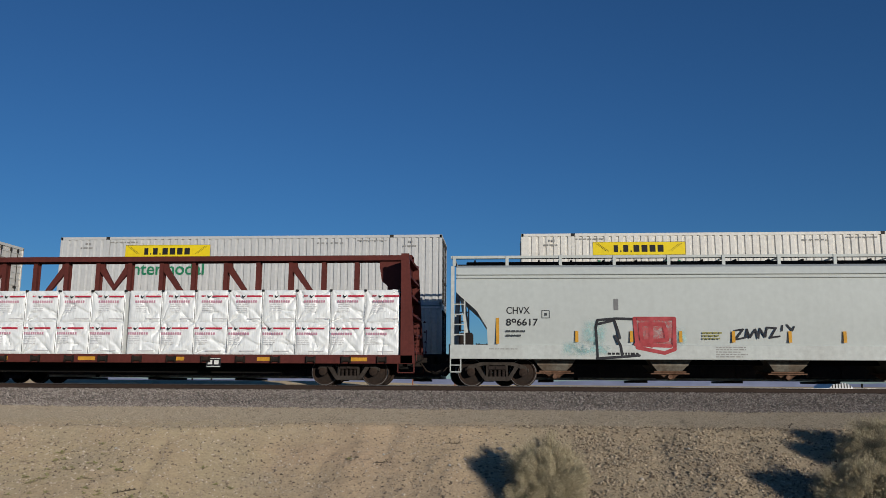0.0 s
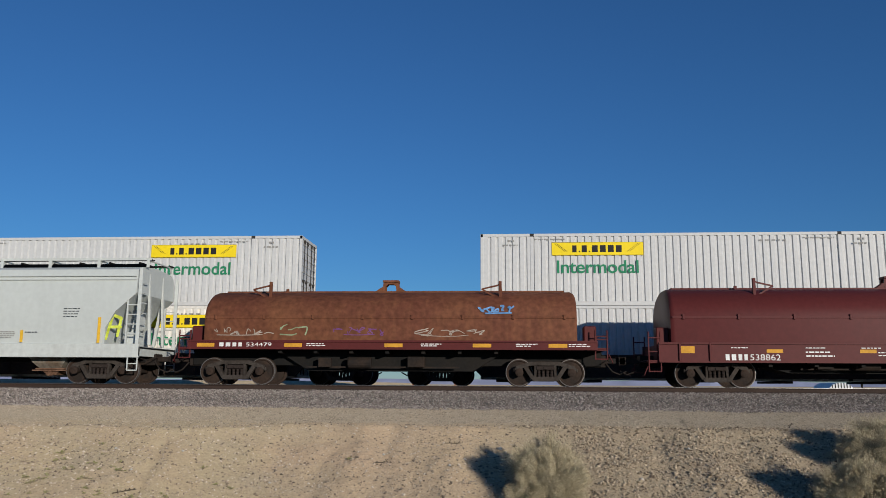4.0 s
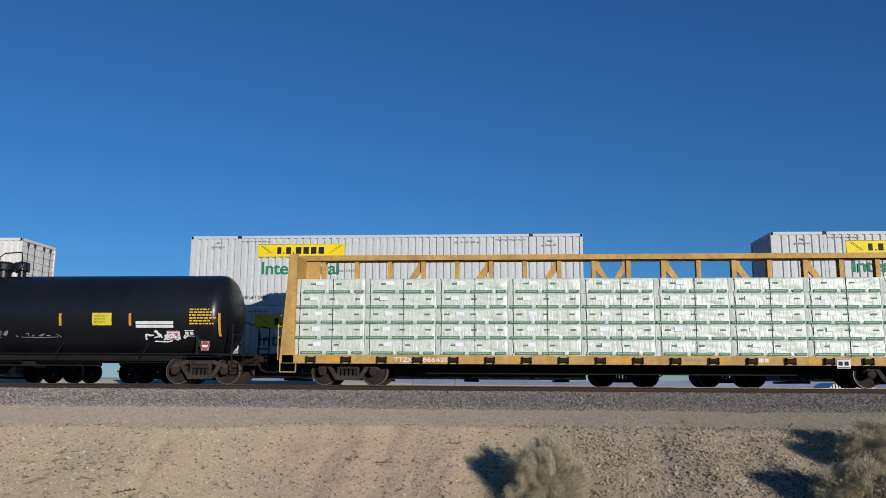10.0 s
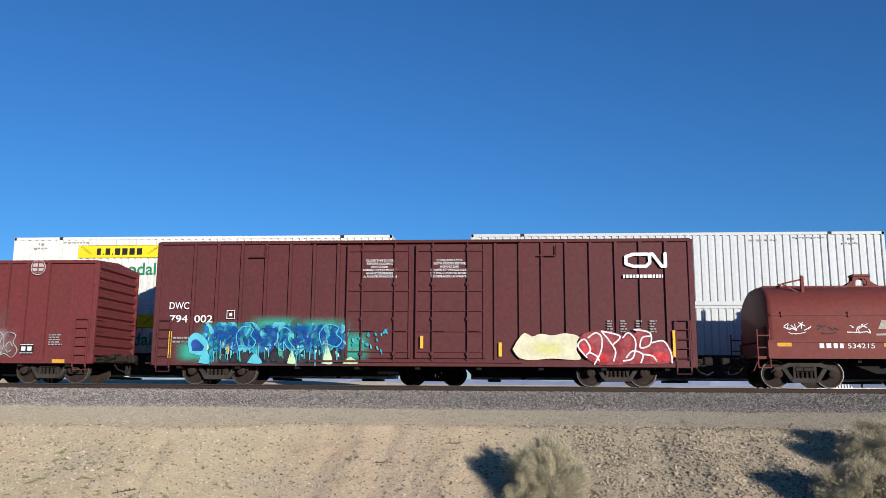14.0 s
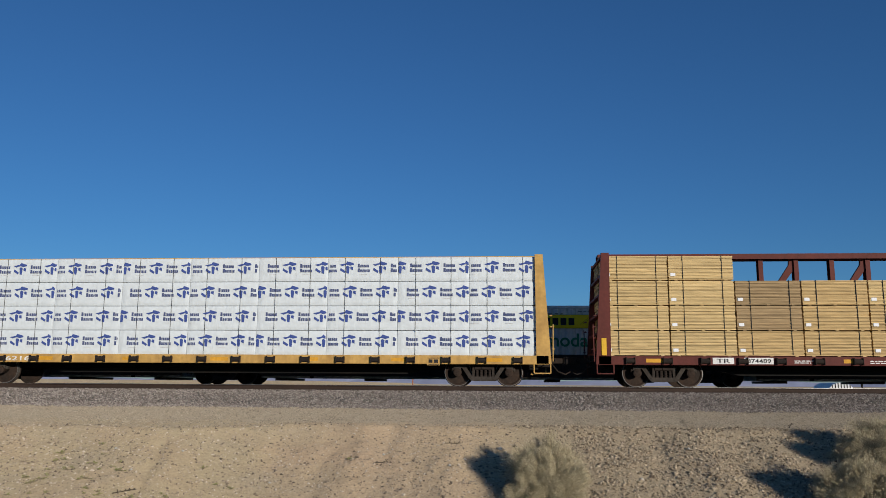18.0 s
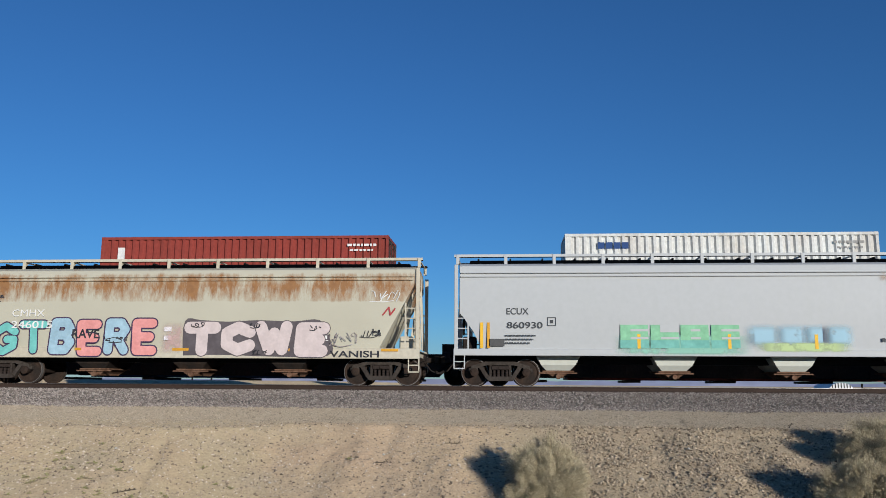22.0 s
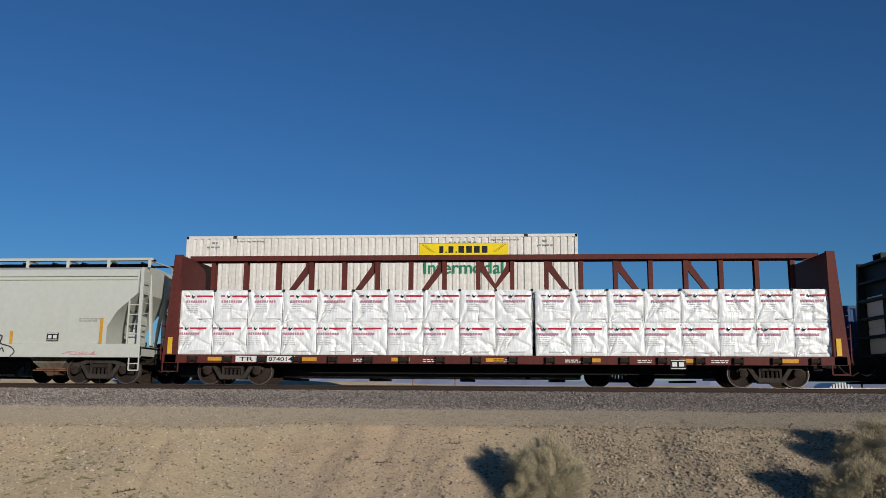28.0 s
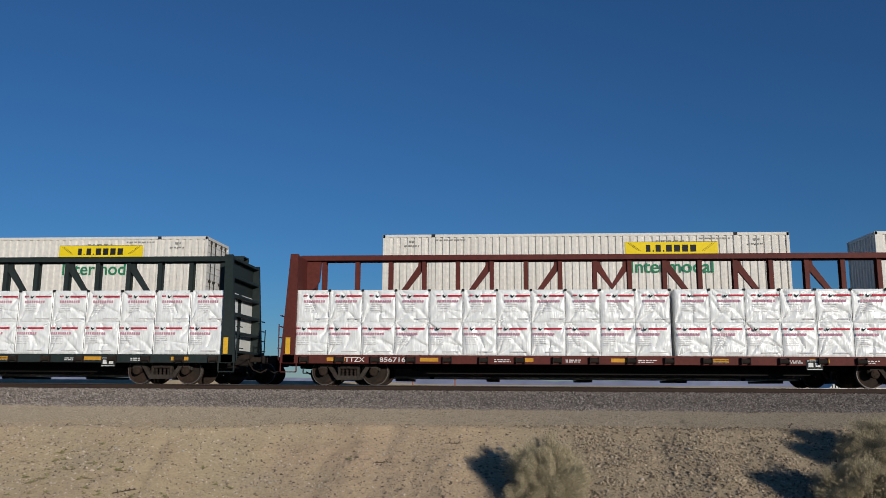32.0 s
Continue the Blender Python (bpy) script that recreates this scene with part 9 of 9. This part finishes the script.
letters(c11, "GONER", 9.15, 12.8, 1.84, 2.72, lambda z: YC3 - 0.045 + max(0.0, z - 2.3) * 0.3, [spray("spray_slate", (0.17, 0.21, 0.23))], SPB, "", 0.04, 8, 0.15, 0.03)
lines("graffiti_outline", c11, [[(8.95, 1.75), (12.4, 1.72)], [(9.0, 1.9), (8.95, 2.6)], [(12.4, 1.8), (12.7, 2.3), (12.9, 1.9), (13.3, 2.4)]], 0.06, SPB, YC3)
tag_strokes("graffiti_tag", c11, 0.85, 1.7, 1.7, 2.15, YC3, SPW, 84, 0.035, 4, "white sprayed tag")
tag_strokes("graffiti_tag", c11, 2.8, 3.6, 1.72, 2.1, YC3, SPW, 85, 0.03, 4)
tag_strokes("graffiti_tag", c11, 1.9, 2.6, 1.7, 2.0, YC3, SPB, 86, 0.05, 3)
tag_strokes("graffiti_tag", c11, 6.4, 7.1, 2.4, 2.6, lambda z: YC3 + 0.06, SPW, 87, 0.025, 4)
tag_strokes("graffiti_tag", c11, 5.1, 6.2, 1.22, 1.42, -S - 0.004, SPW, 88, 0.04, 5)
for xx in (8.2, 14.1):
    g = Geo()
    g.add([(xx + 0.24 * math.cos(t * math.pi / 12), YC3 - 0.003, 1.9 + 0.24 * math.sin(t * math.pi / 12)) for t in range(24)], [tuple(range(24))])
    em = part("round_emblem", g, PALEW, c11)
    lines("emblem_cross", em, [[(xx - 0.2, 1.9), (xx + 0.2, 1.9)], [(xx, 1.7), (xx, 2.1)]], 0.06, COILRED2, YC3 - 0.003)
for xx in (0.85, 4.1, 9.0, 12.2, 14.4):
    g = Geo()
    plate(g, xx - 0.22, xx + 0.22, 1.30, 1.42, -S - 0.002)
    part("reflector", g, ORANGE, c11)
small_print(c11, 4.3, 4.9, 1.36, 2, WHITE, -S - 0.002, 190, 0.04, 0.1)
small_print(c11, 10.0, 10.8, 1.36, 2, WHITE, -S - 0.002, 191, 0.03, 0.07)
small_print(c11, 11.2, 11.6, 1.36, 2, WHITE, -S - 0.002, 192, 0.03, 0.07)

# rusty cream hopper
words("reporting_mark", "CMHX", 1.98, 2.24, 0.24, WHITE, c14, YH - 0.04, 1.15)
words("car_number", "246015", 1.98, 1.84, 0.25, WHITE, c14, YH - 0.04, 1.45, "", 0.012)
DKP = spray("spray_dark_violet", (0.055, 0.035, 0.075), 0.2)
letters(c14, "GT", 1.25, 3.3, 0.92, 2.12, YH - 0.004, [spray("spray_teal", (0.16, 0.46, 0.42), 0.2)], DKP, "teal graffiti letters with dark outline", 0.05, 1, 0.25)
letters(c14, "BERE", 3.3, 7.15, 0.90, 2.2, YH - 0.004, [spray("spray_sky", (0.30, 0.44, 0.52), 0.2), spray("spray_salmon", (0.66, 0.27, 0.25), 0.2)], DKP, "sky blue and salmon graffiti letters", 0.03, 2, 0.30)
PINK = spray("spray_pale_pink", (0.56, 0.47, 0.45), 0.15)
blot("graffiti", c14, 8.05, 0.92, 4.95, 1.2, [(0.0, 0.02), (0.0, 0.98), (0.12, 1.0), (0.3, 0.96), (0.5, 1.0), (0.75, 0.97), (0.93, 1.0), (1.0, 0.5), (0.99, 0.03), (0.6, 0.0), (0.3, 0.04)], spray("spray_charcoal", (0.10, 0.085, 0.09), 0.2), YH - 0.004, "pale pink graffiti letters with black outline")
letters(c14, "TCWE", 8.05, 13.0, 0.92, 2.12, YH - 0.008, [PINK], spray("spray_charcoal", (0.10, 0.085, 0.09), 0.2), "pale pink graffiti letters", 0.04, 3, 0.40, 0.03)
for i, (x_, z_, w_) in enumerate(((8.3, 1.88, 0.45), (10.3, 1.85, 0.35), (12.3, 1.78, 0.4), (10.4, 0.98, 0.5))):
    tag_strokes("graffiti_tag", c14, x_, x_ + w_, z_, z_ + 0.18, YH - 0.034, SPB, 300 + i, 0.03, 3)
coat("graffiti", c14, 7.2, 8.1, 0.95, 2.1, YH - 0.004, haze_mat("spray_pink_wash", (0.60, 0.40, 0.38), 0.7, 0.3, 2.5))
words("graffiti_tag", "24/7", 0.45, 3.55, 0.22, SPB, c14, YH - 0.03, 0.85, "black marker tag", 0.02)
tag_strokes("graffiti_tag", c14, 0.45, 1.35, 3.28, 3.48, YH, SPB, 93, 0.03, 5)
tag_strokes("graffiti_tag", c14, 0.65, 1.6, 2.72, 3.0, YH, SPB, 94, 0.03, 5)
words("graffiti_tag", "VANISH", 13.0, 0.90, 0.22, SPB, c14, YH - 0.012, 1.65, "black block tag", 0.02)
tag_strokes("graffiti_tag", c14, 14.0, 14.7, 1.55, 1.85, YH, SPB, 96, 0.03, 4)
tag_strokes("graffiti_tag", c14, 13.0, 13.9, 1.25, 1.8, YH, SPS, 97, 0.025, 5)
tag_strokes("graffiti_tag", c14, 14.3, 15.3, 2.7, 3.2, YH, SPW, 98, 0.03, 5)
words("graffiti_tag", "RAVE", 4.15, 1.5, 0.32, SPB, c14, YH - 0.02, 0.95, "", 0.02)
tag_strokes("graffiti_tag", c14, 5.3, 6.1, 1.35, 1.6, YH - 0.02, SPB, 100, 0.035, 4)
lines("graffiti_tag", c14, [[(14.75, 2.3), (14.95, 2.55), (15.0, 2.3), (15.15, 2.5)]], 0.05, SPR, YH)
for xx in (0.9, 4.55, 7.95, 11.38, 15.0):
    g = Geo()
    plate(g, xx - 0.28, xx + 0.28, 1.10, 1.19, YH - 0.012)
    part("reflector", g, ORANGE, c14)
data_plate(c14, 12.55, 1.42, 0.42, 0.27, YH)
g = Geo()
plate(g, 7.35, 7.6, 1.45, 1.6, YH), plate(g, 7.35, 7.6, 1.75, 1.9, YH)
part("paper_label", g, LABELW, c14)

# pale grey hopper
words("reporting_mark", "ECUX", 1.75, 2.31, 0.21, DKGREY, c15, YH - 0.004, 0.72, "", 0.012)
words("car_number", "860930", 1.76, 1.86, 0.21, DKGREY, c15, YH - 0.004, 1.16, "", 0.012)
frame_box(c15, 3.08, 1.95, 0.26, DKGREY, YH)
small_print(c15, 1.7, 2.7, 1.60, 3, DKGREY, YH, 200, 0.05, 0.12)
g = Geo()
plate(g, 1.18, 1.68, 1.28, 1.52, YH)
part("data_panel", g, mat("panel_dark", (0.10, 0.10, 0.10), 0.6), c15)
strip(c15, 1.16, 1.22, 2.05, YH, ORANGE)
GRN = spray("spray_soft_green", (0.22, 0.46, 0.28), 0.2)
TEALG = spray("spray_sea_green", (0.16, 0.40, 0.34), 0.2)
coat("graffiti", c15, 5.1, 9.6, 0.98, 1.7, YH, haze_mat("spray_mint_wash", (0.30, 0.58, 0.45), 0.8, 0.2, 1.6, 0.25, 0.5), "soft mint overspray along the sill")
for i, x_ in enumerate((5.4, 6.36, 7.30, 8.26)):
    gl, gt, gw = Geo(), Geo(), Geo()
    plate(gl, x_, x_ + 0.88, 1.49, 1.98, YH - 0.003)
    plate(gt, x_ - 0.01, x_ + 0.89, 1.24, 1.488, YH - 0.003)
    for u0, u1, v0, v1 in ((((0.30, 0.88, 0.52, 0.76),) if i == 1 else ((0.32, 0.88 if i != 2 else 0.62, 0.55, 0.62),)) + ((0.32, 0.88 if i != 2 else 0.62, 0.30, 0.37),)):
        plate(gw, x_ + u0, x_ + u1, 1.22 + v0, 1.22 + v1, YH - 0.008)
    lt = part("graffiti_letter", gl, GRN, c15, "soft green block letter")
    part("letter_foot", gt, TEALG, lt)
    part("letter_gap", gw, HCOOL, lt)
PBLUE = haze_mat("spray_pale_blue_wash", (0.38, 0.58, 0.68), 0.85, 0.36, 2.6, 0.22, 0.45)
for x_, w_ in ((9.35, 1.1), (10.35, 0.95), (11.2, 0.75), (11.85, 0.75)):
    coat("graffiti", c15, x_ - 0.15, x_ + w_ + 0.15, 1.22, 2.06, YH, PBLUE, "faded pale blue graffiti")
coat("graffiti", c15, 9.5, 12.7, 1.10, 1.45, YH - 0.002, haze_mat("spray_lime_wash", (0.50, 0.62, 0.30), 0.9, 0.25, 2.5, 0.25, 0.5))
RUSTB = haze_mat("rust_bleed", (0.42, 0.22, 0.10), 0.8, 0.45, 3.5, 0.36, 0.62)
for x_, w_, z0, z1 in ((13.55, 0.35, 3.3, 3.75), (15.9, 0.5, 2.85, 3.3), (16.6, 0.9, 3.45, 3.78), (14.3, 0.7, 3.45, 3.7)):
    coat("rust_stain", c15, x_, x_ + w_, z0, z1, YH, RUSTB, "rust bleeding through the paint")
data_plate(c15, 14.6, 1.33, 0.44, 0.29, YH)
small_print(c15, 13.5, 14.0, 1.45, 1, DKGREY, YH, 201, 0.12)
small_print(c15, 15.8, 16.3, 2.12, 2, GREYLET, YH, 202, 0.03, 0.07)
small_print(c15, 16.4, 16.9, 1.5, 4, DKGREY, YH, 203, 0.05, 0.07)
coat("rust_stain", c17, 4.75, 5.2, 3.15, 3.45, YH, RUSTB)
for x_ in (1.0, 4.1, 7.1, 10.2, 13.2, 15.6):
    coat("rust_stain", c16, x_, x_ + 0.6, 1.02, 1.16, -S - 0.003, haze_mat("orange_worn_mark", (0.60, 0.38, 0.20), 0.8, 0.3, 5.0))
# blue-grey hopper
words("reporting_mark", "DAKX", 1.80, 2.25, 0.22, DKGREY, c16, YH - 0.004, 0.82, "", 0.012)
words("car_number", "395121", 1.79, 1.81, 0.22, DKGREY, c16, YH - 0.004, 1.02, "", 0.012)
frame_box(c16, 3.25, 1.98, 0.25, DKGREY, YH)
small_print(c16, 1.8, 3.6, 1.60, 2, DKGREY, YH, 210, 0.05, 0.12)
BUTTER = spray("spray_butter", (0.74, 0.62, 0.33), 0.15)
coat("graffiti", c16, 3.55, 7.5, 2.45, 3.85, YH, haze_mat("spray_lilac_glow", (0.45, 0.30, 0.40), 0.45, 0.12, 2.0, 0.2, 0.5), "thin lilac glow round graffiti")
RIM = [(0.0, 0.93), (0.1, 0.97), (0.2, 1.0), (0.35, 0.97), (0.55, 0.95), (0.75, 0.97), (0.88, 0.99), (0.99, 1.0), (1.0, 0.75), (0.93, 0.55), (0.97, 0.33), (0.86, 0.0), (0.8, 0.12), (0.7, 0.04), (0.58, 0.08), (0.48, 0.05), (0.38, 0.12), (0.32, 0.0), (0.26, 0.1), (0.17, 0.12), (0.07, 0.02)]
blot("graffiti", c16, 3.72, 2.56, 3.6, 1.22, RIM, BUTTER, YH - 0.003, "butter yellow graffiti with purple outline")
sketch("graffiti_outline", c16, 3.72, 2.56, 3.6, 1.22, [RIM + [RIM[0]], [(0.05, 0.6), (0.12, 0.55), (0.19, 0.72), (0.16, 0.95)], [(0.13, 0.78), (0.11, 0.72), (0.14, 0.74)], [(0.22, 0.95), (0.19, 0.5), (0.22, 0.3), (0.29, 0.25)], [(0.07, 0.02), (0.2, 0.35)],
       [(0.28, 0.4), (0.31, 0.85), (0.36, 0.95), (0.4, 0.7), (0.42, 0.35), (0.32, 0.0)], [(0.32, 0.6), (0.37, 0.62)], [(0.55, 0.9), (0.45, 0.85), (0.44, 0.6), (0.52, 0.45), (0.5, 0.2), (0.42, 0.15)], [(0.55, 0.85), (0.58, 0.6), (0.56, 0.3), (0.6, 0.1)],
       [(0.68, 0.95), (0.67, 0.6), (0.7, 0.4), (0.68, 0.08)], [(0.74, 0.6), (0.75, 0.85), (0.8, 0.7), (0.75, 0.6)], [(0.8, 0.5), (0.84, 0.3), (0.78, 0.12)], [(0.84, 0.97), (0.86, 0.65), (0.93, 0.55)], [(0.92, 0.95), (0.9, 0.75), (0.97, 0.7)]], 0.04, PURPLE, YH - 0.006)
tag_strokes("graffiti_tag", c16, 2.6, 3.35, 3.3, 3.65, YH, PURPLE, 104, 0.025, 4, "thin purple tag")
tag_strokes("graffiti_tag", c16, 2.6, 3.35, 2.95, 3.2, YH, PURPLE, 105, 0.025, 4)
tag_strokes("graffiti_tag", c16, 7.85, 8.7, 3.2, 3.5, YH, PURPLE, 106, 0.025, 4)
tag_strokes("graffiti_tag", c16, 7.85, 8.6, 2.85, 3.15, YH, PURPLE, 107, 0.025, 4)
small_print(c16, 9.6, 10.6, 2.05, 7, GREYLET, YH, 211, 0.02, 0.065)
small_print(c16, 15.2, 16.0, 2.05, 5, DKGREY, YH, 212, 0.03, 0.075)
# pale olive hopper
words("reporting_mark", "WLPX", 1.71, 2.41, 0.22, DKGREY, c17, YH - 0.004, 0.92, "", 0.012)
words("car_number", "60228", 1.70, 1.96, 0.23, DKGREY, c17, YH - 0.004, 0.95, "", 0.012)
small_print(c17, 1.7, 2.7, 1.72, 3, GREYLET, YH, 220, 0.05, 0.13)
small_print(c17, 2.9, 4.4, 1.02, 1, BLACK, -S - 0.002, 221, 0.07)
tag_strokes("graffiti_tag", c17, 5.2, 7.45, 0.95, 1.75, YH - 0.006, PALER, 108, 0.03, 7, "thin red outline tag")
tag_strokes("graffiti_tag", c17, 3.7, 4.5, 1.3, 1.7, YH, PALER, 109, 0.025, 4)
sketch("graffiti_outline", c17, 7.75, 0.90, 2.45, 0.80, [[(0.15, 0.0), (0.02, 0.45), (0.0, 0.8), (0.12, 0.97), (0.25, 0.95), (0.2, 0.6), (0.35, 0.5), (0.45, 0.35)], [(0.25, 0.85), (0.3, 1.0), (0.38, 0.9)], [(0.65, 0.95), (0.75, 0.82), (0.85, 0.88), (0.87, 0.6), (0.95, 0.6), (1.0, 0.4), (0.95, 0.2), (0.85, 0.15)],
       [(0.65, 0.6), (0.68, 0.35), (0.8, 0.38)], [(0.72, 0.55), (0.87, 0.58)], [(0.28, 0.55), (0.26, 0.2)]], 0.04, SPB, YH - 0.006, "thin black outline graffiti")
sketch("graffiti_shade", c17, 7.75, 0.90, 2.45, 0.80, [[(0.15, 0.02), (0.05, 0.35), (0.0, 0.75)], [(0.83, 0.15), (0.9, 0.1)]], 0.10, SPB, YH - 0.006)
sketch("graffiti_outline", c17, 10.4, 0.90, 3.2, 0.80, [[(0.05, 0.05), (0.0, 0.4), (0.05, 0.7), (0.12, 0.65), (0.2, 0.4), (0.15, 0.1), (0.14, 0.4)], [(0.06, 0.75), (0.14, 0.85), (0.25, 0.85), (0.3, 0.95), (0.42, 0.9), (0.55, 0.95)], [(0.25, 0.85), (0.28, 0.55), (0.24, 0.0)], [(0.38, 0.9), (0.34, 0.5)], [(0.45, 0.85), (0.48, 0.5), (0.45, 0.2)],
       [(0.5, 0.4), (0.56, 0.8), (0.62, 0.6), (0.58, 0.2)], [(0.55, 0.75), (0.62, 0.95), (0.66, 0.5)], [(0.67, 0.5), (0.69, 0.98), (0.78, 0.9), (0.85, 0.85), (0.84, 0.55), (0.95, 0.4), (1.0, 0.2), (0.96, 0.0)], [(0.71, 0.55), (0.71, 0.15)], [(0.78, 0.15), (0.81, 0.4), (0.82, 0.2), (0.86, 0.35), (0.88, 0.2)]], 0.04, SPB, YH - 0.006, "thin black outline graffiti")
sketch("graffiti_shade", c17, 10.4, 0.90, 3.2, 0.80, [[(0.06, 0.0), (0.01, 0.35), (0.05, 0.68)], [(0.49, 0.05), (0.49, 0.4), (0.53, 0.7)], [(0.19, 0.1), (0.2, 0.4)]], 0.09, SPB, YH - 0.006)
data_plate(c17, 14.7, 1.42, 0.42, 0.27, YH)
small_print(c17, 4.9, 6.8, 2.2, 1, PALER, YH, 222, 0.04)
small_print(c17, 15.8, 16.6, 2.15, 2, GREYLET, YH, 223, 0.03, 0.07)
tag_strokes("graffiti_tag", c17, 15.3, 16.5, 0.95, 1.1, YH - 0.006, PALER, 112, 0.025, 5)


# ---- motion ----
def motions():
    for ob, train, x, y, z, turn in RIDES:
        s = FAR_S if train else NEAR_S
        yc = FAR_Y if train else NEAR_Y
        walk(ob, [(t, pose(x + a, yc + y, z, 0, 0, turn)) for t, a in zip(TIMES, s)])
    # wheels roll while they are on the stretch before the viewer
    for w, r, wx, x, train in WHEELS:
        s = FAR_S if train else NEAR_S
        fine = [(k / 30.0, float(np.interp(k / 30.0, TIMES, s))) for k in range(0, 961)]
        seen = [(t, a) for t, a in fine if -19.5 < x + a < 15.5]
        if not seen:
            rows = [(0.0, pose(wx, 0, r)), (32.0, pose(wx, 0, r))]
        else:
            a0 = seen[0][1]
            rows = [(t, pose(wx, 0, r, 0, math.degrees((a - a0) / r), 0)) for t, a in seen]
            if rows[0][0] > 0:
                rows.insert(0, (0.0, rows[0][1]))
            if rows[-1][0] < 32:
                rows.append((32.0, rows[-1][1]))
        walk(w, rows)


motions()
